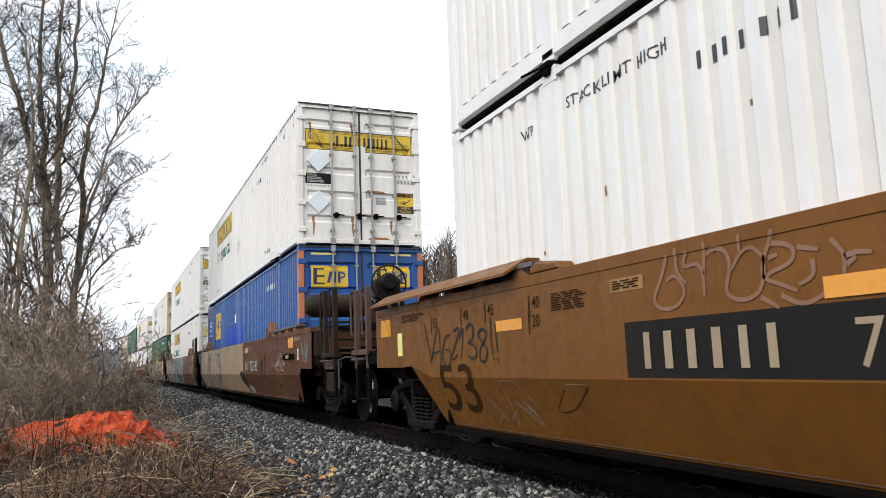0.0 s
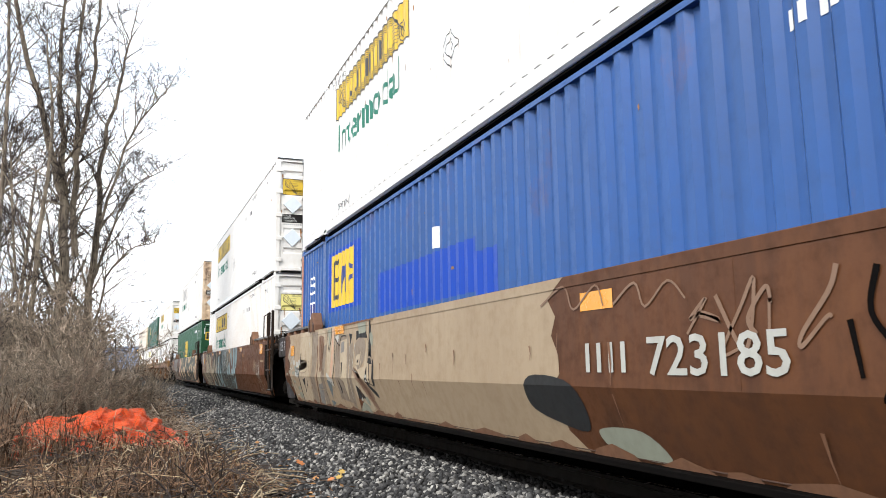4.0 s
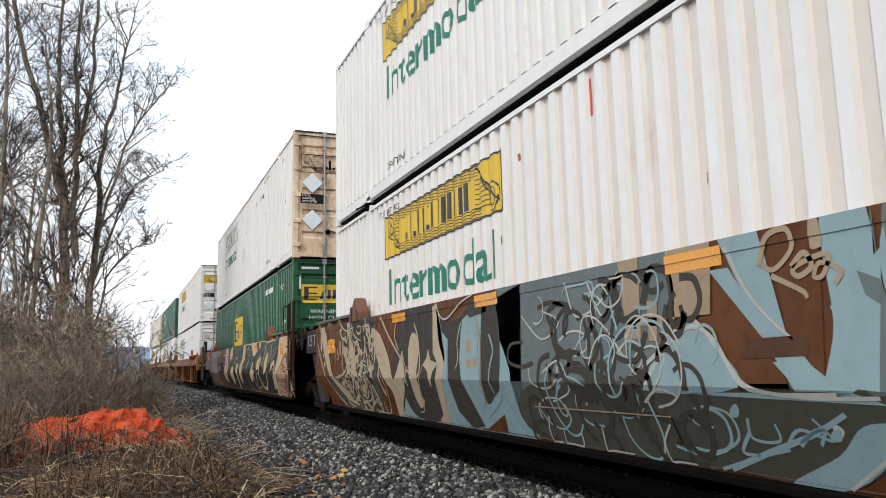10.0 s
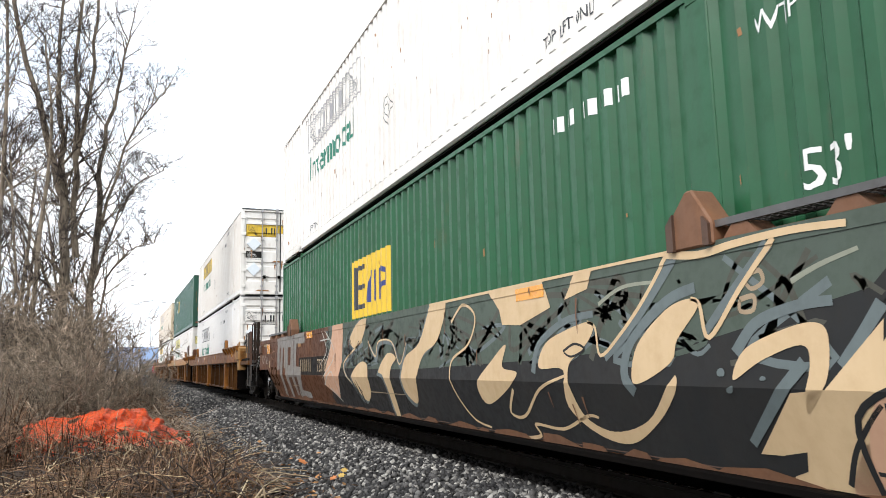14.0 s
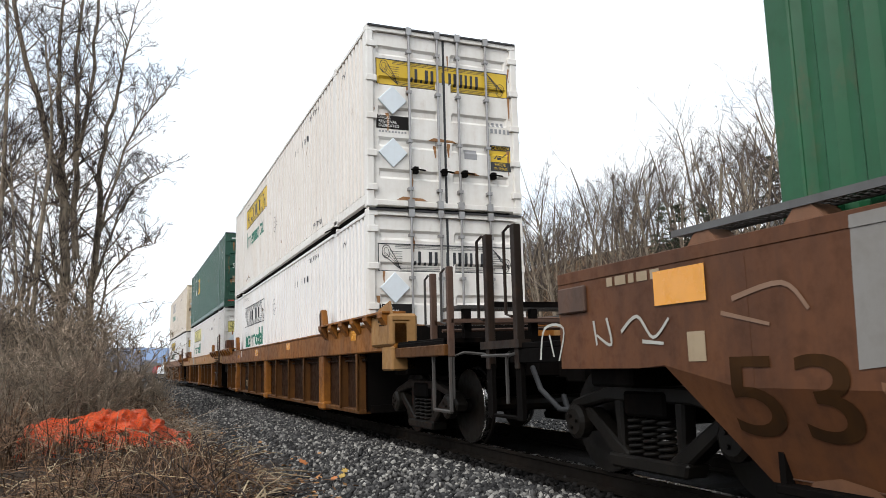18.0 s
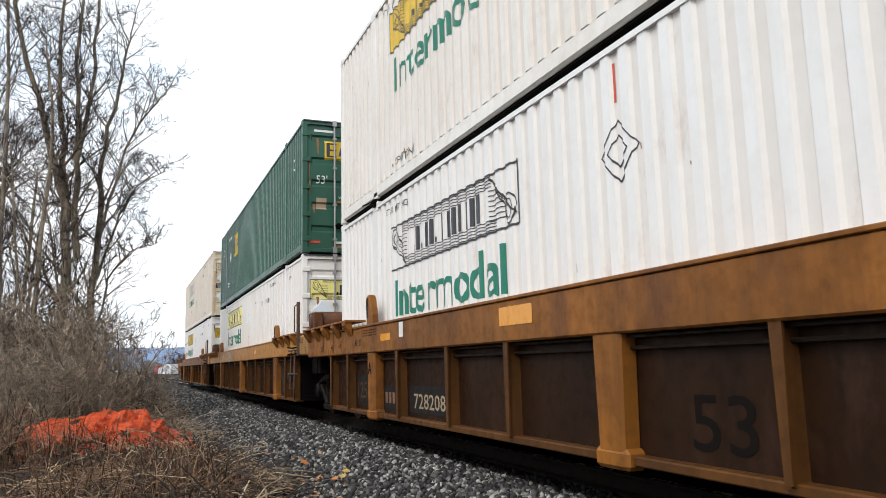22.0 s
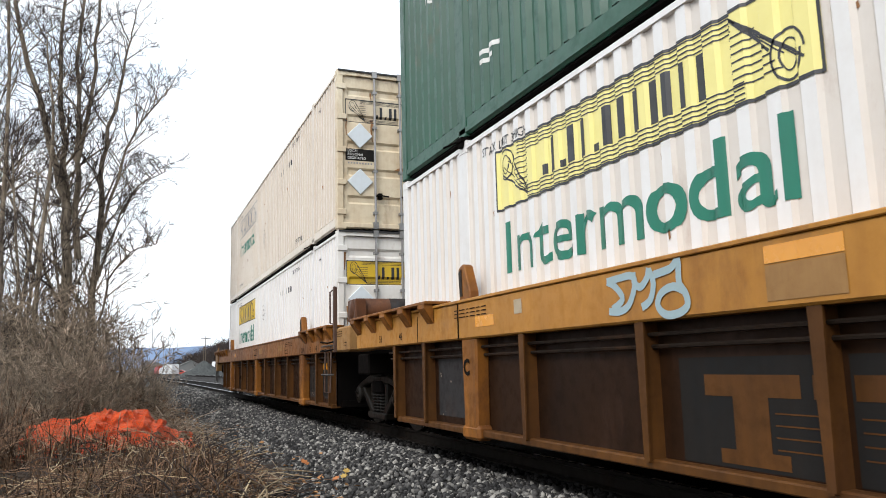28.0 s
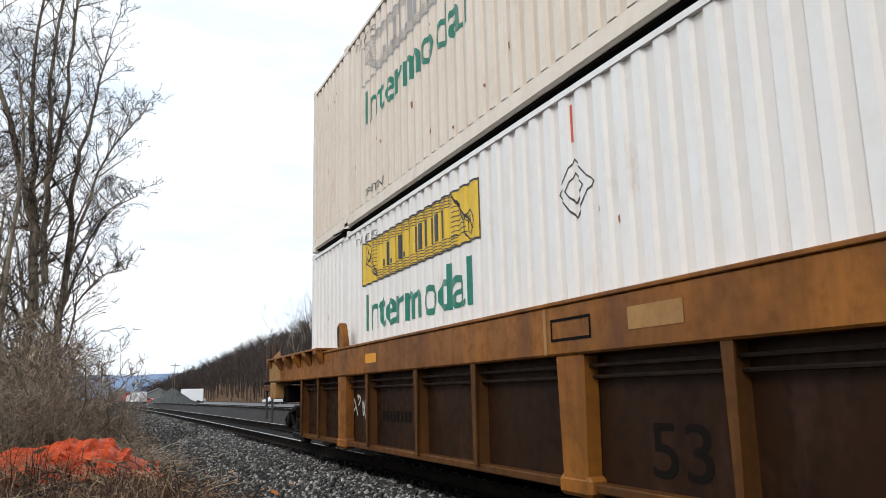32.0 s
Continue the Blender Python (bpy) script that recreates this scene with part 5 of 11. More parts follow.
        if kind == "coupler":
            coupler(car, tip, where)
            y0, y1 = sorted((y_in, y_out))
            part("end_deck", Shape().box(-1.33, 1.33, y0, y1, 1.14, 1.20), M_amber_shaded, car)
            for side in (-1, 1):
                a, b = sorted((side * 1.56, side * 1.20))
                yy = sorted((y_out, y_out - where * 0.82))
                part("end_box", Shape().box(a, b, yy[0], yy[1], 1.14, 1.54), M_tan_box, car, "faded tan corner box with stencilled notes", bevel=0.03)
                part("box_plate", Shape().slab([(yy[0] + 0.05, 1.54), (yy[1] - 0.25, 1.54), (yy[1] - 0.22, 1.62), (yy[0] + 0.12, 1.70)], "x", a + 0.03, a + 0.06) if side < 0 else Shape().box(b - 0.06, b - 0.03, yy[0] + 0.1, yy[1] - 0.3, 1.54, 1.64), M_tan_box, car, bevel=0.005)
                yy = sorted((y_out + where * 0.0, y_out - where * 0.42))
                part("jacking_pad", Shape().box(a + 0.02, b - 0.02, yy[0], yy[1], 0.84, 1.14), M_tan_box, car, bevel=0.02)
            y0, y1 = sorted((y_out, tip - where * 0.05))
            deck = Shape().box(-1.46, 1.46, y0, y1, 1.12, 1.18)
            deck.box(-1.47, -1.40, y0, y1, 1.0, 1.16).box(1.40, 1.47, y0, y1, 1.0, 1.16)
            part("end_platform", deck, M_soot, car, bevel=0.008)
            walkway(car, -1.3, 1.3, min(tip, tip - where * 0.5), max(tip, tip - where * 0.5), 1.52, M_grate)
            for x in (-1.2, -0.4, 0.4, 1.2):
                part("walkway_leg", Shape().box(x - 0.04, x + 0.04, min(tip, tip - where * 0.08), max(tip, tip - where * 0.08), 1.17, 1.48), M_soot, car)
            for x, y, top in ((-1.42, posts[0], 1.92), (-1.42, posts[1], 1.90), (1.42, posts[0], 1.92), (1.42, posts[1], 1.90)):
                part("end_post", Shape().box(x - 0.035, x + 0.035, y - 0.025, y + 0.025, 0.98, top), M_lug, car, bevel=0.006)
                part("grab_iron", Shape().tube([(x - 0.03, y + 0.04, 1.32), (x - 0.05, y + 0.12, 1.34), (x - 0.05, y + 0.12, top - 0.06), (x - 0.04, y + 0.04, top - 0.02)], 0.014, 6), M_grate, car)
            for y in posts:
                part("post_rail", Shape().box(-1.42, 1.42, y - 0.025, y + 0.025, 1.33, 1.37), M_lug, car)
            part("end_channel", Shape().box(-1.50, -1.40, min(y_out, posts[0]), max(y_out, posts[0]), 0.99, 1.11), M_amber_mid, car, "rusty amber end channel", bevel=0.01)
            for z in (1.50, 1.62):
                part("brake_pipe", Shape().tube([(-1.2, posts[1] - where * 0.3, z - 0.22), (0.2, posts[1] - where * 0.25, z - 0.2), (1.2, posts[1] - where * 0.3, z - 0.22)], 0.02, 6), M_lug, car)
            st = Shape()
            for y in posts:
                st.tube([(-1.43, y, 1.02), (-1.43, y, 0.42)], 0.022, 6)
            st.tube([(-1.43, posts[0], 0.42), (-1.43, posts[1], 0.42)], 0.02, 6)
            part("sill_step", st, M_grate, car)
        else:
            for side in (-1, 1):
                x = sorted((side * 1.50, side * 1.05))
                yy = sorted((y_out, -1.40 if where < 0 else y_out - 0.8))
                part("end_box", Shape().box(x[0], x[1], yy[0], yy[1], 1.13, 1.52), M_tan_box, car, "faded tan end box", bevel=0.03)
            box_print = Flat()
            for i in range(3):
                bars(box_print, 0.10, 0.30 - 0.035 * i, 0.013, [0.04, 0.06, 0.03, 0.05, 0.07], 0.02)
            box_print.line([(0.56, 0.20), (0.56, 0.06)], 0.014).rect(0.60, 0.72, 0.12, 0.135).rect(0.60, 0.70, 0.08, 0.095)
            part("small_print", box_print.lay("small_print", lambda u, v: Vector((-1.504, max(yy) - u, 1.14 + v))), M_ink_worn, car)
            y0, y1 = sorted((y_in, -1.55 if where < 0 else y_out))
            part("end_deck", Shape().box(-1.06, 1.06, y0, y1, 1.16, 1.22), M_soot, car)
            if where < 0:
                part("air_reservoir", Shape().lathe([(-0.72, 0.05), (-0.70, 0.16), (-0.62, 0.20), (0.42, 0.20), (0.50, 0.16), (0.52, 0.05)], (-0.62, -0.95, 1.77), "x", 40), M_tank, car, "rusty brown air reservoir", smooth=True)
                part("reservoir_label", Shape().lathe([(-0.10, 0.202), (0.22, 0.202)], (-0.62, -0.95, 1.77), "x", 40), M_worn, car, "worn dark label band", smooth=True)
                part("reservoir_plate", Shape().box(-1.06, 0.5, -1.20, -1.17, 1.20, 1.60), M_tank, car, "rust-brown plate before the reservoir", bevel=0.006)
                part("reservoir_clamp", Shape().box(-1.32, -1.14, -1.20, -0.74, 1.60, 1.95), M_tank, car, bevel=0.015)
                for x in (-1.20, -0.38):
                    part("reservoir_bracket", Shape().slab([(-1.17, 1.22), (-0.73, 1.22), (-0.76, 1.74), (-1.14, 1.74)], "x", x, x + 0.06), M_lug, car)
                part("control_valve", Shape().box(0.05, 0.45, -1.15, -0.80, 1.24, 1.80), M_soot, car, bevel=0.04)
                part("air_pipe", Shape().tube([(-1.3, -0.70, 1.30), (-1.28, -0.72, 1.52), (-1.1, -0.74, 1.56), (0.2, -0.78, 1.55)], 0.016, 6), M_lug, car)
                part("end_post", Shape().box(-1.55, -1.49, -0.73, -0.66, 1.13, 2.18), M_lug, car, bevel=0.008)
                part("grab_iron", Shape().tube([(-1.54, -0.66, 1.58), (-1.57, -0.57, 1.60), (-1.57, -0.57, 2.10), (-1.54, -0.66, 2.13)], 0.014, 6), M_lug, car)
                for k, z in enumerate((1.18, 1.30)):
                    part("brake_rod", Shape().tube([(-1.53, -0.72, z), (-1.62, -0.6, z - 0.02), (-1.62, -0.1, z - 0.02 + 0.03 * k), (-1.54, 0.05, z)], 0.013, 6), M_soot, car)
                st = Shape().tube([(-1.56, -0.60, 1.24), (-1.58, -0.60, 0.50), (-1.58, -0.20, 0.50), (-1.56, -0.20, 1.20)], 0.016, 6)
                part("sill_step", st, M_lug, car)
                for z in (0.78, 1.24):
                    part("rung", Shape().tube([(-1.53, -0.62, z), (-1.60, -0.6, z), (-1.60, -0.12, z), (-1.53, -0.10, z)], 0.016, 6), M_grate, car)
    return car


def chord_mark(car, name, flat, material, label="", lift=0.004):
    me = flat.lay(name, lambda u, v: Vector((-1.515 - lift, 17.0 - u, v)))
    return part(name, me, material, car, label)


def panel_mark(car, name, flat, material, label="", lift=0.004):
    me = flat.lay(name, lambda u, v: Vector((-1.36 - lift, 17.0 - u, v)))
    return part(name, me, material, car, label)


def coupler_posts(car, ys, top, mat, wheel=False):
    """Upright grab posts and a hanging step at a coupler end, near side and far side."""
    for s in (-1, 1):
        x = s * 1.42
        for y in ys:
            part("end_post", Shape().box(x - 0.035, x + 0.035, y - 0.04, y + 0.04, 0.85, top), mat, car, bevel=0.006)
            part("grab_iron", Shape().tube([(x - 0.04, y + 0.04, 1.30), (x - 0.05, y + 0.13, 1.32), (x - 0.05, y + 0.13, top - 0.05), (x - 0.04, y + 0.04, top - 0.01)], 0.015, 6), mat, car)
        st = Shape().box(x - 0.02, x + 0.02, ys[0] - 0.05, ys[0] + 0.05, 0.42, 0.90).box(x - 0.02, x + 0.02, ys[1] - 0.05, ys[1] + 0.05, 0.42, 0.90)
        st.tube([(x, ys[0], 0.44), (x, ys[1], 0.44)], 0.018, 6)
        part("sill_step", st, M_soot, car)
        part("step_rail", Shape().tube([(x - 0.05, ys[0], 0.98), (x - 0.09, ys[0], 0.97), (x - 0.09, ys[1], 0.97), (x - 0.05, ys[1], 0.98)], 0.014, 6), M_grate, car)
        a, b = sorted(ys)
        part("cross_tread", Shape().box(x - 0.06, x + 0.06, a - 0.1, b + 0.1, 1.03, 1.10), mat, car)
    for z in (1.10, 1.42):
        part("end_rail", Shape().box(-1.42, 1.42, ys[0] - 0.03, ys[0] + 0.03, z, z + 0.05), M_soot, car)
    if wheel:
        hand_brake(car)


def hand_brake(car):
    """Brake wheel and gear housing on their stand, with levers, hoses, an air tank and its pipes."""
    c = Vector((-0.335, -2.60, 2.23))
    rim = Shape()
    rim.tube([c + Vector((0.30 * math.cos(k * math.pi / 12), 0.05, 0.30 * math.sin(k * math.pi / 12))) for k in range(25)], 0.017, 6)
    for k in range(10):
        a = math.pi * k / 5
        rim.tube([c + Vector((0.06 * math.cos(a), -0.02, 0.06 * math.sin(a))), c + Vector((0.30 * math.cos(a), 0.05, 0.30 * math.sin(a)))], 0.011, 5)
    part("brake_wheel", rim, M_grimy, car, "black spoked hand brake wheel")
    part("gear_cover", Shape().lathe([(-0.10, 0.02), (-0.10, 0.12), (-0.06, 0.155), (0.02, 0.16)], c + Vector((-0.06, -0.10, 0)), "y", 22), M_truck, car, "worn round gear cover", bevel=0.008)
    part("gear_housing", Shape().slab([(-0.56, 1.98), (-0.30, 1.92), (-0.12, 2.05), (-0.10, 2.32), (-0.30, 2.40), (-0.55, 2.30)], "y", -2.50, -2.28), M_grimy, car, bevel=0.03)
    part("brake_stand", Shape().slab([(-0.62, 1.10), (0.0, 1.10), (-0.05, 1.62), (-0.12, 1.95), (-0.52, 1.95), (-0.58, 1.62)], "y", -2.36, -2.30), M_grimy, car, bevel=0.008)
    part("stand_flange", Shape().slab([(-2.62, 1.10), (-2.30, 1.10), (-2.30, 1.95), (-2.44, 1.95)], "x", -0.60, -0.57), M_grimy, car)
    part("stand_flange", Shape().slab([(-2.62, 1.10), (-2.30, 1.10), (-2.30, 1.95), (-2.44, 1.95)], "x", -0.06, -0.03), M_grimy, car)
    part("brake_chain", Shape().tube([(-0.33, -2.48, 1.95), (-0.30, -2.50, 1.70), (-0.26, -2.52, 1.35)], 0.035, 5), M_lug, car, "rusty brake chain")
    part("bell_crank", Shape().slab([(-0.45, 1.42), (-0.08, 1.45), (0.02, 1.30), (-0.10, 1.20), (-0.42, 1.22)], "y", -2.62, -2.50), M_grimy, car, bevel=0.02)
    part("brake_lever", Shape().slab([(-1.15, 1.42), (-0.40, 1.52), (-0.40, 1.58), (-1.15, 1.49)], "y", -2.42, -2.36), M_grimy, car, bevel=0.008)
    for k in range(3):
        part("air_hose", Shape().tube([(-0.44 + 0.05 * k, -2.60, 1.76 - 0.08 * k), (-0.30 + 0.05 * k, -2.66, 1.80 - 0.10 * k), (-0.12 + 0.06 * k, -2.7, 1.66 - 0.10 * k), (0.0 + 0.07 * k, -2.7, 1.50 - 0.10 * k)], 0.017, 6), M_gasket, car)
    tank = part("air_reservoir", Shape().lathe([(-0.62, 0.04), (-0.60, 0.13), (-0.53, 0.185), (-0.46, 0.20), (0.40, 0.20), (0.47, 0.185), (0.52, 0.05)], (-0.92, -1.58, 1.93), "x", 22), M_grimy, car, "dark rusty brake air reservoir")
    part("tank_strap", Shape().lathe([(-0.34, 0.2), (-0.34, 0.212), (-0.29, 0.212), (-0.29, 0.2)], (-0.92, -1.58, 1.93), "x", 22), M_grimy, tank)
    part("tank_strap", Shape().lathe([(0.22, 0.2), (0.22, 0.212), (0.27, 0.212), (0.27, 0.2)], (-0.92, -1.58, 1.93), "x", 22), M_grimy, tank)
    for x in (-1.25, -0.70):
        part("reservoir_bracket", Shape().slab([(-1.86, 1.46), (-1.34, 1.46), (-1.40, 1.80), (-1.80, 1.80)], "x", x, x + 0.05), M_grimy, car)
    part("control_valve", Shape().box(-0.40, -0.12, -1.75, -1.45, 1.62, 1.98).box(-0.36, -0.16, -1.83, -1.75, 1.70, 1.88), M_grimy, car, bevel=0.03)
    for z, y, r in ((1.62, -1.95, 0.018), (1.54, -2.05, 0.022), (1.30, -2.85, 0.018)):
        part("air_pipe", Shape().tube([(-1.35, y, z), (0.2, y, z + 0.02), (1.2, y - 0.1, z)], r, 6), M_truck, car)
    for y, z in ((-2.98, 1.14), (-2.80, 0.98)):
        part("cross_beam", Shape().box(-1.42, 1.42, y - 0.05, y + 0.05, z - 0.03, z + 0.03), M_grate, car, bevel=0.006)
    part("corner_gusset", Shape().slab([(-1.95, 1.06), (-1.75, 1.06), (-1.80, 1.50), (-1.92, 1.50)], "x", -1.45, -1.30), M_grimy, car, bevel=0.015)
    part("sill_box", Shape().box(-1.46, -1.30, -3.05, -2.58, 0.84, 0.97), M_lug, car, "rusty end sill box", bevel=0.012)
    part("step_plate", Shape().box(-1.44, -1.41, -3.05, -2.60, 0.50, 0.80), M_grimy, car, bevel=0.006)


# ---- spray-painted pieces on the car sides ----
def wiggle(rng, u, v, w, h, n):
    """A random letter-like stroke inside a cell, as a smooth line."""
    pts = [Vector((u + rng.uniform(0.0, 1.0) * w, v + rng.uniform(0.0, 1.0) * h)) for _ in range(n)]
    out = []
    for i in range(len(pts) - 1):
        a, b, c, d = pts[max(0, i - 1)], pts[i], pts[i + 1], pts[min(len(pts) - 1, i + 2)]
        for k in range(6):
            t = k / 6
            out.append(0.5 * (2 * b + (c - a) * t + (2 * a - 5 * b + 4 * c - d) * t * t + (3 * b - a - 3 * c + d) * t ** 3))
    out.append(pts[-1])
    return out


def soft_line(pts, closed=False):
    """A smooth line through a few (y, z) points, in the side's own (u, v)."""
    P = [Vector((17.0 - y, z)) for y, z in pts]
    n, out = len(P), []
    for i in range(n if closed else n - 1):
        if closed:
            a, b, c, d = P[i - 1], P[i], P[(i + 1) % n], P[(i + 2) % n]
        else:
            a, b, c, d = P[max(0, i - 1)], P[i], P[i + 1], P[min(n - 1, i + 2)]
        for k in range(5):
            t = k / 5
            out.append(0.5 * (2 * b + (c - a) * t + (2 * a - 5 * b + 4 * c - d) * t * t + (3 * b - a - 3 * c + d) * t ** 3))
    if not closed:
        out.append(P[-1])
    return out


SPRAYED = (-3, 20, 0.266, 1.552)


def to_rim(pts):
    """What reaches the side's upper edge runs on over the rim."""
    return [(y, 1.552 if 1.455 <= z <= 1.49 else z) for y, z in pts]


def flat_patch(car, material, level, *pts):
    car_mark(car, "mural_patch", Flat().poly([(17.0 - y, z) for y, z in to_rim(pts)]), material, "", 0.003 + 0.0013 * level, SPRAYED)


def round_patch(car, material, level, *pts):
    car_mark(car, "mural_patch", Flat().poly(soft_line(to_rim(pts), True)), material, "", 0.003 + 0.0013 * level, SPRAYED)


def stroke(car, material, level, *pts, width=0.02):
    car_mark(car, "mural_stroke", Flat().line(soft_line(pts), width, width * 0.7), material, "", 0.003 + 0.0013 * level, SPRAYED)


def ground_band(car, y_far, y_near, material, seed, ragged=0.16):
    """A sprayed background with ragged ends."""
    rng = random.Random(seed)
    u0, u1 = 17.0 - y_far, 17.0 - y_near
    edge = [(u0 + rng.uniform(-ragged, ragged), 0.268 + 1.284 * i / 9) for i in range(10)]
    far = [(u1 + rng.uniform(-ragged, ragged), 1.552 - 1.284 * i / 9) for i in range(10)]
    car_mark(car, "mural_ground", Flat().poly(edge + far), material, "spray-painted background", 0.003)


def scribbles(car, y0, y1, z0, z1, count, seed):
    """Thin grey-green loops behind the letters."""
    rng = random.Random(seed)
    for _ in range(count):
        y = rng.uniform(y0, y1)
        pts = [(y + rng.uniform(-0.5, 0.5), rng.uniform(z0, z1)) for _ in range(4)]
        stroke(car, rng.choice((G_olive, G_olive, G_moss, G_slate)), 1, *pts, width=rng.uniform(0.025, 0.07))


def rust_edge(car, y_far, y_near, seed):
    """Rust eating up from the lower edge of the side, in uneven runs."""
    rng, y = random.Random(seed), y_far
    while y > y_near:
        w, h = rng.uniform(0.25, 0.9), rng.uniform(0.03, 0.10)
        car_mark(car, "rust_patch", Flat().poly([(17 - y, 0.255), (17 - y + w, 0.255), (17 - y + w * 0.9, 0.262 + h * rng.random()), (17 - y + w * 0.5, 0.262 + h), (17 - y + w * 0.1, 0.262 + h * rng.random())]), M_rust, "", 0.0145)
        y -= w * rng.uniform(0.8, 1.5)
    for _ in range(26):
        y, z, h = rng.uniform(y_near, y_far), rng.uniform(0.5, 1.5), rng.uniform(0.05, 0.30)
        car_mark(car, "rust_run", Flat().line([(17 - y, z), (17 - y + rng.uniform(-0.02, 0.02), z - h * 0.5), (17 - y, max(0.26, z - h))], rng.uniform(0.012, 0.03), 0.004), M_rust, "", 0.015)


def specks(car, y0, y1, z0, z1, count, seed):
    """Spattered white paint."""
    rng = random.Random(seed)
    for _ in range(count):
        y, z, r = rng.uniform(y0, y1), rng.uniform(z0, z1), rng.uniform(0.006, 0.02)
        flat_patch(car, G_white, 4, (y + r, z), (y, z + r), (y - r * 0.8, z + r * 0.2), (y, z - r))


def curls(car, y0, y1, z0, z1, count, seed, inks=(G_pitch, G_pitch, G_sky, G_pitch, G_white)):
    """A dense tangle of dark and pale curls."""
    rng = random.Random(seed)
    for i in range(count):
        y, z, a, turn = rng.uniform(y0, y1), rng.uniform(z0, z1), rng.uniform(0, 6.28), rng.choice((-1, 1))
        r, pts = rng.uniform(0.10, 0.24), []
        for k in range(6):
            pts.append((y, min(1.45, max(0.28, z))))
            y, z = y + r * 0.8 * math.cos(a), z + r * math.sin(a)
            a += turn * rng.uniform(0.4, 1.2)
            r *= 0.88
        stroke(car, inks[i % 5], 5 + 0.1 * (i % 5), *pts, width=(0.06, 0.04, 0.022, 0.05, 0.016)[i % 5])


def stencil_bars(car, y, z, h, n, material):
    fl = Flat()
    for i in range(n):
        fl.rect(17.0 - y + i * h * 0.8, 17.0 - y + i * h * 0.8 + h * 0.45, z, z + h)
    car_mark(car, "number_mark", fl, material, "", 0.008)


def mural_blocks(car):
    """Chunky tan block letters with dark wedges, grey-green patches and rust runs."""
    ground_band(car, 16.35, 5.75, G_tan, 5)
    round_patch(car, G_bone, 1, (15.48, 1.02), (15.19, 1.05), (14.66, 1.02), (14.75, 0.90), (15.38, 0.87))
    round_patch(car, G_bone, 1, (11.39, 0.92), (11.04, 0.90), (10.90, 1.00), (10.73, 1.46), (10.83, 0.90), (10.95, 0.73), (11.11, 0.76))
    round_patch(car, G_mauve, 2, (11.50, 0.89), (11.32, 0.87), (11.02, 0.71), (10.82, 0.60), (10.74, 0.48), (10.87, 0.49), (11.16, 0.70))
    round_patch(car, G_black, 3, (10.94, 0.70), (10.85, 0.88), (10.73, 1.05), (10.67, 1.46), (10.61, 1.46), (10.58, 1.03), (10.50, 0.99), (10.52, 0.68), (10.72, 0.67))
    flat_patch(car, G_bone, 4, (10.80, 0.97), (10.71, 0.95), (10.73, 0.69), (10.81, 0.71))
    flat_patch(car, G_tan, 4, (10.69, 0.95), (10.56, 0.94), (10.59, 0.67), (10.71, 0.68))
    flat_patch(car, G_black, 5, (10.71, 0.96), (10.69, 0.95), (10.71, 0.70), (10.73, 0.71))
    round_patch(car, G_black, 3, (10.93, 0.71), (10.72, 0.64), (10.53, 0.56), (10.54, 0.50), (10.82, 0.62))
    round_patch(car, G_white, 4, (10.90, 0.78), (10.87, 0.81), (10.83, 0.78), (10.88, 0.75))
    round_patch(car, G_white, 4, (10.92, 0.72), (10.87, 0.74), (10.83, 0.71), (10.88, 0.70))
    stroke(car, G_ash, 4, (10.54, 0.94), (10.60, 1.02), (10.69, 1.04), (10.78, 1.00), width=0.03)
    stroke(car, G_black, 4, (15.16, 1.18), (15.24, 0.96), (15.37, 0.74), (15.49, 0.49), (15.58, 0.26), width=0.05)
    round_patch(car, G_white, 2, (15.65, 0.97), (15.58, 1.03), (15.50, 1.02), (15.41, 1.01), (15.38, 0.97), (15.45, 0.92), (15.58, 0.92))
    round_patch(car, G_white, 2, (15.44, 1.01), (15.39, 1.06), (15.31, 1.05), (15.23, 1.04), (15.20, 1.00), (15.26, 0.96), (15.38, 0.96))
    round_patch(car, G_white, 2, (15.96, 1.02), (15.90, 1.06), (15.83, 1.05), (15.74, 1.05), (15.71, 1.01), (15.77, 0.96), (15.90, 0.97))
    round_patch(car, G_sage, 2, (16.00, 0.81), (15.96, 0.84), (15.90, 0.84), (15.83, 0.84), (15.81, 0.81), (15.86, 0.77), (15.96, 0.78))
    round_patch(car, G_sage, 2, (16.37, 0.83), (16.32, 0.86), (16.26, 0.86), (16.19, 0.86), (16.16, 0.83), (16.21, 0.79), (16.32, 0.80))
    round_patch(car, G_sage, 2, (16.62, 0.78), (16.58, 0.81), (16.53, 0.81), (16.47, 0.81), (16.45, 0.79), (16.49, 0.76), (16.58, 0.76))
    round_patch(car, G_white, 2, (15.72, 0.80), (15.64, 0.88), (15.52, 0.87), (15.39, 0.86), (15.34, 0.80), (15.44, 0.73), (15.63, 0.73))
    round_patch(car, G_sage, 2, (16.00, 0.63), (15.97, 0.67), (15.92, 0.67), (15.86, 0.67), (15.84, 0.64), (15.88, 0.61), (15.96, 0.61))
    round_patch(car, G_sage, 2, (15.79, 0.51), (15.74, 0.55), (15.68, 0.56), (15.61, 0.56), (15.58, 0.53), (15.64, 0.48), (15.74, 0.48))
    round_patch(car, G_sage, 2, (15.85, 0.38), (15.78, 0.44), (15.69, 0.44), (15.59, 0.45), (15.55, 0.40), (15.62, 0.34), (15.78, 0.33))
    round_patch(car, G_sage, 2, (16.41, 0.56), (16.37, 0.58), (16.33, 0.58), (16.27, 0.58), (16.25, 0.56), (16.29, 0.54), (16.37, 0.53))
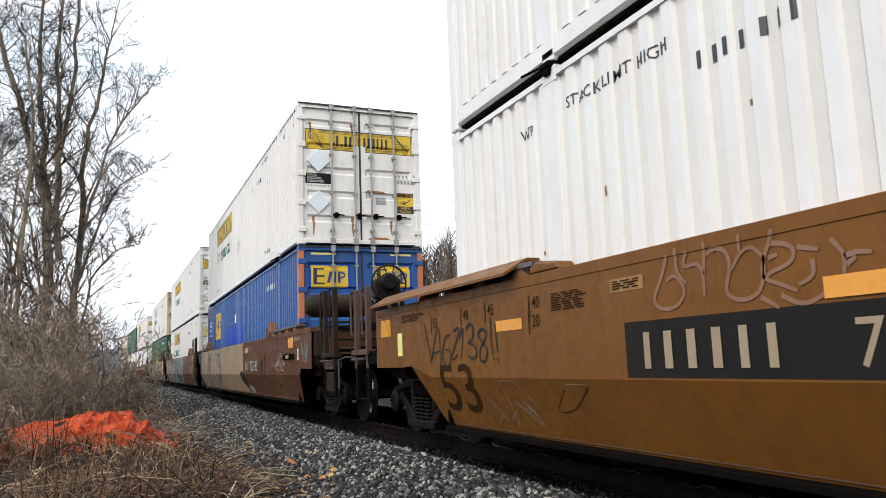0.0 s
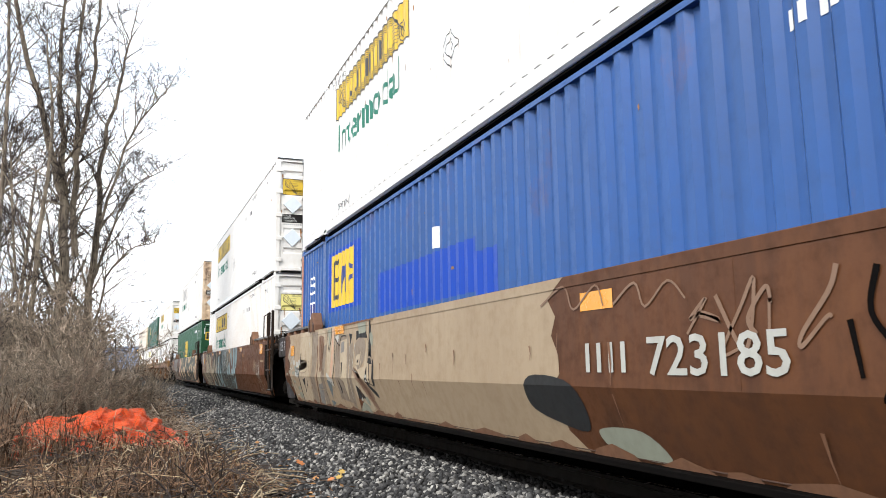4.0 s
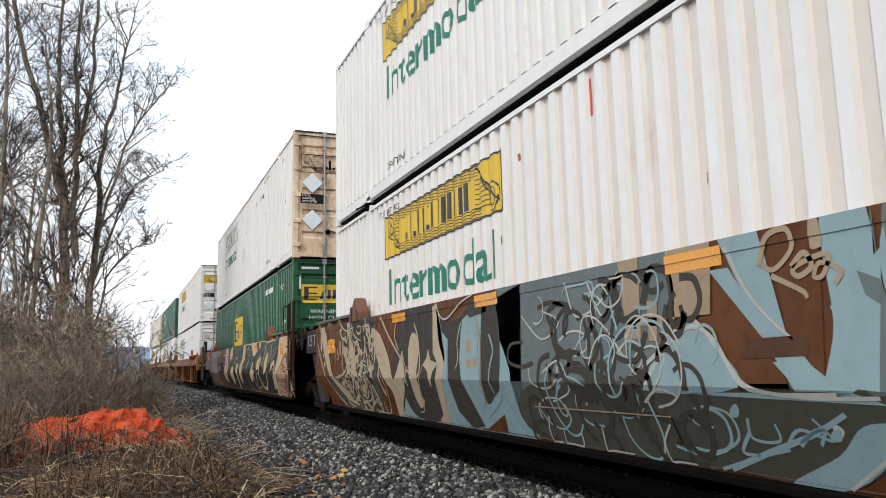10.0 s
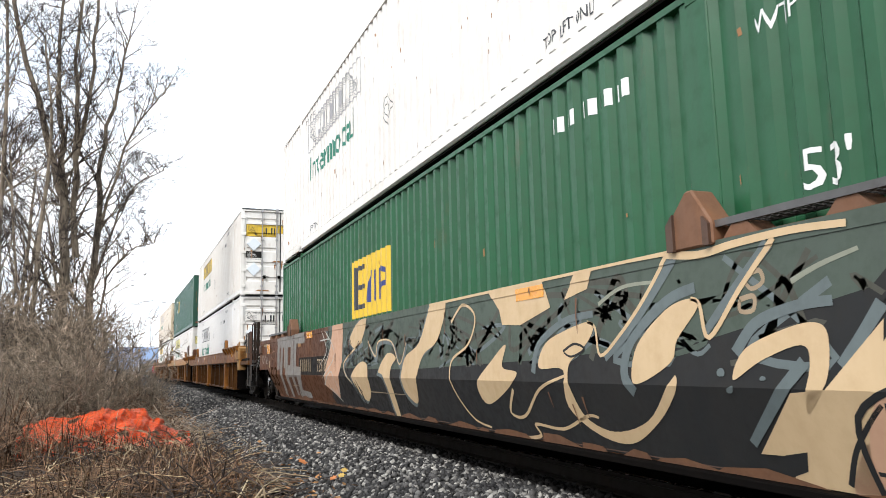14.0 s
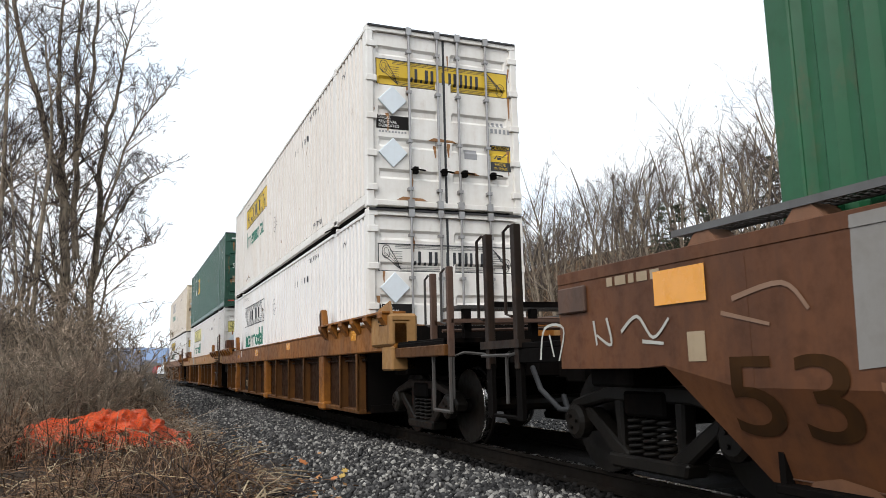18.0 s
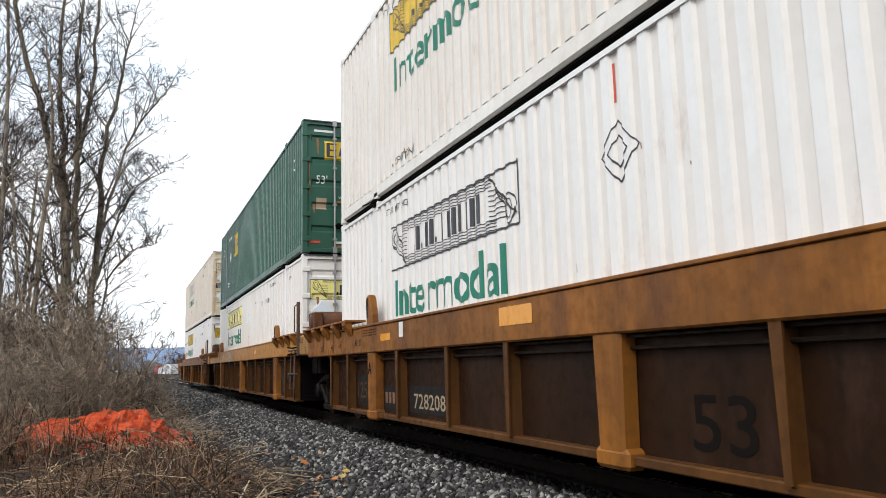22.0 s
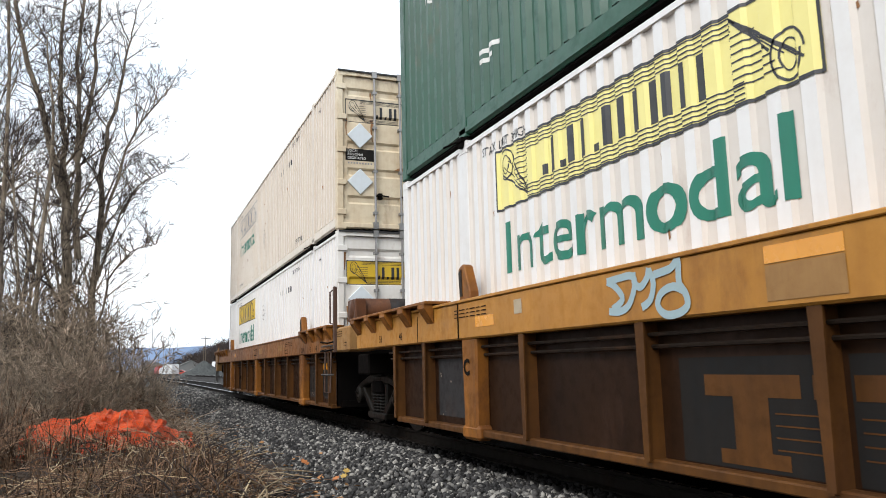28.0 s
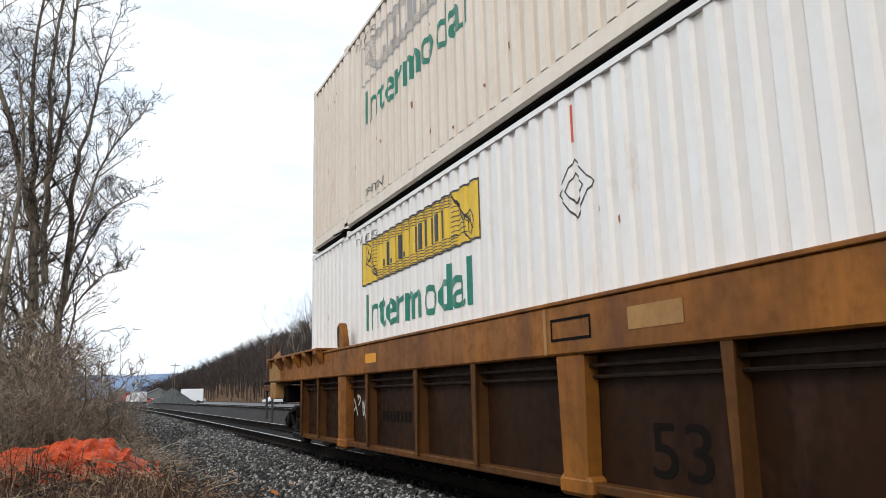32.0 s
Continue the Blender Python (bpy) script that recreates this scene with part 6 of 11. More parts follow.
    round_patch(car, G_sage, 2, (15.82, 0.91), (15.77, 0.95), (15.71, 0.95), (15.64, 0.94), (15.61, 0.91), (15.67, 0.87), (15.77, 0.87))
    stroke(car, G_white, 4, (16.37, 1.07), (16.27, 1.19), (16.24, 1.11), (16.33, 1.06), (16.15, 1.13), width=0.025)
    stroke(car, G_white, 4, (16.21, 0.94), (16.12, 1.06), (16.04, 0.98), (15.95, 1.10), (15.93, 0.98), width=0.025)
    stroke(car, G_white, 4, (16.26, 0.89), (16.13, 0.90), (16.01, 0.87), (15.89, 0.96), width=0.025)
    stroke(car, G_white, 4, (15.96, 1.05), (15.84, 1.14), (15.88, 1.05), width=0.025)
    stroke(car, G_slate, 5, (15.73, 0.76), (15.70, 0.91), (15.60, 0.91), (15.63, 0.84), (15.70, 0.84), width=0.03)
    stroke(car, G_slate, 5, (15.56, 0.77), (15.56, 0.89), (15.50, 0.90), width=0.03)
    stroke(car, G_slate, 5, (15.56, 0.83), (15.51, 0.84), width=0.03)
    stroke(car, G_slate, 5, (15.36, 0.89), (15.45, 0.88), (15.46, 0.78), (15.37, 0.79), (15.38, 0.83), width=0.03)
    stroke(car, G_white, 4, (16.15, 0.72), (16.04, 0.54), (16.02, 0.38), width=0.012)
    stroke(car, G_white, 4, (16.06, 0.75), (15.93, 0.53), (15.90, 0.39), width=0.012)
    stroke(car, G_white, 4, (16.28, 0.65), (16.09, 0.42), (15.98, 0.38), (15.85, 0.40), width=0.012)
    round_patch(car, G_black, 3, (6.21, 0.82), (5.57, 0.76), (5.51, 0.44), (5.92, 0.47), (6.29, 0.59))
    round_patch(car, G_sage, 2, (5.39, 0.45), (4.90, 0.47), (4.69, 0.29), (5.26, 0.31))
    stroke(car, M_soot, 4, (3.02, 1.32), (3.07, 1.12), (2.97, 0.93), (3.05, 0.72), width=0.035)
    stroke(car, M_soot, 4, (2.54, 1.23), (2.63, 0.99), (2.57, 0.75), width=0.035)
    stroke(car, M_soot, 4, (2.96, 1.06), (2.76, 0.93), width=0.035)
    stroke(car, M_soot, 4, (3.18, 1.09), (3.14, 0.83), width=0.035)
    stroke(car, M_rust, 3, (2.80, 1.30), (2.75, 1.02), (2.80, 0.74), width=0.1)
    stroke(car, G_mauve, 4, (5.97, 1.36), (5.62, 1.48), (5.49, 1.30), (5.20, 1.45), (5.11, 1.30), width=0.02)
    stroke(car, G_mauve, 4, (4.99, 1.30), (4.75, 1.42), (4.65, 1.26), (4.42, 1.40), (4.27, 1.28), width=0.02)
    stroke(car, M_rust, 4, (2.14, 1.26), (2.01, 1.17), (1.92, 1.25), width=0.02)
    stroke(car, M_rust, 4, (1.80, 1.17), (1.71, 1.23), (1.65, 1.16), width=0.02)
    stroke(car, M_rust, 4, (1.57, 1.17), (1.50, 1.22), (1.41, 1.18), width=0.02)
    stroke(car, G_white, 4, (1.41, 0.91), (0.92, 1.13), width=0.014)
    stroke(car, G_white, 4, (1.41, 0.91), (0.95, 0.81), width=0.014)
    stroke(car, G_white, 4, (1.30, 0.92), (0.97, 1.00), width=0.014)
    stroke(car, G_white, 4, (1.22, 0.94), (0.94, 0.93), width=0.014)
    stroke(car, G_white, 4, (0.92, 1.18), (0.93, 0.95), (0.94, 0.77), (0.80, 0.36), width=0.014)
    round_patch(car, G_ash, 3, (1.34, 0.93), (0.97, 1.06), (0.96, 0.96))
    flat_patch(car, M_rust, 3, (1.86, 0.99), (1.43, 0.99), (1.43, 0.91), (1.86, 0.90))
    stroke(car, G_white, 4, (0.77, 0.86), (0.77, 0.97), (0.69, 0.95), (0.66, 0.86), width=0.02)
    stroke(car, G_white, 4, (0.60, 1.03), (0.63, 0.86), (0.54, 0.85), width=0.02)
    stroke(car, G_white, 4, (0.56, 0.95), (0.46, 1.01), (0.48, 0.93), (0.38, 0.98), (0.38, 0.88), width=0.02)
    stroke(car, G_white, 4, (0.73, 0.84), (0.57, 0.83), (0.50, 0.84), width=0.02)
    stroke(car, G_white, 4, (0.83, 1.17), (0.71, 1.15), width=0.02)
    stroke(car, G_white, 4, (0.80, 1.12), (0.67, 1.11), width=0.02)
    specks(car, 0.6, 1.6, 0.3, 0.75, 26, 3)
    # Side ledges drawn as flat lines: pale top edge, dark end edge.
    stroke(car, M_decal_cream, 9, (2.96, 0.55), (2.43, 0.54), width=0.012)
    stroke(car, M_soot, 9, (2.43, 0.54), (2.32, 0.36), width=0.012)
    stroke(car, M_decal_cream, 9, (13.96, 0.54), (13.46, 0.54), width=0.012)
    stroke(car, M_soot, 9, (13.46, 0.54), (13.46, 0.42), width=0.012)
    round_patch(car, G_bone, 1, (15.11, 1.46), (14.19, 1.51), (14.37, 0.92), (14.89, 0.27), (15.61, 0.27), (15.41, 0.65))
    flat_patch(car, G_ash, 1, (14.19, 1.51), (13.72, 1.52), (13.80, 1.10), (14.33, 0.27), (14.73, 0.27), (14.23, 0.92))
    flat_patch(car, G_bone, 1.4, (13.72, 1.49), (13.22, 1.51), (13.17, 1.08), (13.50, 0.27), (14.15, 0.27), (13.81, 0.92))
    flat_patch(car, G_ash, 2, (13.30, 1.26), (13.10, 1.29), (13.50, 0.27), (13.80, 0.27))
    flat_patch(car, G_grey, 2, (13.87, 0.62), (13.55, 0.65), (13.86, 0.27), (14.18, 0.27))
    round_patch(car, G_mauve, 2, (13.68, 1.42), (13.29, 1.39), (13.36, 1.09), (13.53, 0.83), (13.67, 1.10))
    flat_patch(car, G_bone, 1, (13.09, 1.54), (12.54, 1.55), (12.53, 1.21), (12.79, 0.60), (13.13, 0.67), (13.11, 1.08))
    flat_patch(car, G_sage, 2, (13.03, 1.51), (12.77, 1.53), (12.94, 1.22))
    stroke(car, G_black, 3, (13.07, 1.52), (13.03, 1.32), (12.95, 1.15), width=0.028)
    stroke(car, G_black, 3, (12.75, 1.53), (12.83, 1.33), (12.95, 1.15), width=0.028)
    flat_patch(car, G_pink, 2, (12.70, 1.52), (12.60, 1.54), (12.67, 1.06), (12.79, 0.72), (12.96, 0.69), (12.81, 1.07))
    stroke(car, G_black, 4, (12.57, 1.44), (12.57, 1.14), (12.64, 0.87), (12.79, 0.62), width=0.03)
    flat_patch(car, G_ash, 1.5, (12.52, 1.40), (11.77, 1.39), (11.69, 1.16), (11.91, 0.37), (12.59, 0.42), (12.56, 0.72))
    flat_patch(car, G_bone, 2, (12.23, 1.30), (11.83, 1.33), (11.86, 0.74), (12.14, 0.39), (12.12, 0.70), (12.24, 0.73))
    flat_patch(car, G_grey, 3, (12.16, 1.28), (11.98, 1.30), (11.99, 1.14), (12.20, 1.12))
    flat_patch(car, G_black, 4, (12.19, 0.98), (12.11, 0.98), (12.15, 0.79), (12.19, 0.73))
    flat_patch(car, G_black, 4, (12.41, 0.73), (12.33, 0.58), (12.42, 0.49))
    flat_patch(car, G_white, 3, (12.56, 1.38), (12.34, 1.41), (12.28, 1.25))
    stroke(car, G_black, 4, (12.57, 1.37), (12.28, 1.24), (12.16, 1.37), (11.88, 1.37), width=0.022)
    flat_patch(car, G_black, 3, (11.71, 1.40), (11.53, 1.38), (11.64, 1.23))
    flat_patch(car, G_ash, 1.5, (11.69, 1.22), (11.50, 1.27), (11.52, 0.90), (11.84, 0.28), (12.00, 0.31), (11.71, 0.74))
    round_patch(car, G_ash, 2, (11.42, 1.20), (11.21, 1.30), (10.99, 1.31), (10.86, 1.21), (10.95, 1.00), (11.25, 0.87), (11.36, 1.02))
    flat_patch(car, G_bone, 3, (11.29, 1.08), (11.11, 1.09), (11.19, 0.93), (11.42, 0.95))
    flat_patch(car, G_black, 4, (11.28, 1.01), (11.20, 1.01), (11.22, 0.97), (11.29, 0.97))
    stroke(car, G_bone, 4, (11.08, 1.12), (11.07, 1.01), (11.14, 0.90), width=0.03)
    flat_patch(car, G_black, 3, (11.32, 1.42), (10.84, 1.40), (10.68, 1.18), (10.78, 1.30), (11.21, 1.32), (11.32, 1.28))
    flat_patch(car, G_sage, 4, (11.24, 1.48), (11.18, 1.37), (10.85, 1.38), (10.82, 1.48))
    flat_patch(car, G_black, 3, (10.67, 1.14), (10.61, 1.03), (10.73, 1.03))
    round_patch(car, G_mauve, 2, (11.54, 0.87), (11.26, 0.83), (11.01, 0.68), (10.83, 0.51), (10.70, 0.37), (10.73, 0.30), (11.00, 0.48), (11.23, 0.66))
    round_patch(car, G_bone, 1.5, (11.56, 0.78), (11.31, 0.67), (11.07, 0.49), (10.90, 0.34), (11.26, 0.30), (11.59, 0.44))
    flat_patch(car, G_black, 4, (11.48, 0.66), (11.34, 0.59), (11.11, 0.45), (11.28, 0.47), (11.58, 0.36))
    flat_patch(car, M_brown, 5, (11.56, 0.46), (11.37, 0.45), (11.36, 0.39), (11.63, 0.27))
    round_patch(car, G_sage, 6, (11.57, 0.31), (11.36, 0.41), (11.16, 0.37), (11.10, 0.27), (11.30, 0.27), (11.58, 0.27))
    round_patch(car, G_sage, 6, (11.20, 0.47), (11.07, 0.49), (11.05, 0.38), (11.17, 0.41))
    round_patch(car, G_white, 6, (11.42, 0.45), (11.34, 0.48), (11.33, 0.45), (11.41, 0.43))
    round_patch(car, G_sage, 4, (10.66, 1.35), (10.55, 1.36), (10.50, 1.28), (10.54, 1.18), (10.62, 1.24))
    flat_patch(car, G_white, 3, (13.15, 0.83), (12.80, 0.72), (12.81, 0.60), (13.05, 0.67))
    flat_patch(car, G_slate, 3, (13.18, 0.71), (12.86, 0.67), (13.16, 0.40))
    flat_patch(car, G_slate, 3, (13.35, 0.38), (13.04, 0.34), (13.30, 0.27))
    stroke(car, M_rust, 6, (13.77, 1.29), (13.74, 0.92), (14.01, 0.54), (14.25, 0.27), width=0.05)
    stroke(car, M_rust, 6, (13.54, 1.41), (13.50, 1.09), (13.63, 0.83), width=0.06)
    stroke(car, M_rust, 6, (13.31, 1.30), (13.42, 1.00), (13.40, 0.79), width=0.04)
    stroke(car, G_white, 4, (14.34, 1.52), (14.48, 1.13), (14.47, 0.62), (14.87, 0.27), width=0.014)
    stroke(car, G_white, 4, (12.62, 1.45), (12.70, 1.06), (12.81, 0.72), width=0.014)
    stroke(car, G_white, 4, (11.68, 1.21), (11.68, 0.90), (11.88, 0.41), width=0.012)
    stroke(car, G_white, 4, (11.38, 1.26), (11.46, 1.08), (11.52, 0.90), (11.30, 0.83), width=0.014)
    stroke(car, G_ash, 4, (15.19, 0.99), (14.68, 1.01), (14.69, 0.85), (15.20, 0.82), (15.19, 0.99), width=0.02)
    flat_patch(car, G_black, 4, (15.10, 0.69), (14.85, 0.72), (15.11, 0.52))
    stroke(car, G_black, 4, (15.16, 0.46), (14.84, 0.59), (14.66, 0.67), width=0.02)
    stroke(car, M_rust, 6, (12.10, 1.55), (11.34, 1.55), (10.89, 1.55), (10.47, 1.55), width=0.06)
    flat_patch(car, G_white, 7, (11.61, 1.55), (11.22, 1.55), (11.20, 1.55), (11.56, 1.55))
    flat_patch(car, G_white, 7, (10.76, 1.55), (10.47, 1.55), (10.47, 1.55), (10.73, 1.55))


def mural_blue(car):
    """Dark letters on cream and pale blue, with cream curls at one end and pale arrows at the other."""
    round_patch(car, G_olive, 0, (16.42, 1.46), (16.12, 0.97), (15.48, 0.39), (15.02, 0.24), (14.38, 0.24), (13.36, 0.30), (13.26, 1.46), (14.57, 1.46), (14.73, 0.90), (15.36, 0.73), (15.80, 0.99), (16.03, 1.46))
    round_patch(car, G_bone, 2, (16.39, 1.46), (16.10, 1.46), (15.71, 0.93), (15.49, 0.73), (14.98, 0.54), (14.62, 0.39), (14.54, 0.32), (15.00, 0.38), (15.38, 0.54), (15.87, 0.83), (16.11, 1.08))
    stroke(car, G_bone, 2, (16.61, 1.28), (16.35, 1.03), (15.93, 0.64), (15.48, 0.36), (15.14, 0.24), width=0.025)
    flat_patch(car, G_bone, 2, (14.69, 0.79), (14.63, 0.96), (14.57, 1.06), (14.50, 0.79))
    round_patch(car, G_bone, 2, (14.51, 1.46), (14.21, 0.99), (14.07, 1.04), (14.05, 0.93), (14.19, 0.91), (14.43, 0.73), (14.47, 0.79), (14.31, 0.92), (14.55, 1.11))
    stroke(car, G_bone, 3, (14.18, 0.76), (14.14, 0.83), (14.03, 0.91), (13.84, 0.92), (13.69, 0.90), (13.67, 0.83), (13.78, 0.80), (13.92, 0.81), width=0.03)
    stroke(car, G_bone, 3, (13.88, 0.62), (13.95, 0.58), (14.05, 0.59), (14.10, 0.50), (14.01, 0.45), (13.86, 0.50), (13.79, 0.59), (13.82, 0.67), (13.93, 0.72), (14.06, 0.67), (14.09, 0.57), width=0.03)
    stroke(car, G_bone, 3, (14.15, 0.79), (14.34, 0.75), (14.47, 0.65), (14.45, 0.53), (14.35, 0.47), (14.26, 0.49), width=0.03)
    stroke(car, G_bone, 3, (14.70, 0.62), (14.80, 0.59), (14.77, 0.52), (14.64, 0.52), (14.58, 0.60), (14.66, 0.68), (14.83, 0.67), (14.87, 0.59), width=0.03)
    stroke(car, G_bone, 3, (15.40, 0.73), (15.03, 0.76), (14.81, 0.81), (14.68, 0.94), (14.65, 1.07), (14.78, 1.14), (14.92, 1.17), width=0.03)
    stroke(car, G_bone, 3, (13.71, 0.36), (13.66, 0.51), (13.60, 0.67), (13.66, 0.72), (13.78, 0.69), width=0.03)
    stroke(car, G_bone, 3, (13.77, 0.39), (13.72, 0.49), (13.79, 0.56), width=0.03)
    stroke(car, G_bone, 3, (13.95, 0.98), (13.81, 0.96), (13.77, 1.01), (13.84, 1.08), (13.88, 1.12), width=0.03)
    stroke(car, G_bone, 3, (13.59, 0.80), (13.55, 0.87), (13.59, 0.98), (13.70, 1.11), width=0.03)
    stroke(car, G_bone, 3, (13.49, 0.98), (13.39, 0.90), (13.29, 0.86), width=0.03)
    stroke(car, G_bone, 3, (13.45, 1.08), (13.28, 0.94), width=0.03)
    stroke(car, G_bone, 3, (15.00, 0.34), (14.90, 0.31), (14.75, 0.30), width=0.03)
    stroke(car, G_bone, 3, (15.18, 0.50), (14.88, 0.50), (14.72, 0.36), width=0.03)
    stroke(car, G_bone, 3, (13.54, 0.43), (13.48, 0.45), (13.43, 0.41), (13.51, 0.37), (13.37, 0.40), width=0.03)
    stroke(car, G_bone, 3, (14.80, 0.72), (14.69, 0.79), (14.53, 0.78), (14.55, 0.73), (14.67, 0.75), width=0.02)
    stroke(car, G_bone, 3, (14.48, 0.83), (14.36, 0.83), width=0.02)
    stroke(car, G_bone, 3, (16.39, 1.22), (16.31, 1.15), width=0.02)
    round_patch(car, G_bone, 3, (14.35, 0.63), (14.29, 0.70), (14.20, 0.69), (14.17, 0.63), (14.24, 0.57), (14.32, 0.59))
    round_patch(car, G_bone, 3, (14.12, 0.72), (14.09, 0.76), (14.05, 0.75), (14.04, 0.71), (14.07, 0.68), (14.10, 0.69))
    round_patch(car, G_bone, 3, (15.06, 0.64), (15.03, 0.68), (14.98, 0.68), (14.96, 0.64), (15.00, 0.60), (15.04, 0.61))
    round_patch(car, G_bone, 3, (14.29, 0.30), (14.26, 0.34), (14.20, 0.34), (14.18, 0.31), (14.22, 0.27), (14.27, 0.28))
    round_patch(car, G_bone, 3, (14.96, 0.68), (14.94, 0.72), (14.91, 0.71), (14.90, 0.68), (14.93, 0.65), (14.95, 0.66))
    round_patch(car, G_bone, 3, (14.01, 0.57), (13.99, 0.61), (13.94, 0.60), (13.93, 0.57), (13.96, 0.54), (14.00, 0.55))
    round_patch(car, G_bone, 3, (16.17, 0.94), (16.14, 0.97), (16.09, 0.97), (16.08, 0.93), (16.11, 0.90), (16.15, 0.91))
    round_patch(car, G_bone, 3, (16.22, 1.08), (16.19, 1.11), (16.15, 1.10), (16.14, 1.08), (16.17, 1.05), (16.20, 1.06))
    round_patch(car, G_bone, 3, (16.40, 1.22), (16.37, 1.46), (16.30, 1.46), (16.28, 1.21), (16.33, 1.17), (16.38, 1.19))
    stencil_bars(car, 15.12, 1.08, 0.2, 2, G_tan)
    flat_patch(car, G_sky, 1, (12.68, 0.24), (11.36, 1.16), (9.09, 1.46), (9.17, 0.24))
    round_patch(car, G_slate, 1, (9.54, 1.46), (7.20, 1.46), (7.37, 0.83), (7.04, 0.28), (9.16, 0.30), (9.34, 0.83))
    round_patch(car, G_olive, 2, (9.03, 0.72), (6.77, 0.77), (5.45, 0.76), (5.76, 0.56), (6.21, 0.28), (7.04, 0.28), (9.16, 0.30))
    stroke(car, G_pitch, 4, (7.59, 0.84), (7.45, 0.80), (7.44, 0.70), (7.53, 0.62), (7.68, 0.64), width=0.05)
    stroke(car, G_white, 4, (8.98, 0.42), (8.99, 0.54), (8.83, 0.62), (8.62, 0.62), (8.56, 0.52), width=0.018)
    stroke(car, G_pitch, 4, (7.52, 0.97), (7.45, 0.89), (7.48, 0.79), (7.62, 0.74), (7.75, 0.80), width=0.035)
    stroke(car, G_sky, 4, (7.60, 0.69), (7.64, 0.59), (7.78, 0.53), (7.93, 0.57), (7.91, 0.67), width=0.02)
    stroke(car, G_pitch, 4, (8.58, 1.16), (8.66, 1.27), (8.51, 1.34), (8.32, 1.30), (8.21, 1.20), width=0.05)
    stroke(car, G_white, 4, (7.61, 0.86), (7.54, 0.95), (7.40, 0.99), (7.28, 0.94), (7.31, 0.84), width=0.018)
    stroke(car, G_pitch, 4, (8.92, 0.90), (9.14, 0.87), (9.35, 0.92), (9.31, 1.05), (9.08, 1.07), width=0.035)
    stroke(car, G_sky, 4, (8.56, 0.59), (8.55, 0.47), (8.71, 0.39), (8.89, 0.43), (8.98, 0.54), width=0.02)
    stroke(car, G_pitch, 4, (8.54, 1.02), (8.39, 0.94), (8.40, 0.83), (8.59, 0.80), (8.71, 0.89), width=0.05)
    stroke(car, G_white, 4, (8.50, 1.06), (8.34, 1.12), (8.16, 1.10), (8.13, 0.99), (8.29, 0.94), width=0.018)
    stroke(car, G_pitch, 4, (8.81, 1.33), (8.61, 1.36), (8.42, 1.31), (8.37, 1.20), (8.42, 1.09), width=0.035)
    stroke(car, G_sky, 4, (7.98, 0.82), (7.92, 0.92), (7.76, 0.95), (7.62, 0.90), (7.61, 0.80), width=0.02)
    stroke(car, G_pitch, 4, (8.64, 0.70), (8.66, 0.81), (8.58, 0.92), (8.40, 0.97), (8.21, 0.96), width=0.05)
    stroke(car, G_white, 4, (8.54, 0.87), (8.58, 0.76), (8.76, 0.70), (8.96, 0.74), (9.00, 0.86), width=0.018)
    stroke(car, G_pitch, 4, (7.61, 0.76), (7.56, 0.67), (7.67, 0.59), (7.83, 0.57), (7.92, 0.65), width=0.035)
    stroke(car, G_sky, 4, (8.29, 0.98), (8.18, 1.07), (8.01, 1.09), (7.86, 1.04), (7.82, 0.94), width=0.02)
    stroke(car, G_pitch, 4, (7.67, 0.54), (7.51, 0.56), (7.38, 0.53), (7.32, 0.45), (7.39, 0.36), width=0.05)
    stroke(car, G_white, 4, (7.65, 0.98), (7.65, 1.08), (7.55, 1.16), (7.40, 1.13), (7.35, 1.04), width=0.018)
    stroke(car, G_pitch, 4, (8.28, 0.71), (8.45, 0.76), (8.41, 0.87), (8.23, 0.89), (8.13, 0.80), width=0.035)
    stroke(car, G_sky, 4, (8.60, 0.70), (8.47, 0.79), (8.29, 0.77), (8.16, 0.69), (8.26, 0.59), width=0.02)
    stroke(car, G_pitch, 4, (8.85, 0.32), (9.01, 0.24), (9.22, 0.27), (9.18, 0.39), (8.97, 0.44), width=0.05)
    stroke(car, G_white, 4, (7.75, 0.96), (7.63, 1.03), (7.49, 0.98), (7.51, 0.88), (7.63, 0.81), width=0.018)
    stroke(car, G_pitch, 4, (7.81, 1.29), (7.67, 1.22), (7.64, 1.12), (7.76, 1.05), (7.92, 1.09), width=0.035)
    stroke(car, G_sky, 4, (8.12, 0.45), (8.30, 0.46), (8.39, 0.55), (8.35, 0.66), (8.19, 0.72), width=0.02)
    stroke(car, G_pitch, 4, (7.91, 0.47), (7.84, 0.57), (7.67, 0.57), (7.61, 0.48), (7.64, 0.38), width=0.05)
    stroke(car, G_white, 4, (8.07, 1.35), (7.93, 1.42), (7.76, 1.39), (7.74, 1.28), (7.81, 1.19), width=0.018)
    round_patch(car, G_sky, 3, (7.52, 0.72), (7.26, 0.98), (7.03, 1.13), (6.86, 1.00), (6.69, 0.75))
    stroke(car, G_white, 4, (7.52, 0.72), (7.26, 0.98), (7.03, 1.14), (6.81, 0.95), (6.61, 0.74), (6.08, 0.73), width=0.025)
    flat_patch(car, G_sky, 3, (6.75, 1.46), (6.46, 1.46), (6.33, 1.02), (6.09, 0.74), (6.31, 0.74), (6.48, 1.00))
    round_patch(car, G_sky, 3, (6.07, 1.46), (5.82, 1.46), (5.84, 0.93), (5.99, 0.74), (6.13, 0.76), (6.05, 1.06))
    round_patch(car, G_sky, 3, (5.70, 1.46), (5.20, 1.46), (5.22, 0.99), (5.50, 0.92), (5.44, 0.75), (5.66, 0.80), (5.58, 0.93), (5.35, 1.01), (5.75, 1.12))
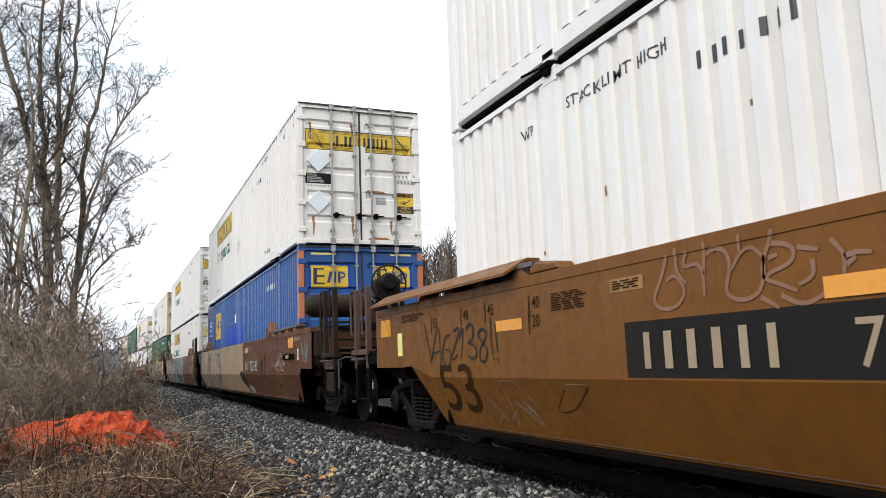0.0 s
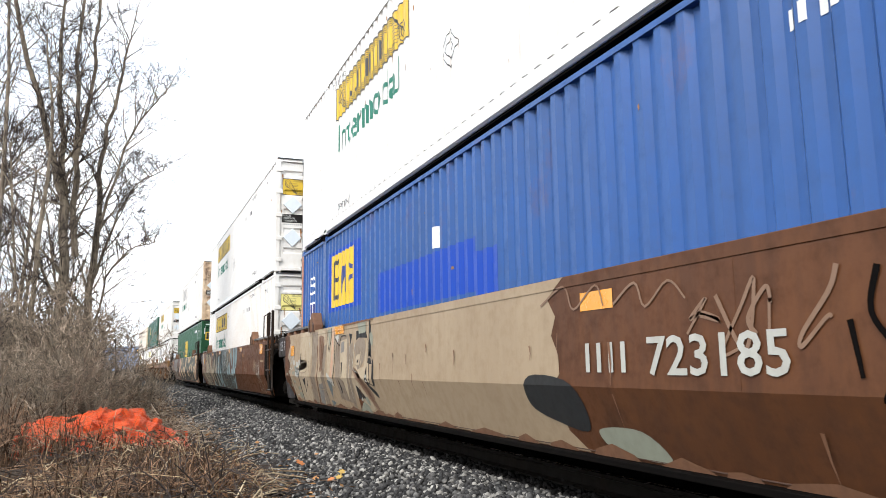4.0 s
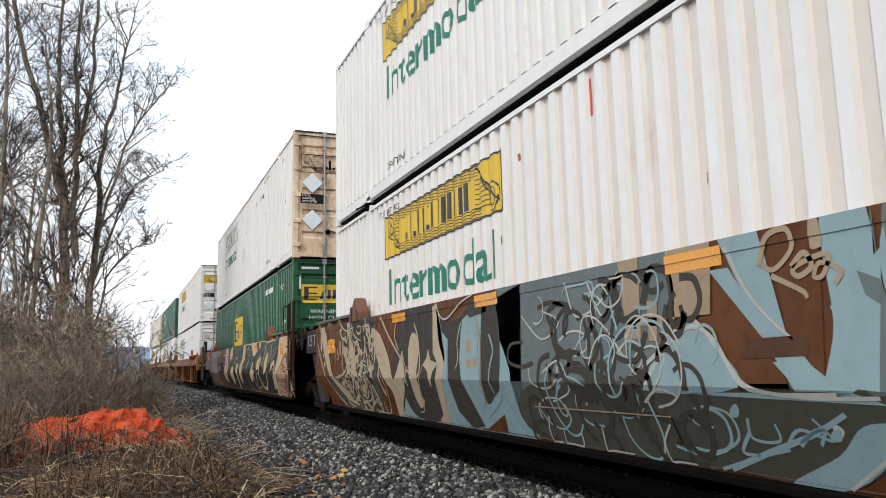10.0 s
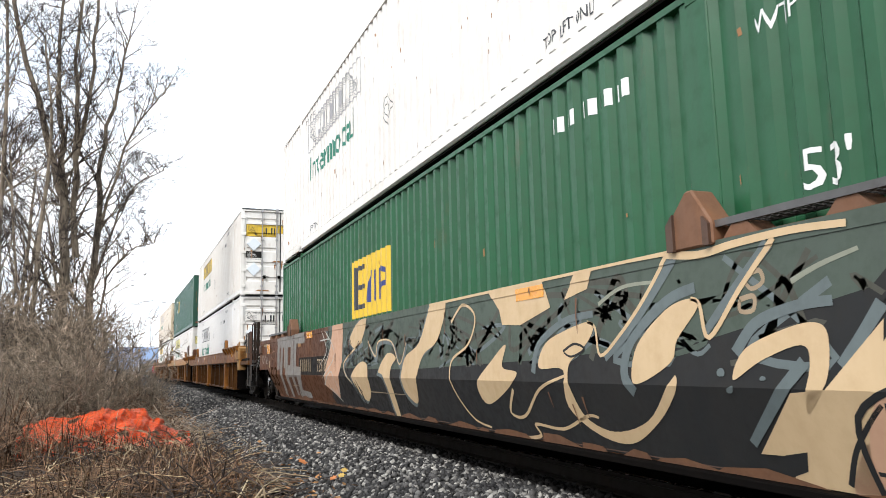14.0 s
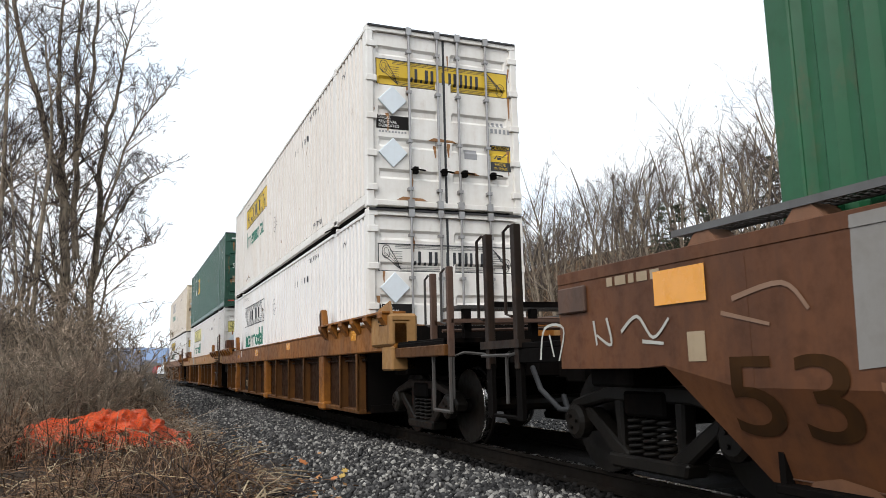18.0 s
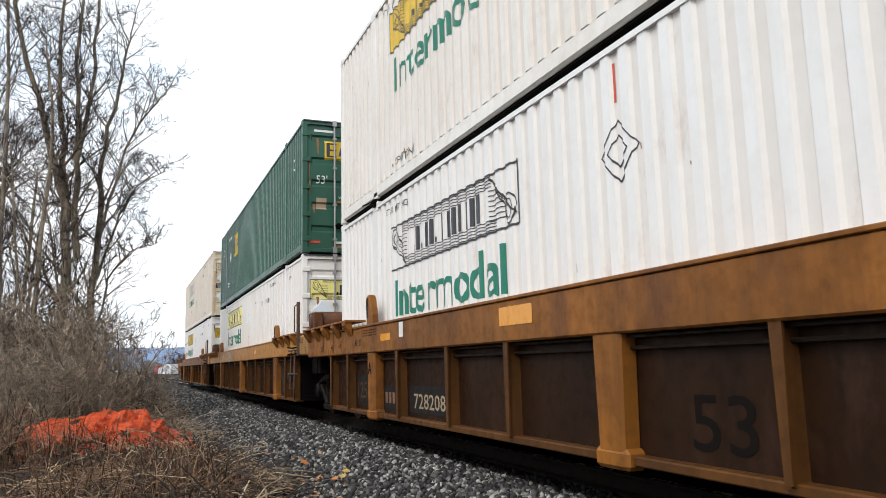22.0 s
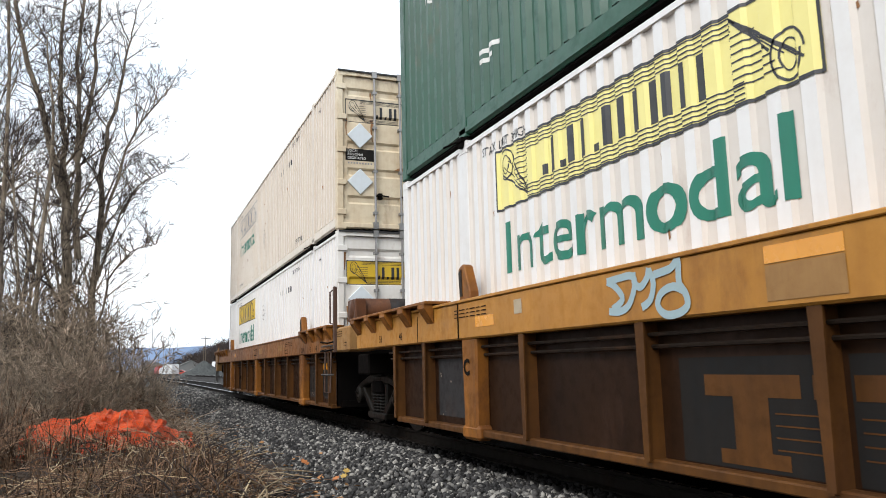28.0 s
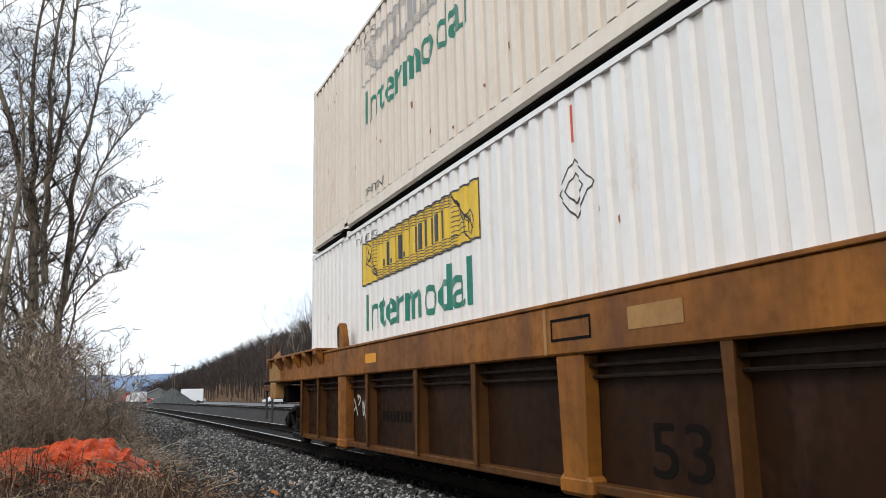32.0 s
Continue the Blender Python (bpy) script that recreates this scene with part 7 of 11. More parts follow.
    round_patch(car, G_slate, 3, (5.80, 1.46), (5.75, 1.10), (5.36, 1.00), (5.61, 0.93), (5.70, 0.77), (5.91, 0.74), (5.83, 0.93))
    round_patch(car, G_slate, 4, (5.74, 1.46), (5.44, 1.46), (5.49, 1.07), (5.67, 1.10))
    round_patch(car, G_sky, 3, (5.45, 0.74), (5.76, 0.56), (6.16, 0.29), (6.55, 0.26), (6.19, 0.44), (6.00, 0.59), (5.76, 0.63))
    flat_patch(car, G_sky, 3, (7.25, 0.71), (5.99, 0.74), (5.83, 0.69), (6.77, 0.70))
    stroke(car, G_white, 5, (5.26, 1.16), (5.26, 0.99), (5.47, 0.89), (5.45, 0.75), (5.76, 0.56), (6.19, 0.28), width=0.025)
    flat_patch(car, M_brown, 2, (6.81, 1.46), (6.70, 1.46), (6.44, 0.94), (6.33, 0.74), (6.69, 0.73), (6.70, 0.97))
    flat_patch(car, M_brown, 2, (6.41, 1.46), (6.08, 1.46), (6.13, 0.76), (6.33, 1.04))
    flat_patch(car, G_tan, 5, (7.69, 1.46), (7.47, 1.46), (7.49, 1.04), (7.64, 1.04))
    flat_patch(car, G_tan, 5, (7.41, 1.27), (7.31, 1.26), (7.33, 1.02), (7.41, 1.02))
    flat_patch(car, G_tan, 5, (7.20, 1.46), (6.81, 1.46), (6.85, 1.15), (7.15, 1.15))
    flat_patch(car, G_tan, 5, (7.62, 1.18), (7.15, 1.15), (7.19, 1.10), (7.63, 1.13))
    stroke(car, G_sky, 4, (7.28, 0.39), (7.03, 0.38), (6.82, 0.47), (6.84, 0.61), (7.07, 0.63), (7.14, 0.54), (6.99, 0.52), width=0.02)
    stroke(car, G_sky, 4, (6.70, 0.59), (6.71, 0.48), (6.53, 0.48), (6.52, 0.57), width=0.02)
    stroke(car, G_sky, 4, (6.48, 0.47), (6.37, 0.55), (6.19, 0.51), (6.27, 0.61), width=0.02)
    stroke(car, G_sky, 4, (6.01, 0.57), (5.88, 0.55), (5.93, 0.48), width=0.02)
    stroke(car, G_sky, 4, (7.04, 0.28), (6.75, 0.37), (6.48, 0.44), width=0.02)
    round_patch(car, G_white, 4, (6.17, 0.57), (6.14, 0.59), (6.11, 0.56), (6.15, 0.52))
    flat_patch(car, M_tank, 5, (6.61, 1.00), (6.21, 1.01), (6.19, 0.91), (6.64, 0.90))
    # Step ledges of this car, drawn flat in pale and dark strokes.
    stroke(car, M_decal_cream, 9, (14.07, 0.54), (13.55, 0.54), width=0.012)
    stroke(car, M_soot, 9, (13.55, 0.54), (13.56, 0.38), width=0.012)
    stroke(car, M_decal_cream, 9, (9.04, 0.55), (7.33, 0.56), width=0.012)
    stroke(car, M_soot, 9, (7.33, 0.56), (7.31, 0.39), width=0.012)
    curls(car, 6.9, 8.9, 0.35, 1.42, 62, 9)
    curls(car, 13.0, 15.1, 0.3, 1.5, 44, 10, (G_bone, G_olive, G_bone, G_bone, G_ash))
    flat_patch(car, G_pitch, 1, (14.86, 1.55), (13.75, 1.54), (13.24, 1.54), (13.52, 0.30), (14.05, 0.31), (14.43, 0.42), (14.75, 0.62), (14.90, 1.17))
    flat_patch(car, G_bone, 3, (14.98, 1.23), (14.63, 1.17), (14.45, 1.02), (14.54, 0.82), (14.69, 0.89))
    flat_patch(car, G_bone, 3, (14.44, 1.14), (14.23, 1.04), (14.04, 1.07), (14.15, 0.95), (14.04, 0.88), (14.21, 0.86), (14.18, 0.74), (14.36, 0.86), (14.58, 0.76), (14.41, 0.95))
    stroke(car, G_bone, 4, (14.43, 1.27), (14.17, 1.22), (13.90, 1.11), (13.81, 0.99), (13.68, 0.96), (13.77, 1.07), (13.86, 1.15), width=0.03)
    stroke(car, G_bone, 4, (14.15, 1.40), (14.03, 1.35), (13.90, 1.39), (13.97, 1.46), (14.09, 1.44), width=0.03)
    stroke(car, G_bone, 4, (13.66, 1.15), (13.58, 0.98), (13.63, 0.83), (13.80, 0.80), (13.93, 0.86), width=0.035)
    stroke(car, G_bone, 4, (13.50, 1.44), (13.45, 1.28), (13.39, 1.12), (13.31, 1.02), width=0.045)
    stroke(car, G_bone, 4, (14.87, 0.68), (14.67, 0.76), (14.60, 0.66), (14.72, 0.54), (14.88, 0.53), (14.84, 0.64), width=0.028)
    stroke(car, G_bone, 4, (14.08, 0.71), (13.91, 0.77), (13.80, 0.69), (13.90, 0.55), (14.08, 0.48), (14.17, 0.53), (14.08, 0.62), (13.99, 0.61), width=0.03)
    round_patch(car, G_bone, 4, (14.39, 0.62), (14.32, 0.69), (14.22, 0.69), (14.22, 0.63), (14.28, 0.57), (14.39, 0.57))
    round_patch(car, G_bone, 4, (14.14, 0.71), (14.12, 0.73), (14.08, 0.73), (14.07, 0.71), (14.10, 0.69), (14.14, 0.69))
    round_patch(car, G_bone, 4, (14.06, 0.55), (14.03, 0.59), (13.98, 0.59), (13.98, 0.56), (14.01, 0.53), (14.06, 0.52))
    round_patch(car, G_bone, 4, (15.12, 0.64), (15.08, 0.67), (15.01, 0.68), (15.01, 0.64), (15.06, 0.61), (15.12, 0.60))
    stroke(car, G_bone, 4, (14.59, 0.55), (14.37, 0.70), (14.13, 0.79), (13.84, 0.77), width=0.03)
    stroke(car, G_bone, 4, (13.67, 1.55), (13.63, 1.38), (13.49, 1.23), (13.29, 1.16), width=0.05)
    stroke(car, G_bone, 4, (15.04, 1.55), (14.82, 1.45), (14.53, 1.38), (14.52, 1.21), width=0.03)
    stroke(car, G_bone, 4, (14.06, 1.03), (13.95, 1.07), (13.75, 0.88), (13.70, 0.75), (13.59, 0.73), width=0.03)
    stroke(car, G_bone, 4, (13.51, 1.08), (13.50, 0.88), (13.40, 0.76), (13.35, 0.73), width=0.04)
    stroke(car, G_bone, 4, (14.70, 0.36), (14.35, 0.49), (14.15, 0.41), (13.86, 0.42), (13.68, 0.51), (13.67, 0.62), width=0.03)
    stroke(car, G_bone, 4, (13.91, 0.30), (13.67, 0.41), (13.49, 0.40), width=0.03)
    flat_patch(car, G_bone, 3, (14.65, 1.53), (14.52, 1.54), (14.51, 1.28), (14.59, 1.35))
    flat_patch(car, G_bone, 3, (13.50, 0.88), (13.40, 0.98), (13.40, 0.78), (13.48, 0.73))
    stroke(car, G_bone, 4, (14.40, 1.53), (14.32, 1.39), (14.16, 1.31), (13.92, 1.25), width=0.025)
    stroke(car, G_bone, 4, (16.62, 1.30), (16.41, 1.03), (16.08, 0.76), (15.81, 0.57), (15.50, 0.40), (15.27, 0.32), width=0.03)
    stroke(car, G_bone, 4, (15.32, 0.72), (15.02, 0.75), (14.82, 0.83), width=0.03)
    stroke(car, G_pitch, 4, (15.66, 0.89), (15.64, 0.74), (15.52, 0.60), (15.32, 0.50), width=0.02)
    round_patch(car, G_bone, 4, (16.39, 1.22), (16.36, 1.28), (16.29, 1.27), (16.27, 1.22), (16.30, 1.17), (16.37, 1.17))
    round_patch(car, G_bone, 4, (16.14, 0.92), (16.12, 0.96), (16.06, 0.96), (16.05, 0.92), (16.07, 0.89), (16.12, 0.89))
    round_patch(car, G_bone, 4, (15.06, 0.64), (15.02, 0.68), (14.96, 0.68), (14.96, 0.64), (14.99, 0.61), (15.05, 0.60))
    round_patch(car, G_pitch, 2, (12.10, 1.49), (11.38, 1.54), (11.15, 1.46), (11.12, 1.14), (11.02, 0.94), (11.12, 0.69), (11.22, 0.37), (11.50, 0.27), (11.89, 0.27), (12.21, 0.36), (12.32, 0.65), (12.50, 0.91), (12.33, 1.25))
    round_patch(car, G_bone, 3, (11.78, 1.26), (11.61, 1.22), (11.56, 1.05), (11.65, 0.82), (11.66, 0.60), (11.66, 0.48), (11.85, 0.41), (11.93, 0.54), (11.90, 0.70), (11.92, 0.90), (11.91, 1.10))
    flat_patch(car, G_pitch, 4, (11.69, 0.59), (11.57, 0.63), (11.67, 0.50))
    flat_patch(car, G_bone, 3, (11.27, 1.07), (11.20, 0.95), (10.99, 0.91), (11.15, 0.83), (11.29, 0.64), (11.30, 0.82), (11.44, 0.90), (11.33, 0.97))
    flat_patch(car, G_bone, 2.5, (11.11, 1.51), (10.96, 1.54), (10.89, 1.29), (10.80, 0.99), (10.81, 0.89), (10.97, 0.63), (11.05, 0.35), (11.06, 0.27), (11.42, 0.27), (11.22, 0.37), (11.12, 0.69), (10.99, 0.89), (11.13, 1.03))
    round_patch(car, G_sky, 2.5, (11.00, 1.54), (10.91, 1.33), (10.72, 1.21), (10.73, 0.89), (10.80, 0.57), (10.75, 0.41), (10.55, 0.27), (10.83, 0.27), (11.07, 0.27), (10.97, 0.49), (10.81, 0.86), (10.96, 1.16))
    flat_patch(car, G_pitch, 3, (10.90, 1.43), (10.69, 1.32), (10.37, 1.35), (10.04, 1.51), (9.80, 1.53), (9.76, 1.37), (9.99, 1.35), (10.25, 1.32), (10.36, 1.24), (10.42, 0.95), (10.38, 0.71), (10.27, 0.45), (10.21, 0.31), (10.51, 0.27), (10.74, 0.43), (10.73, 0.70), (10.70, 1.15), (10.87, 1.24))
    flat_patch(car, G_sky, 4, (10.33, 1.32), (10.19, 1.37), (10.07, 1.30), (9.98, 1.15), (9.97, 0.88), (9.95, 0.72), (9.97, 0.55), (10.14, 0.47), (10.34, 0.71), (10.33, 1.00))
    flat_patch(car, G_tan, 5, (10.23, 1.13), (10.11, 1.14), (10.12, 1.02), (10.24, 1.01))
    flat_patch(car, G_tan, 5, (10.24, 0.94), (10.13, 0.95), (10.14, 0.86), (10.25, 0.86))
    flat_patch(car, G_tan, 5, (10.09, 0.95), (10.00, 0.97), (10.01, 0.88), (10.10, 0.87))
    stroke(car, G_tan, 5, (10.02, 1.35), (9.93, 1.15), (9.93, 0.88), (9.99, 0.61), (9.99, 0.53), width=0.03)
    round_patch(car, G_pitch, 3, (9.84, 1.45), (9.65, 1.46), (9.54, 1.32), (9.51, 1.12), (9.56, 0.73), (9.77, 0.60), (9.96, 0.54), (9.91, 0.83), (9.90, 1.15))
    stroke(car, G_sky, 5, (9.72, 1.16), (9.65, 1.02), (9.72, 0.88), (9.76, 0.73), (9.73, 0.63), width=0.03)
    stroke(car, G_white, 5, (10.35, 1.30), (10.45, 1.13), (10.45, 0.95), (10.51, 0.86), width=0.02)
    stroke(car, G_white, 5, (11.01, 1.54), (10.88, 1.39), (10.68, 1.37), (10.36, 1.49), (10.05, 1.55), width=0.022)
    flat_patch(car, G_sky, 4, (10.05, 0.47), (9.59, 0.66), (9.63, 0.57), (10.06, 0.39))
    flat_patch(car, M_brown, 4, (10.13, 0.30), (9.68, 0.45), (9.75, 0.28), (10.30, 0.27))
    flat_patch(car, M_brown, 4, (10.85, 1.46), (10.53, 1.48), (10.27, 1.50), (10.40, 1.45), (10.63, 1.40))
    round_patch(car, G_bone, 3, (13.38, 1.40), (13.00, 1.29), (12.67, 1.00), (12.50, 0.73), (12.28, 0.91), (12.12, 1.07), (12.13, 0.70), (12.52, 0.38), (12.52, 0.27), (12.78, 0.27), (12.71, 0.55), (12.84, 0.68), (13.08, 0.91), (13.28, 1.16))
    stroke(car, G_bone, 4, (12.98, 1.53), (12.65, 1.27), (12.27, 1.03), (11.93, 0.82), (11.65, 0.77), (11.54, 0.90), (11.58, 1.20), (11.70, 1.37), width=0.04)
    stroke(car, G_tan, 5, (12.91, 1.50), (12.61, 1.25), (12.23, 1.01), (11.90, 0.80), (11.64, 0.75), width=0.015)
    stroke(car, G_bone, 4, (12.29, 1.49), (12.41, 1.26), (12.26, 1.08), width=0.03)
    stroke(car, G_bone, 4, (12.14, 1.07), (12.05, 0.82), (12.04, 0.66), width=0.03)
    flat_patch(car, G_bone, 4, (12.12, 1.05), (12.00, 0.86), (11.94, 0.90), (12.09, 0.66), (12.10, 0.82))
    stroke(car, G_tan, 5, (11.44, 0.90), (11.64, 0.67), (11.75, 0.40), (11.91, 0.36), width=0.02)
    stroke(car, G_tan, 6, (6.47, 1.37), (6.40, 1.51), (6.27, 1.53), (6.25, 1.43), (6.37, 1.34), (6.45, 1.38), width=0.035)
    stroke(car, G_tan, 6, (6.26, 1.34), (6.18, 1.40), (6.14, 1.33), (6.22, 1.29), (6.25, 1.33), (6.13, 1.37), (6.04, 1.37), (6.08, 1.28), (6.13, 1.28), (6.09, 1.34), (5.98, 1.29), (6.02, 1.23), width=0.032)
    stroke(car, G_tan, 6, (6.39, 1.31), (6.21, 1.22), (6.18, 1.18), width=0.03)
    round_patch(car, G_tan, 6, (6.14, 1.44), (6.13, 1.46), (6.08, 1.46), (6.07, 1.43), (6.09, 1.41), (6.13, 1.41))
    flat_patch(car, G_sky, 4, (7.24, 0.73), (7.02, 1.08), (6.88, 0.76))
    stroke(car, G_white, 5, (7.49, 0.86), (7.25, 0.99), (7.02, 1.09), (6.84, 1.01), (6.71, 0.83), (6.56, 0.74), (6.22, 0.71), (5.86, 0.72), width=0.028)
    stroke(car, G_sky, 5, (7.19, 0.56), (7.00, 0.63), (6.87, 0.57), (6.91, 0.42), (7.16, 0.35), (7.39, 0.38), width=0.028)
    stroke(car, G_sky, 5, (6.72, 0.51), (6.82, 0.40), (6.70, 0.39), width=0.025)
    stroke(car, G_sky, 5, (6.96, 0.29), (6.61, 0.42), (6.30, 0.53), (6.07, 0.64), width=0.035)
    stroke(car, G_sky, 5, (6.40, 0.47), (6.30, 0.54), (6.22, 0.56), (6.27, 0.48), width=0.025)
    round_patch(car, G_sky, 5, (6.20, 0.53), (6.17, 0.56), (6.13, 0.57), (6.13, 0.54), (6.15, 0.51), (6.20, 0.51))
    round_patch(car, G_sky, 5, (6.81, 0.62), (6.78, 0.65), (6.74, 0.66), (6.74, 0.62), (6.77, 0.59), (6.82, 0.59))
    flat_patch(car, G_sky, 4, (6.06, 1.13), (5.77, 1.37), (5.85, 0.75), (5.98, 0.76), (5.95, 0.93), (6.01, 1.03))
    flat_patch(car, G_slate, 5, (5.90, 1.28), (5.79, 1.23), (5.80, 1.12), (5.87, 1.17))
    flat_patch(car, G_sky, 4, (6.84, 1.39), (6.69, 1.39), (6.55, 1.18), (6.34, 1.01), (6.49, 1.01))
    stroke(car, G_white, 5, (6.70, 1.50), (6.58, 1.27), (6.44, 1.11), (6.29, 0.99), width=0.02)
    flat_patch(car, G_sky, 4, (6.43, 0.88), (6.25, 0.90), (6.03, 0.75), (6.28, 0.74))
    stroke(car, G_white, 5, (8.08, 1.46), (7.89, 1.20), (7.70, 1.49), width=0.02)
    stroke(car, G_white, 5, (8.38, 1.49), (8.25, 1.23), (7.95, 1.29), (7.80, 1.43), width=0.02)
    stroke(car, G_white, 5, (9.08, 1.28), (8.76, 1.08), (8.49, 1.20), (8.74, 1.30), width=0.018)
    stroke(car, G_white, 5, (8.78, 0.82), (8.52, 0.91), (8.41, 0.70), (8.72, 0.60), width=0.018)
    stroke(car, G_white, 5, (7.84, 1.09), (7.66, 0.90), (7.46, 0.72), width=0.018)
    stroke(car, G_white, 5, (7.69, 0.53), (7.40, 0.72), (7.21, 0.69), width=0.02)


def mural_swirls(car):
    """Cream swirling letters edged in grey-blue on black, with a peach corner covered in scrawls."""
    ground_band(car, 11.05, -0.35, G_black, 58)
    flat_patch(car, G_moss, 0.5, (10.9, 0.88), (10.9, 1.46), (0.5, 1.46), (0.9, 1.2), (2.0, 1.0), (4.0, 0.92), (7.0, 0.85))
    scribbles(car, 1.0, 10.9, 0.86, 1.46, 80, 58)
    round_patch(car, G_slate, 2, (9.67, 1.23), (9.41, 1.41), (9.00, 1.46), (8.74, 1.42), (9.01, 1.23), (9.37, 1.11))
    round_patch(car, G_cream, 4, (9.57, 1.27), (9.31, 1.45), (8.91, 1.46), (8.66, 1.46), (8.92, 1.26), (9.27, 1.15))
    round_patch(car, G_slate, 2, (9.60, 0.71), (9.18, 0.90), (8.78, 0.88), (8.80, 0.56), (9.12, 0.37), (9.44, 0.47))
    round_patch(car, G_cream, 4, (9.50, 0.75), (9.08, 0.94), (8.69, 0.92), (8.71, 0.60), (9.03, 0.41), (9.34, 0.52))
    stroke(car, G_slate, 3, (8.87, 1.21), (9.70, 0.99), (9.88, 0.84), (9.54, 0.63), width=0.075)
    stroke(car, G_cream, 4, (8.92, 1.24), (9.75, 1.02), (9.93, 0.87), (9.59, 0.65), width=0.03)
    round_patch(car, G_slate, 2, (8.24, 0.79), (7.85, 1.02), (7.50, 0.95), (7.74, 0.79), (7.88, 0.24), (8.02, 0.24), (8.02, 0.71))
    round_patch(car, G_cream, 4, (8.16, 0.83), (7.77, 1.05), (7.43, 0.99), (7.66, 0.83), (7.80, 0.26), (7.95, 0.25), (7.95, 0.74))
    round_patch(car, G_slate, 2, (7.35, 0.62), (7.17, 0.95), (6.66, 1.12), (6.24, 1.46), (5.82, 1.46), (6.09, 1.14), (6.53, 0.97), (6.78, 0.72), (6.99, 0.44), (7.20, 0.45))
    round_patch(car, G_cream, 4, (7.28, 0.65), (7.10, 0.98), (6.60, 1.15), (6.19, 1.46), (5.77, 1.46), (6.04, 1.16), (6.47, 1.01), (6.72, 0.76), (6.93, 0.48), (7.13, 0.49))
    stroke(car, G_slate, 3, (8.58, 1.20), (8.24, 0.99), (8.10, 1.18), (7.55, 1.16), (7.26, 0.88), (7.01, 1.15), width=0.07)
    stroke(car, G_cream, 4, (8.62, 1.23), (8.28, 1.02), (8.14, 1.21), (7.59, 1.19), (7.29, 0.91), (7.04, 1.17), width=0.025)
    flat_patch(car, G_pink, 4, (10.59, 1.46), (9.95, 1.46), (10.02, 0.98), (10.62, 0.40), (11.37, 0.60), (10.81, 1.15))
    stroke(car, G_white, 5, (11.36, 1.49), (11.03, 1.16), (11.49, 0.94), width=0.025)
    stroke(car, G_white, 5, (11.13, 1.49), (10.50, 1.09), (11.37, 0.71), width=0.025)
    stroke(car, G_white, 5, (11.48, 1.34), (10.70, 1.31), (11.14, 0.93), width=0.025)
    stroke(car, G_white, 5, (11.37, 0.60), (10.71, 0.82), (10.52, 0.46), width=0.025)
    stroke(car, G_white, 5, (11.04, 0.55), (10.52, 0.35), width=0.025)
    round_patch(car, G_cream, 5, (0.43, 1.46), (0.83, 1.00), (1.15, 0.66), (1.37, 0.45), (1.37, 0.24), (0.27, 0.24), (-0.27, 0.24), (-0.54, 0.78), (-0.56, 1.46))
    round_patch(car, G_pink, 6, (1.06, 0.24), (1.00, 0.63), (0.72, 0.83), (0.32, 0.95), (-0.04, 1.13), (-0.27, 1.15), (-0.41, 0.88), (-0.25, 0.56), (0.04, 0.28), (0.58, 0.24))
    round_patch(car, G_mauve, 7, (-0.06, 0.70), (-0.43, 0.77), (-0.14, 0.35), (0.26, 0.40), (0.43, 0.47))
    stroke(car, G_black, 8, (1.07, 0.24), (1.06, 0.63), (0.67, 0.83), (0.33, 0.97), (-0.04, 1.13), (-0.26, 1.14), (-0.41, 0.88), width=0.035)
    stroke(car, G_black, 8, (0.60, 0.86), (0.27, 0.99), (0.02, 1.12), (-0.26, 1.18), width=0.025)
    stroke(car, G_black, 8, (0.63, 1.31), (0.85, 1.14), width=0.03)
    stroke(car, G_black, 8, (-0.31, 1.18), (-0.41, 0.88), width=0.02)
    stroke(car, G_black, 8, (-0.04, 1.12), (-0.43, 1.10), width=0.02)
    stroke(car, G_black, 8, (-0.13, 1.19), (-0.44, 1.20), width=0.02)
    stroke(car, G_black, 9, (0.31, 0.78), (0.14, 0.96), (0.07, 0.83), width=0.028)
    stroke(car, G_black, 9, (0.04, 0.90), (-0.01, 0.83), (0.08, 0.77), width=0.028)
    stroke(car, G_black, 9, (0.15, 0.98), (-0.07, 0.92), (-0.25, 0.89), width=0.028)
    stroke(car, G_black, 9, (-0.05, 0.90), (-0.06, 0.79), width=0.028)
    stroke(car, G_black, 9, (-0.01, 0.81), (-0.28, 0.81), width=0.028)
    stroke(car, G_black, 9, (0.89, 0.70), (0.91, 0.57), width=0.022)
    stroke(car, G_black, 9, (0.89, 0.64), (0.79, 0.65), (0.81, 0.56), width=0.022)
    stroke(car, G_black, 9, (0.74, 0.63), (0.67, 0.58), (0.68, 0.64), width=0.022)
    stroke(car, G_black, 9, (0.61, 0.71), (0.62, 0.57), width=0.022)
    stroke(car, G_black, 9, (0.53, 0.71), (0.54, 0.56), width=0.022)
    stroke(car, G_black, 9, (0.48, 0.63), (0.39, 0.64), (0.48, 0.57), (0.38, 0.58), width=0.022)
    stroke(car, G_black, 9, (0.34, 0.68), (0.33, 0.57), (0.24, 0.61), (0.33, 0.64), width=0.022)
    stroke(car, G_black, 9, (0.21, 0.63), (0.12, 0.64), (0.19, 0.57), width=0.022)
    stroke(car, G_black, 9, (0.12, 0.67), (-0.02, 0.63), (0.11, 0.59), width=0.022)
    stroke(car, G_black, 9, (0.79, 0.55), (0.80, 0.41), width=0.022)
    stroke(car, G_black, 9, (0.80, 0.48), (0.66, 0.54), width=0.022)
    stroke(car, G_black, 9, (0.80, 0.48), (0.63, 0.42), width=0.022)
    stroke(car, G_black, 9, (0.56, 0.54), (0.56, 0.40), width=0.022)
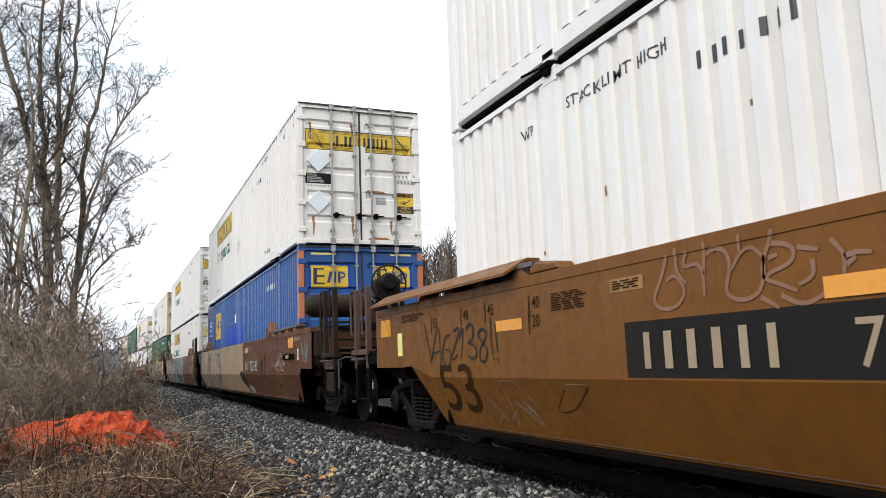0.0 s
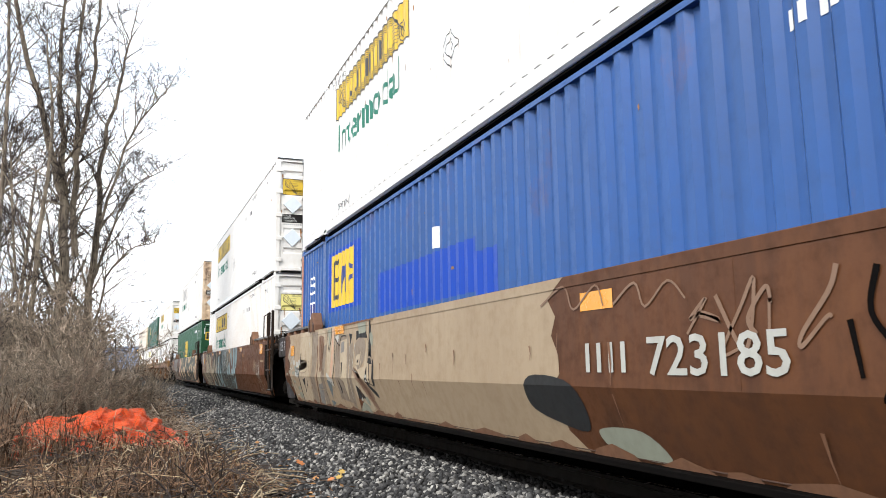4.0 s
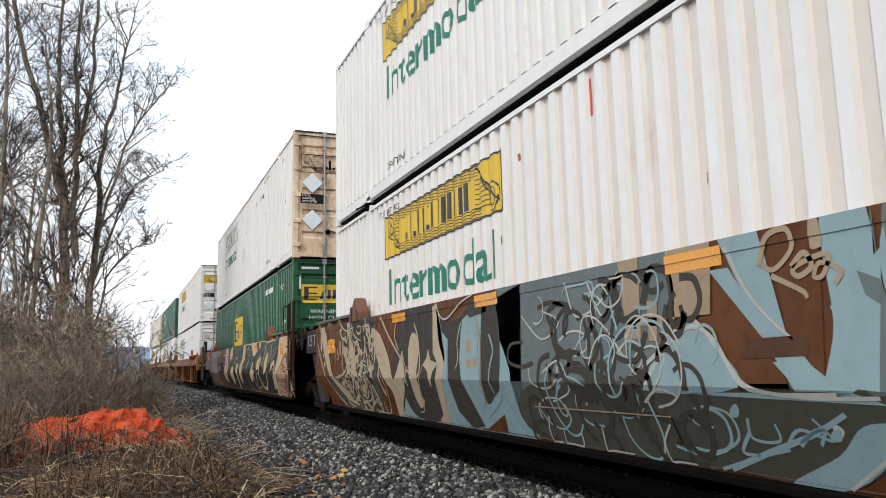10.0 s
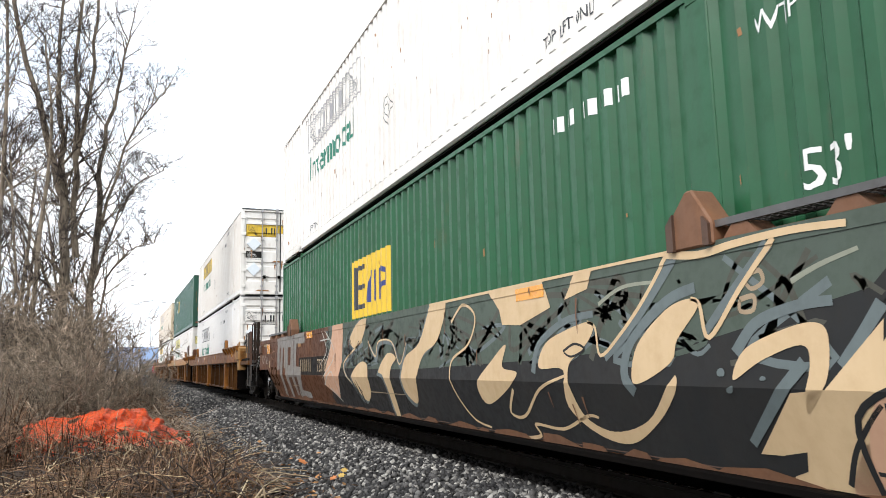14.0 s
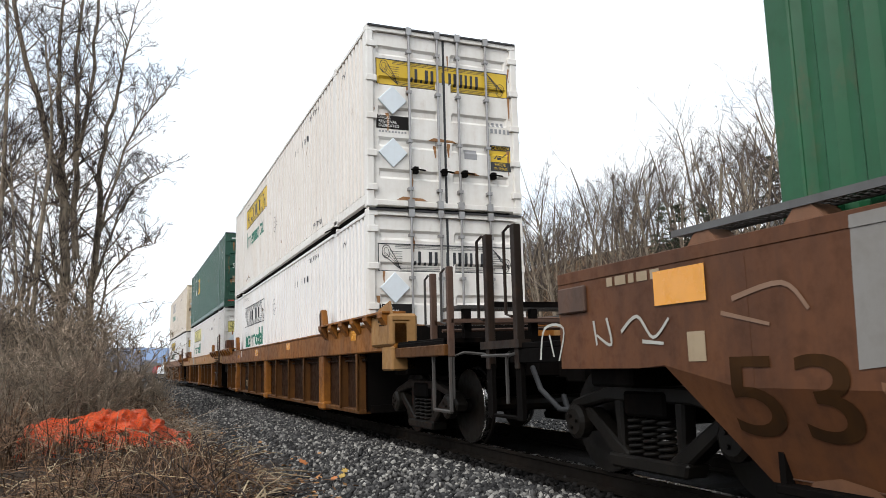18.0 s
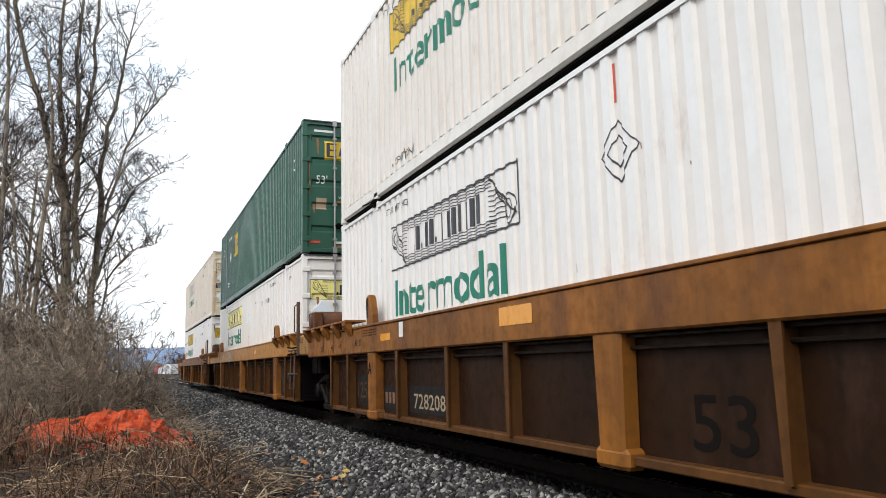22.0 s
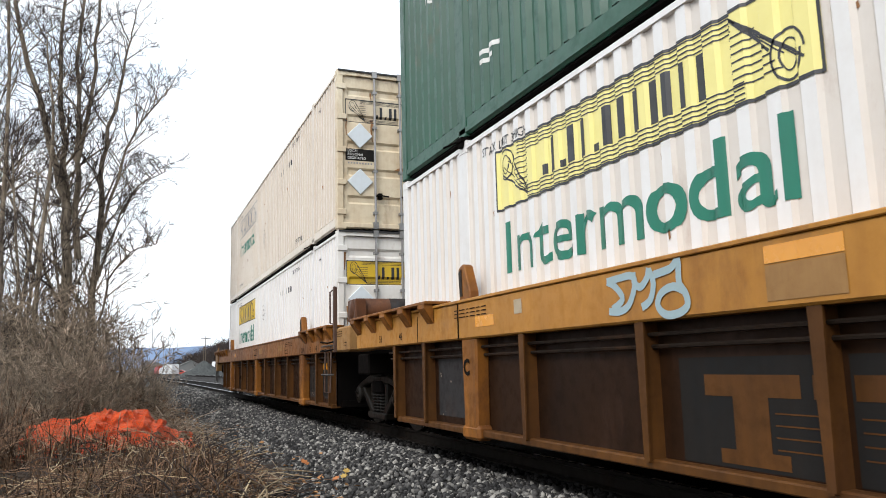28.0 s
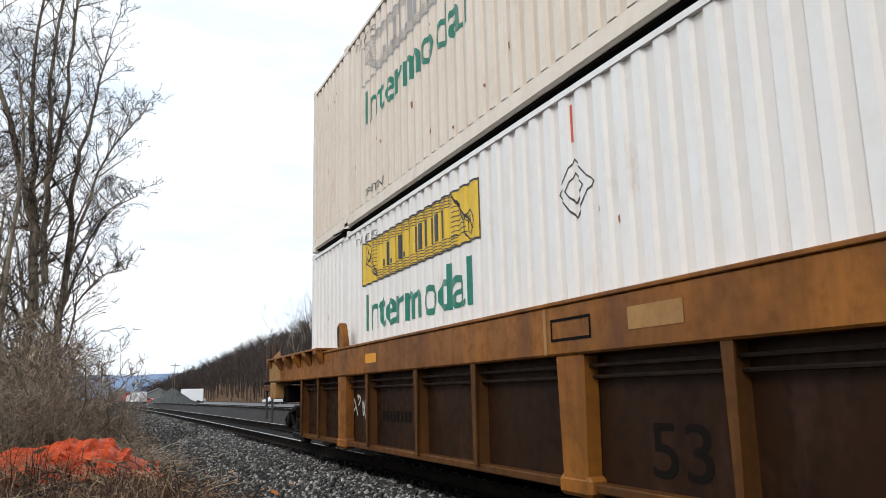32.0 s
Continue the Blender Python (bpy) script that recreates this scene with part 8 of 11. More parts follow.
    stroke(car, G_black, 9, (0.49, 0.53), (0.37, 0.48), (0.49, 0.40), (0.49, 0.53), width=0.022)
    stroke(car, G_black, 9, (0.22, 0.51), (0.32, 0.48), (0.19, 0.44), (0.29, 0.40), (0.14, 0.35), width=0.022)
    stroke(car, G_black, 8, (1.06, 0.38), (0.51, 0.35), (0.03, 0.34), width=0.02)
    # Ledge edges of the side, as thin pale and dark lines without relief.
    stroke(car, M_decal_cream, 9, (8.72, 0.55), (7.29, 0.55), width=0.012)
    stroke(car, M_soot, 9, (7.29, 0.55), (7.32, 0.36), width=0.012)
    stroke(car, M_decal_cream, 9, (14.19, 0.54), (13.65, 0.54), width=0.012)
    stroke(car, M_soot, 9, (13.65, 0.54), (13.66, 0.37), width=0.012)
    stroke(car, G_cream, 5, (6.24, 1.55), (4.59, 1.55), (3.43, 1.55), (2.72, 1.55), (2.25, 1.54), width=0.05)
    stroke(car, G_cream, 5, (2.25, 1.53), (1.96, 1.49), (1.69, 1.51), (1.30, 1.52), (0.98, 1.50), width=0.05)
    stroke(car, G_slate, 3, (2.18, 1.51), (2.44, 1.28), (2.69, 1.08), (2.96, 0.92), width=0.07)
    stroke(car, G_cream, 4, (2.25, 1.52), (2.50, 1.28), (2.76, 1.08), (3.01, 0.94), (3.06, 1.13), (3.16, 1.18), width=0.03)
    stroke(car, G_slate, 3, (1.45, 1.48), (1.72, 1.26), (1.96, 1.05), width=0.07)
    stroke(car, G_cream, 4, (1.41, 1.50), (1.67, 1.27), (1.93, 1.02), (1.99, 1.21), (2.06, 1.25), width=0.035)
    stroke(car, G_slate, 3, (2.67, 0.70), (2.75, 0.83), (2.64, 1.04), (2.28, 1.25), (2.02, 1.31), width=0.09)
    round_patch(car, G_cream, 4, (2.67, 0.78), (2.59, 1.00), (2.29, 1.20), (2.06, 1.25), (2.01, 1.19), (2.20, 1.02), (2.27, 0.89), (2.55, 0.77))
    round_patch(car, G_cream, 4, (1.77, 0.79), (1.67, 0.95), (1.36, 1.05), (1.19, 1.06), (1.14, 0.98), (1.18, 0.78), (1.34, 0.63), (1.26, 0.86), (1.30, 0.96), (1.56, 0.89))
    flat_patch(car, G_cream, 4, (1.75, 0.40), (1.40, 0.73), (1.19, 0.75), (0.85, 1.06), (0.89, 0.76), (1.01, 0.63), (1.18, 0.47), (1.29, 0.27), (1.60, 0.27), (1.46, 0.41))
    flat_patch(car, G_black, 5, (1.58, 0.41), (1.43, 0.44), (1.47, 0.34), (1.66, 0.27), (1.77, 0.27))
    round_patch(car, G_pink, 5, (1.23, 0.27), (1.11, 0.47), (0.98, 0.54), (1.09, 0.28))
    stroke(car, G_black, 6, (1.24, 0.30), (1.14, 0.47), (1.00, 0.62), (0.92, 0.69), width=0.03)
    stroke(car, G_slate, 3, (1.74, 0.93), (1.58, 1.08), (1.31, 1.15), (1.10, 1.16), width=0.07)
    stroke(car, G_slate, 3, (0.85, 1.13), (0.96, 1.00), (1.09, 0.86), width=0.07)
    stroke(car, G_slate, 5, (1.29, 0.88), (1.54, 0.66), (1.78, 0.45), width=0.07)
    stroke(car, G_slate, 3, (3.98, 0.82), (3.87, 1.04), (3.47, 1.20), (3.08, 1.23), width=0.07)
    round_patch(car, G_cream, 4, (3.88, 0.86), (3.77, 1.04), (3.47, 1.13), (3.12, 1.18), (3.10, 1.10), (3.25, 0.98), (3.43, 0.88), (3.45, 0.70), (3.37, 0.50), (3.07, 0.42), (2.64, 0.52), (2.31, 0.76), (2.24, 0.81), (2.26, 0.72), (2.53, 0.52), (2.92, 0.35), (3.30, 0.39), (3.57, 0.57), (3.51, 0.84))
    stroke(car, G_black, 5, (3.50, 0.98), (3.34, 1.03), (3.21, 0.99), (3.38, 0.94), (3.49, 0.97), width=0.02)
    round_patch(car, G_cream, 4, (5.10, 0.71), (4.75, 0.92), (4.45, 1.06), (4.53, 0.87), (4.26, 0.82), (4.49, 0.68), (5.01, 0.53))
    stroke(car, G_cream, 4, (5.65, 1.32), (5.35, 1.47), (5.07, 1.34), (5.24, 1.09), (5.67, 0.93), (5.71, 0.65), (5.47, 0.38), (5.12, 0.31), width=0.03)
    stroke(car, G_cream, 4, (4.39, 0.68), (4.59, 0.48), (4.34, 0.46), (3.93, 0.69), (3.50, 0.80), width=0.03)
    stroke(car, G_cream, 4, (4.41, 0.27), (4.18, 0.31), (4.20, 0.40), (3.77, 0.39), (3.36, 0.51), (3.21, 0.51), width=0.03)
    flat_patch(car, G_cream, 4, (4.77, 1.48), (4.37, 1.49), (3.78, 1.49), (3.66, 1.32), (4.17, 1.21), (4.50, 1.23), (4.55, 1.36))
    flat_patch(car, G_cream, 4, (3.45, 1.36), (3.28, 1.47), (3.05, 1.49), (3.14, 1.41))
    stroke(car, G_tan, 2, (1.63, 1.33), (1.53, 1.35), (1.51, 1.29), (1.59, 1.26), (1.64, 1.31), width=0.03)
    stroke(car, G_tan, 2, (1.68, 1.21), (1.58, 1.22), (1.59, 1.15), (1.68, 1.15), (1.68, 1.21), width=0.03)
    stroke(car, G_sage, 2, (1.33, 1.27), (1.16, 1.33), (0.94, 1.38), width=0.03)
    stroke(car, G_sage, 2, (3.01, 1.29), (2.73, 1.38), (2.38, 1.38), width=0.03)
    round_patch(car, G_slate, 5, (1.89, 0.83), (1.87, 0.85), (1.84, 0.85), (1.83, 0.83), (1.84, 0.81), (1.88, 0.81))
    round_patch(car, G_slate, 5, (1.83, 0.74), (1.81, 0.75), (1.78, 0.76), (1.78, 0.74), (1.80, 0.72), (1.83, 0.72))
    round_patch(car, G_slate, 5, (1.58, 0.80), (1.57, 0.81), (1.55, 0.81), (1.54, 0.80), (1.55, 0.79), (1.58, 0.79))


def block_tags(car):
    """Large grey block strokes sprayed beside the car number."""
    flat_patch(car, G_grey, 2, (15.67, 1.53), (14.64, 1.54), (14.66, 1.31), (15.68, 1.33))
    flat_patch(car, G_grey, 2.1, (15.68, 1.36), (15.41, 1.35), (15.42, 0.87), (15.70, 0.84))
    flat_patch(car, G_grey, 2.1, (15.27, 1.34), (15.04, 1.34), (15.09, 0.71), (15.22, 0.27), (15.44, 0.27), (15.34, 0.71))
    flat_patch(car, G_grey, 2.1, (14.90, 1.33), (14.67, 1.33), (14.69, 0.90), (14.91, 0.88))
    flat_patch(car, G_grey, 2, (14.65, 1.54), (13.84, 1.54), (13.87, 1.31), (14.66, 1.31))
    flat_patch(car, G_grey, 2.1, (14.65, 1.33), (14.45, 1.32), (14.47, 0.95), (14.19, 0.94), (14.15, 1.31), (13.85, 1.31), (13.89, 0.71), (14.74, 0.69))
    flat_patch(car, G_grey, 2, (14.76, 0.69), (14.47, 0.69), (14.53, 0.27), (14.72, 0.27))
    flat_patch(car, G_grey, 2, (14.13, 0.70), (13.87, 0.71), (13.97, 0.29), (14.11, 0.32))
    flat_patch(car, G_grey, 2, (13.81, 1.54), (12.79, 1.55), (12.80, 1.34), (13.57, 1.36), (13.61, 0.92), (13.12, 0.90), (13.16, 0.72), (13.87, 0.71))
    flat_patch(car, G_grey, 2, (13.60, 0.71), (13.17, 0.72), (13.48, 0.46), (12.76, 0.44), (12.80, 0.32), (13.88, 0.31))
    stroke(car, M_brown_b, 4, (13.82, 1.53), (13.84, 1.19), (13.88, 0.71), width=0.012)
    stroke(car, G_white, 4, (18.55, 0.92), (18.47, 1.16), (18.19, 1.15), (18.27, 0.91), width=0.025)
    stroke(car, G_white, 4, (18.40, 1.11), (18.34, 0.94), width=0.025)
    stroke(car, G_white, 4, (17.78, 1.18), (17.75, 1.01), width=0.025)
    stroke(car, G_white, 4, (17.62, 1.19), (17.58, 1.01), (17.75, 1.08), width=0.025)
    stroke(car, G_white, 4, (17.46, 1.09), (17.28, 1.18), (17.13, 1.04), (16.97, 1.15), width=0.025)
    stroke(car, G_white, 4, (17.24, 1.02), (17.03, 1.00), width=0.025)
    stroke(car, G_mauve, 3, (16.44, 1.22), (16.09, 1.27), (15.94, 1.13), width=0.03)
    stroke(car, G_mauve, 3, (16.53, 1.15), (16.19, 1.07), width=0.025)


def tag_strokes(car):
    """The black tag, the faded lilac letters and the stowed placard outlines on the ochre car."""
    stroke(car, G_black, 3, (16.59, 1.30), (16.43, 0.91), width=0.022)
    stroke(car, G_black, 3, (16.43, 0.91), (16.22, 1.25), (16.17, 0.82), width=0.022)
    stroke(car, G_black, 3, (16.38, 0.99), (16.18, 1.01), width=0.02)
    stroke(car, G_black, 3, (15.92, 1.16), (16.05, 1.13), (16.13, 0.95), (16.02, 0.86), (15.93, 0.92), (15.94, 1.01), (16.04, 1.01), width=0.024)
    stroke(car, G_black, 3, (15.85, 1.19), (15.70, 1.20), (15.90, 0.94), (15.75, 0.96), width=0.024)
    stroke(car, G_black, 3, (15.71, 1.11), (15.61, 1.20), (15.68, 0.92), width=0.024)
    stroke(car, G_black, 3, (15.55, 1.19), (15.46, 1.24), (15.39, 1.19), (15.42, 1.10), (15.51, 1.07), (15.38, 1.04), (15.33, 0.97), (15.42, 0.92), (15.51, 0.95), width=0.026)
    stroke(car, G_black, 3, (15.11, 1.15), (15.22, 1.18), (15.29, 1.13), (15.20, 1.06), (15.12, 0.99), (15.16, 0.90), (15.26, 0.91), (15.26, 1.00), (15.17, 1.07), (15.11, 1.15), width=0.026)
    stroke(car, G_black, 3, (15.03, 1.27), (15.03, 1.08), (15.00, 0.94), width=0.024)
    stroke(car, G_black, 3, (14.94, 1.22), (14.93, 1.08), (14.92, 0.97), width=0.024)
    stroke(car, G_black, 3, (15.00, 0.92), (14.99, 0.90), width=0.024)
    stroke(car, G_black, 3, (14.93, 0.92), (14.91, 0.88), width=0.024)
    stroke(car, G_lilac, 2, (12.66, 1.48), (12.72, 1.36), (12.80, 1.23), (12.73, 1.17), (12.60, 1.18), (12.53, 1.26), (12.60, 1.35), (12.68, 1.33), width=0.027)
    stroke(car, G_lilac, 2, (12.58, 1.51), (12.58, 1.38), (12.51, 1.30), width=0.027)
    stroke(car, G_lilac, 2, (12.49, 1.48), (12.52, 1.40), (12.42, 1.40), width=0.027)
    stroke(car, G_lilac, 2, (12.42, 1.40), (12.37, 1.35), (12.37, 1.21), width=0.027)
    stroke(car, G_lilac, 2, (12.34, 1.51), (12.36, 1.33), width=0.027)
    stroke(car, G_lilac, 2, (12.33, 1.44), (12.28, 1.46), (12.21, 1.45), (12.17, 1.40), (12.17, 1.33), (12.20, 1.23), (12.15, 1.18), (12.06, 1.17), (11.98, 1.20), (11.94, 1.27), (11.93, 1.35), (11.95, 1.39), (12.01, 1.43), (12.08, 1.41), (12.14, 1.35), (12.16, 1.33), width=0.027)
    stroke(car, G_lilac, 2, (12.08, 1.51), (12.09, 1.42), width=0.027)
    stroke(car, G_lilac, 2, (11.86, 1.50), (11.89, 1.43), (11.93, 1.36), (11.94, 1.27), (11.83, 1.22), (11.74, 1.18), width=0.027)
    stroke(car, G_lilac, 2, (11.88, 1.43), (11.81, 1.42), (11.75, 1.39), (11.75, 1.34), (11.80, 1.31), (11.88, 1.29), (11.92, 1.27), width=0.027)
    stroke(car, G_lilac, 2, (11.90, 1.36), (11.84, 1.37), width=0.027)
    stroke(car, G_lilac, 2, (11.72, 1.39), (11.60, 1.36), width=0.027)
    stroke(car, G_lilac, 2, (11.64, 1.32), (11.64, 1.26), (11.67, 1.23), (11.73, 1.21), width=0.027)
    stroke(car, G_lilac, 2, (11.97, 1.17), (11.91, 1.14), (11.86, 1.11), width=0.027)
    stroke(car, G_lilac, 2, (11.84, 1.17), (11.76, 1.13), (11.69, 1.12), (11.62, 1.14), (11.58, 1.16), width=0.027)
    stroke(car, G_lilac, 2, (11.53, 1.40), (11.49, 1.35), (11.47, 1.31), (11.48, 1.22), width=0.027)
    stroke(car, G_lilac, 2, (11.47, 1.31), (11.40, 1.32), (11.33, 1.31), width=0.027)
    stroke(car, G_lilac, 2, (11.46, 1.27), (11.41, 1.30), width=0.027)
    stroke(car, G_ash, 3, (14.94, 0.72), (14.69, 0.72), (14.43, 0.54), width=0.008)
    stroke(car, G_ash, 3, (14.94, 0.70), (14.88, 0.59), width=0.008)
    stroke(car, G_ash, 3, (13.89, 0.71), (13.63, 0.71), width=0.008)
    stroke(car, M_decal_dark, 3, (13.61, 0.69), (13.88, 0.53), (14.12, 0.51), (13.93, 0.67), width=0.008)


def worn_panel(car, y_far, y_near, z0, z1, seed):
    """A grey-painted sheet between two ribs, scuffed and flecked with white."""
    rng = random.Random(seed)
    panel_mark(car, "worn_patch", Flat().rect(17 - y_far, 17 - y_near, z0, z1), M_worn, "worn grey paint patch", 0.003)
    for k in range(9):
        y, z, r = rng.uniform(y_near, y_far), z0 + (z1 - z0) * rng.random() ** 1.6, rng.uniform(0.006, 0.022)
        y = min(y_far - r, max(y_near + r, y))
        panel_mark(car, "paint_fleck", Flat().poly([(17 - y - r, z), (17 - y, z + r * 0.7), (17 - y + r * 0.8, z + r * 0.1), (17 - y, z - r)]), G_ash, "", 0.0045)


def scrawl(car, y_far, z, w, h, material, seed, strokes=5, line=0.022):
    """A quick spray-can tag."""
    rng = random.Random(seed)
    for i in range(strokes):
        fl = Flat().line(wiggle(rng, 17.0 - y_far + w * i / strokes, z, w / strokes * 1.3, h, 6), line, line * 0.6)
        car_mark(car, "tag_stroke", fl, material, "quick spray-painted tag", 0.008 + 0.0002 * i)


# ---- the train, from its head to its tail ----
UNITS = {"a": -23.665, "b": 0.0, "c": 19.516, "d": 39.412, "e": 63.492, "f": 82.826, "g": 102.466}
LOW, UP = 0.35, 0.35 + HIGH + 0.022
MOVING = []


def ride(ob, unit, y=0.0, z=0.0, span=8.0):
    """Puts a thing on the train; span is where along it its middle lies."""
    MOVING.append((ob, UNITS[unit] + y, z, span))


def locks(unit, shift=0.0):
    """Cone locks between the stacked containers."""
    for side in (-1, 1):
        for y in POSTS:
            lk = thing("container_lock", "dark steel cone lock between two stacked containers", "container lock", "locks between containers")
            s = Shape().box(-0.07, 0.06, -0.075, 0.075, -0.025, 0.025).slab([(-0.045, -0.085), (0.045, -0.085), (0.06, -0.025), (-0.06, -0.025)], "x", -0.055, 0.0)
            part("lock_body", s, M_soot, lk, bevel=0.01)
            part("lock_lever", Shape().tube([(-0.06, 0.05, 0.0), (-0.15, 0.22, -0.03)], 0.012, 5), M_soot, lk)
            MOVING.append((lk, UNITS[unit] + y + shift, UP - 0.01, 0.0, side * (HALF - 0.02)))


# unit a: ochre car, two white containers
car = smooth_car("well_car", "ochre smooth-sided rail well car with faded graffiti", M_ochre, "joint", "coupler", False)
coupler_posts(car, (19.34, 18.82), 1.93, M_lug)
part("side_deflector", Shape().slab([(-1.24, 1.70), (-1.24, 1.725), (-1.40, 1.725), (-1.62, 1.60), (-1.62, 1.575), (-1.40, 1.70)], "y", 14.5, 18.1), M_ochre, car, "ochre flared guide plate")
car_mark(car, "number_panel", Flat().rect(17 - 13.12, 17 - 9.9, 0.765, 1.11), M_panel_dark, "dark panel behind the car's lettering", 0.003)
letter_bars(car, 12.93, 0.82, 0.22, (0.06, 0.07, 0.07, 0.07, 0.06, 0.06), 0.13, M_decal_cream)
car_text(car, "7", 11.45, 0.82, 0.22, M_decal_cream)
car_plate(car, 14.93, 1.14, 0.46, 0.09, M_reflect)
car_plate(car, 11.59, 1.13, 0.5, 0.10, M_reflect, lift=0.010)
car_plate(car, 18.05, 1.22, 0.36, 0.20, M_reflect)
car_plate(car, 17.45, 0.98, 0.16, 0.26, M_lemon, "yellow and white safety label")
for words, y, z in (("53", 16.35, 1.25), ("45", 15.08, 1.29), ("48", 15.6, 1.28), ("40", 14.29, 1.29), ("20", 14.30, 1.15)):
    car_text(car, words, y, z, 0.095, M_ink_worn, squeeze=0.9)
    car_plate(car, y + 0.06, z - 0.06, 0.018, 0.17, M_ink_worn)
car_text(car, "53", 16.25, 0.43, 0.45, M_ink_worn, 0.80)
small_print(car, 14.0, 1.37, 0.46, 8, M_ink_worn, 3, 0.010)
car_plate(car, 13.25, 1.31, 0.35, 0.09, M_tan_box, "small tan stencilled label", 0.003)
small_print(car, 13.22, 1.375, 0.28, 4, M_ink_worn, 4, 0.009)
small_print(car, 17.3, 1.42, 0.6, 5, M_ink_worn, 5, 0.010)
tag_strokes(car)
scrawl(car, 15.3, 0.33, 0.9, 0.25, G_ash, 22, 4, 0.012)
ride(car, "a")
for z, up in ((LOW, False), (UP, True)):
    c = container("shipping_container", "clean white 53-foot container with ribbed sides", M_white, dust=M_dust_shade_light)
    side_mark(c, "stencil", Flat().text("STACK LIMIT HIGH", 0, 2.48, 0.09, 0.8, 1.2), M_black, 13.96)
    side_mark(c, "stencil", Flat().text("WTP", 0, 2.42, 0.09, 0.8), M_black, 14.7)
    number_row(c, 2.25, 0.11, [0.035, 0.04, 0.035, 0.035, 0.0, 0.035, 0.035, 0.035], 0.07, M_black, 12.5)
    scuffing(c, 22, 301, M_stain)
    ride(c, "a", 0, z)
locks("a")

# unit b: brown car with tan letters, blue container below a white one
car = smooth_car("well_car", "rusty brown smooth-sided rail well car covered in tan graffiti letters", M_brown_b, "coupler", "joint")
coupler_posts(car, (-3.10, -2.52), 2.10, M_grimy, True)
mural_blocks(car)
rust_edge(car, 16.2, -0.2, 71)
letter_bars(car, 5.35, 0.85, 0.2, (0.05, 0.05, 0.05, 0.05), 0.09, G_white)
car_mark(car, "lettering", Flat().text("723185", 17 - 4.65, 0.84, 0.23, 0.85, 1.12, 0.02), G_white, "worn white car number", 0.010)
car_plate(car, 0.07, 1.25, 0.46, 0.20, M_reflect)
part("plate_holder", Shape().box(-1.53, -1.49, -0.18, 0.22, 1.03, 1.15), M_soot, car, bevel=0.01)
part("holder_plate", Shape().box(-1.536, -1.529, -0.12, 0.14, 1.06, 1.125), M_decal_cream, car, "pale plate in a dark holder")
for y in (-0.42, 0.38):
    part("side_stop", Shape().box(-1.54, -1.49, y - 0.05, y + 0.05, 1.04, 1.14), M_soot, car, bevel=0.012)
car_plate(car, 12.55, 1.415, 0.56, 0.115, M_reflect, lift=0.013)
car_plate(car, 16.15, 1.14, 0.36, 0.20, M_reflect, lift=0.013)
car_plate(car, 5.4, 1.28, 0.4, 0.13, M_reflect)
small_print(car, -0.52, 1.41, 0.45, 2, M_decal_cream, 6, 0.02)
car_plate(car, -0.75, 1.02, 0.10, 0.2, M_decal_white, "small white label")
scrawl(car, -1.1, 0.95, 0.5, 0.42, G_sky, 9, 3, 0.02)
scrawl(car, 4.3, 0.95, 1.0, 0.4, G_mauve, 11, 4, 0.03)
ride(car, "b")
c = container("shipping_container", "blue steel 53-foot container with yellow emblem squares, in the well", M_blue, post=M_primer)
side_emblem(c, 13.69, 1.57, 1.45, 0.90)
side_mark(c, "emblem_ground", Flat().rect(0, 2.1, 1.50, 2.54), M_blue_new, 14.0, "bright blue repaint patch", 0.002)
side_mark(c, "repaint_patch", Flat().rect(0, 3.4, 1.30, 1.86).rect(3.4, 3.9, 1.2, 1.7), M_blue_new, 11.05, "bright blue repaint patch", 0.003)
side_mark(c, "lettering", Flat().text("53'", 0, 1.95, 0.34, 0.8), M_decal_white, 15.4, "white mark reading 53'")
side_mark(c, "number_plate_white", Flat().rect(0, 0.42, 1.48, 1.80), M_decal_white, 15.42, "white square sign", 0.003)
fl = Flat()
bars(fl, 0.05, 1.52, 0.24, (0.05, 0.05, 0.05), 0.07)
side_mark(c, "number_mark", fl, M_navy, 15.42, lift=0.006)
number_row(c, 2.32, 0.12, [0.05] * 4 + [0.0] + [0.06] * 6, 0.05, M_decal_white, 3.6)
side_mark(c, "placard", Flat().rect(0, 0.25, 1.9, 2.15), M_decal_white, 8.9)
side_mark(c, "corner_paint", Flat().rect(0, 0.14, 0.12, 2.8), M_primer, 16.14, "orange primer on the end post", 0.016)
for u in (0.25, 1.56):
    door_mark(c, "emblem_ground", Flat().rect(u - 0.05, u + 0.80, 2.04, 2.55), M_blue_new, lift=0.002)
    door_emblem(c, u, 2.07, 0.75, 0.44)
door_mark(c, "hazard_strip", Flat().rect(0.25, 0.75, 2.72, 2.76).rect(1.9, 2.35, 2.72, 2.76), M_lemon)
door_notes(c, placards=False, caution=False, sign=False)
scuffing(c, 20, 302, M_stain)
ride(c, "b", 0, LOW)
c = container("shipping_container", "white 53-foot container with yellow brand panels, stacked on a blue one", M_white, M_white_dirty, dust=M_dust_shade_light)
side_brand(c, 1.93, M_yellow)
side_notes(c, True)
door_brand(c, M_yellow)
door_notes(c)
scuffing(c, 34, 303, M_stain)
door_stains(c, 403, 7)
ride(c, "b", 0, UP)
locks("b")

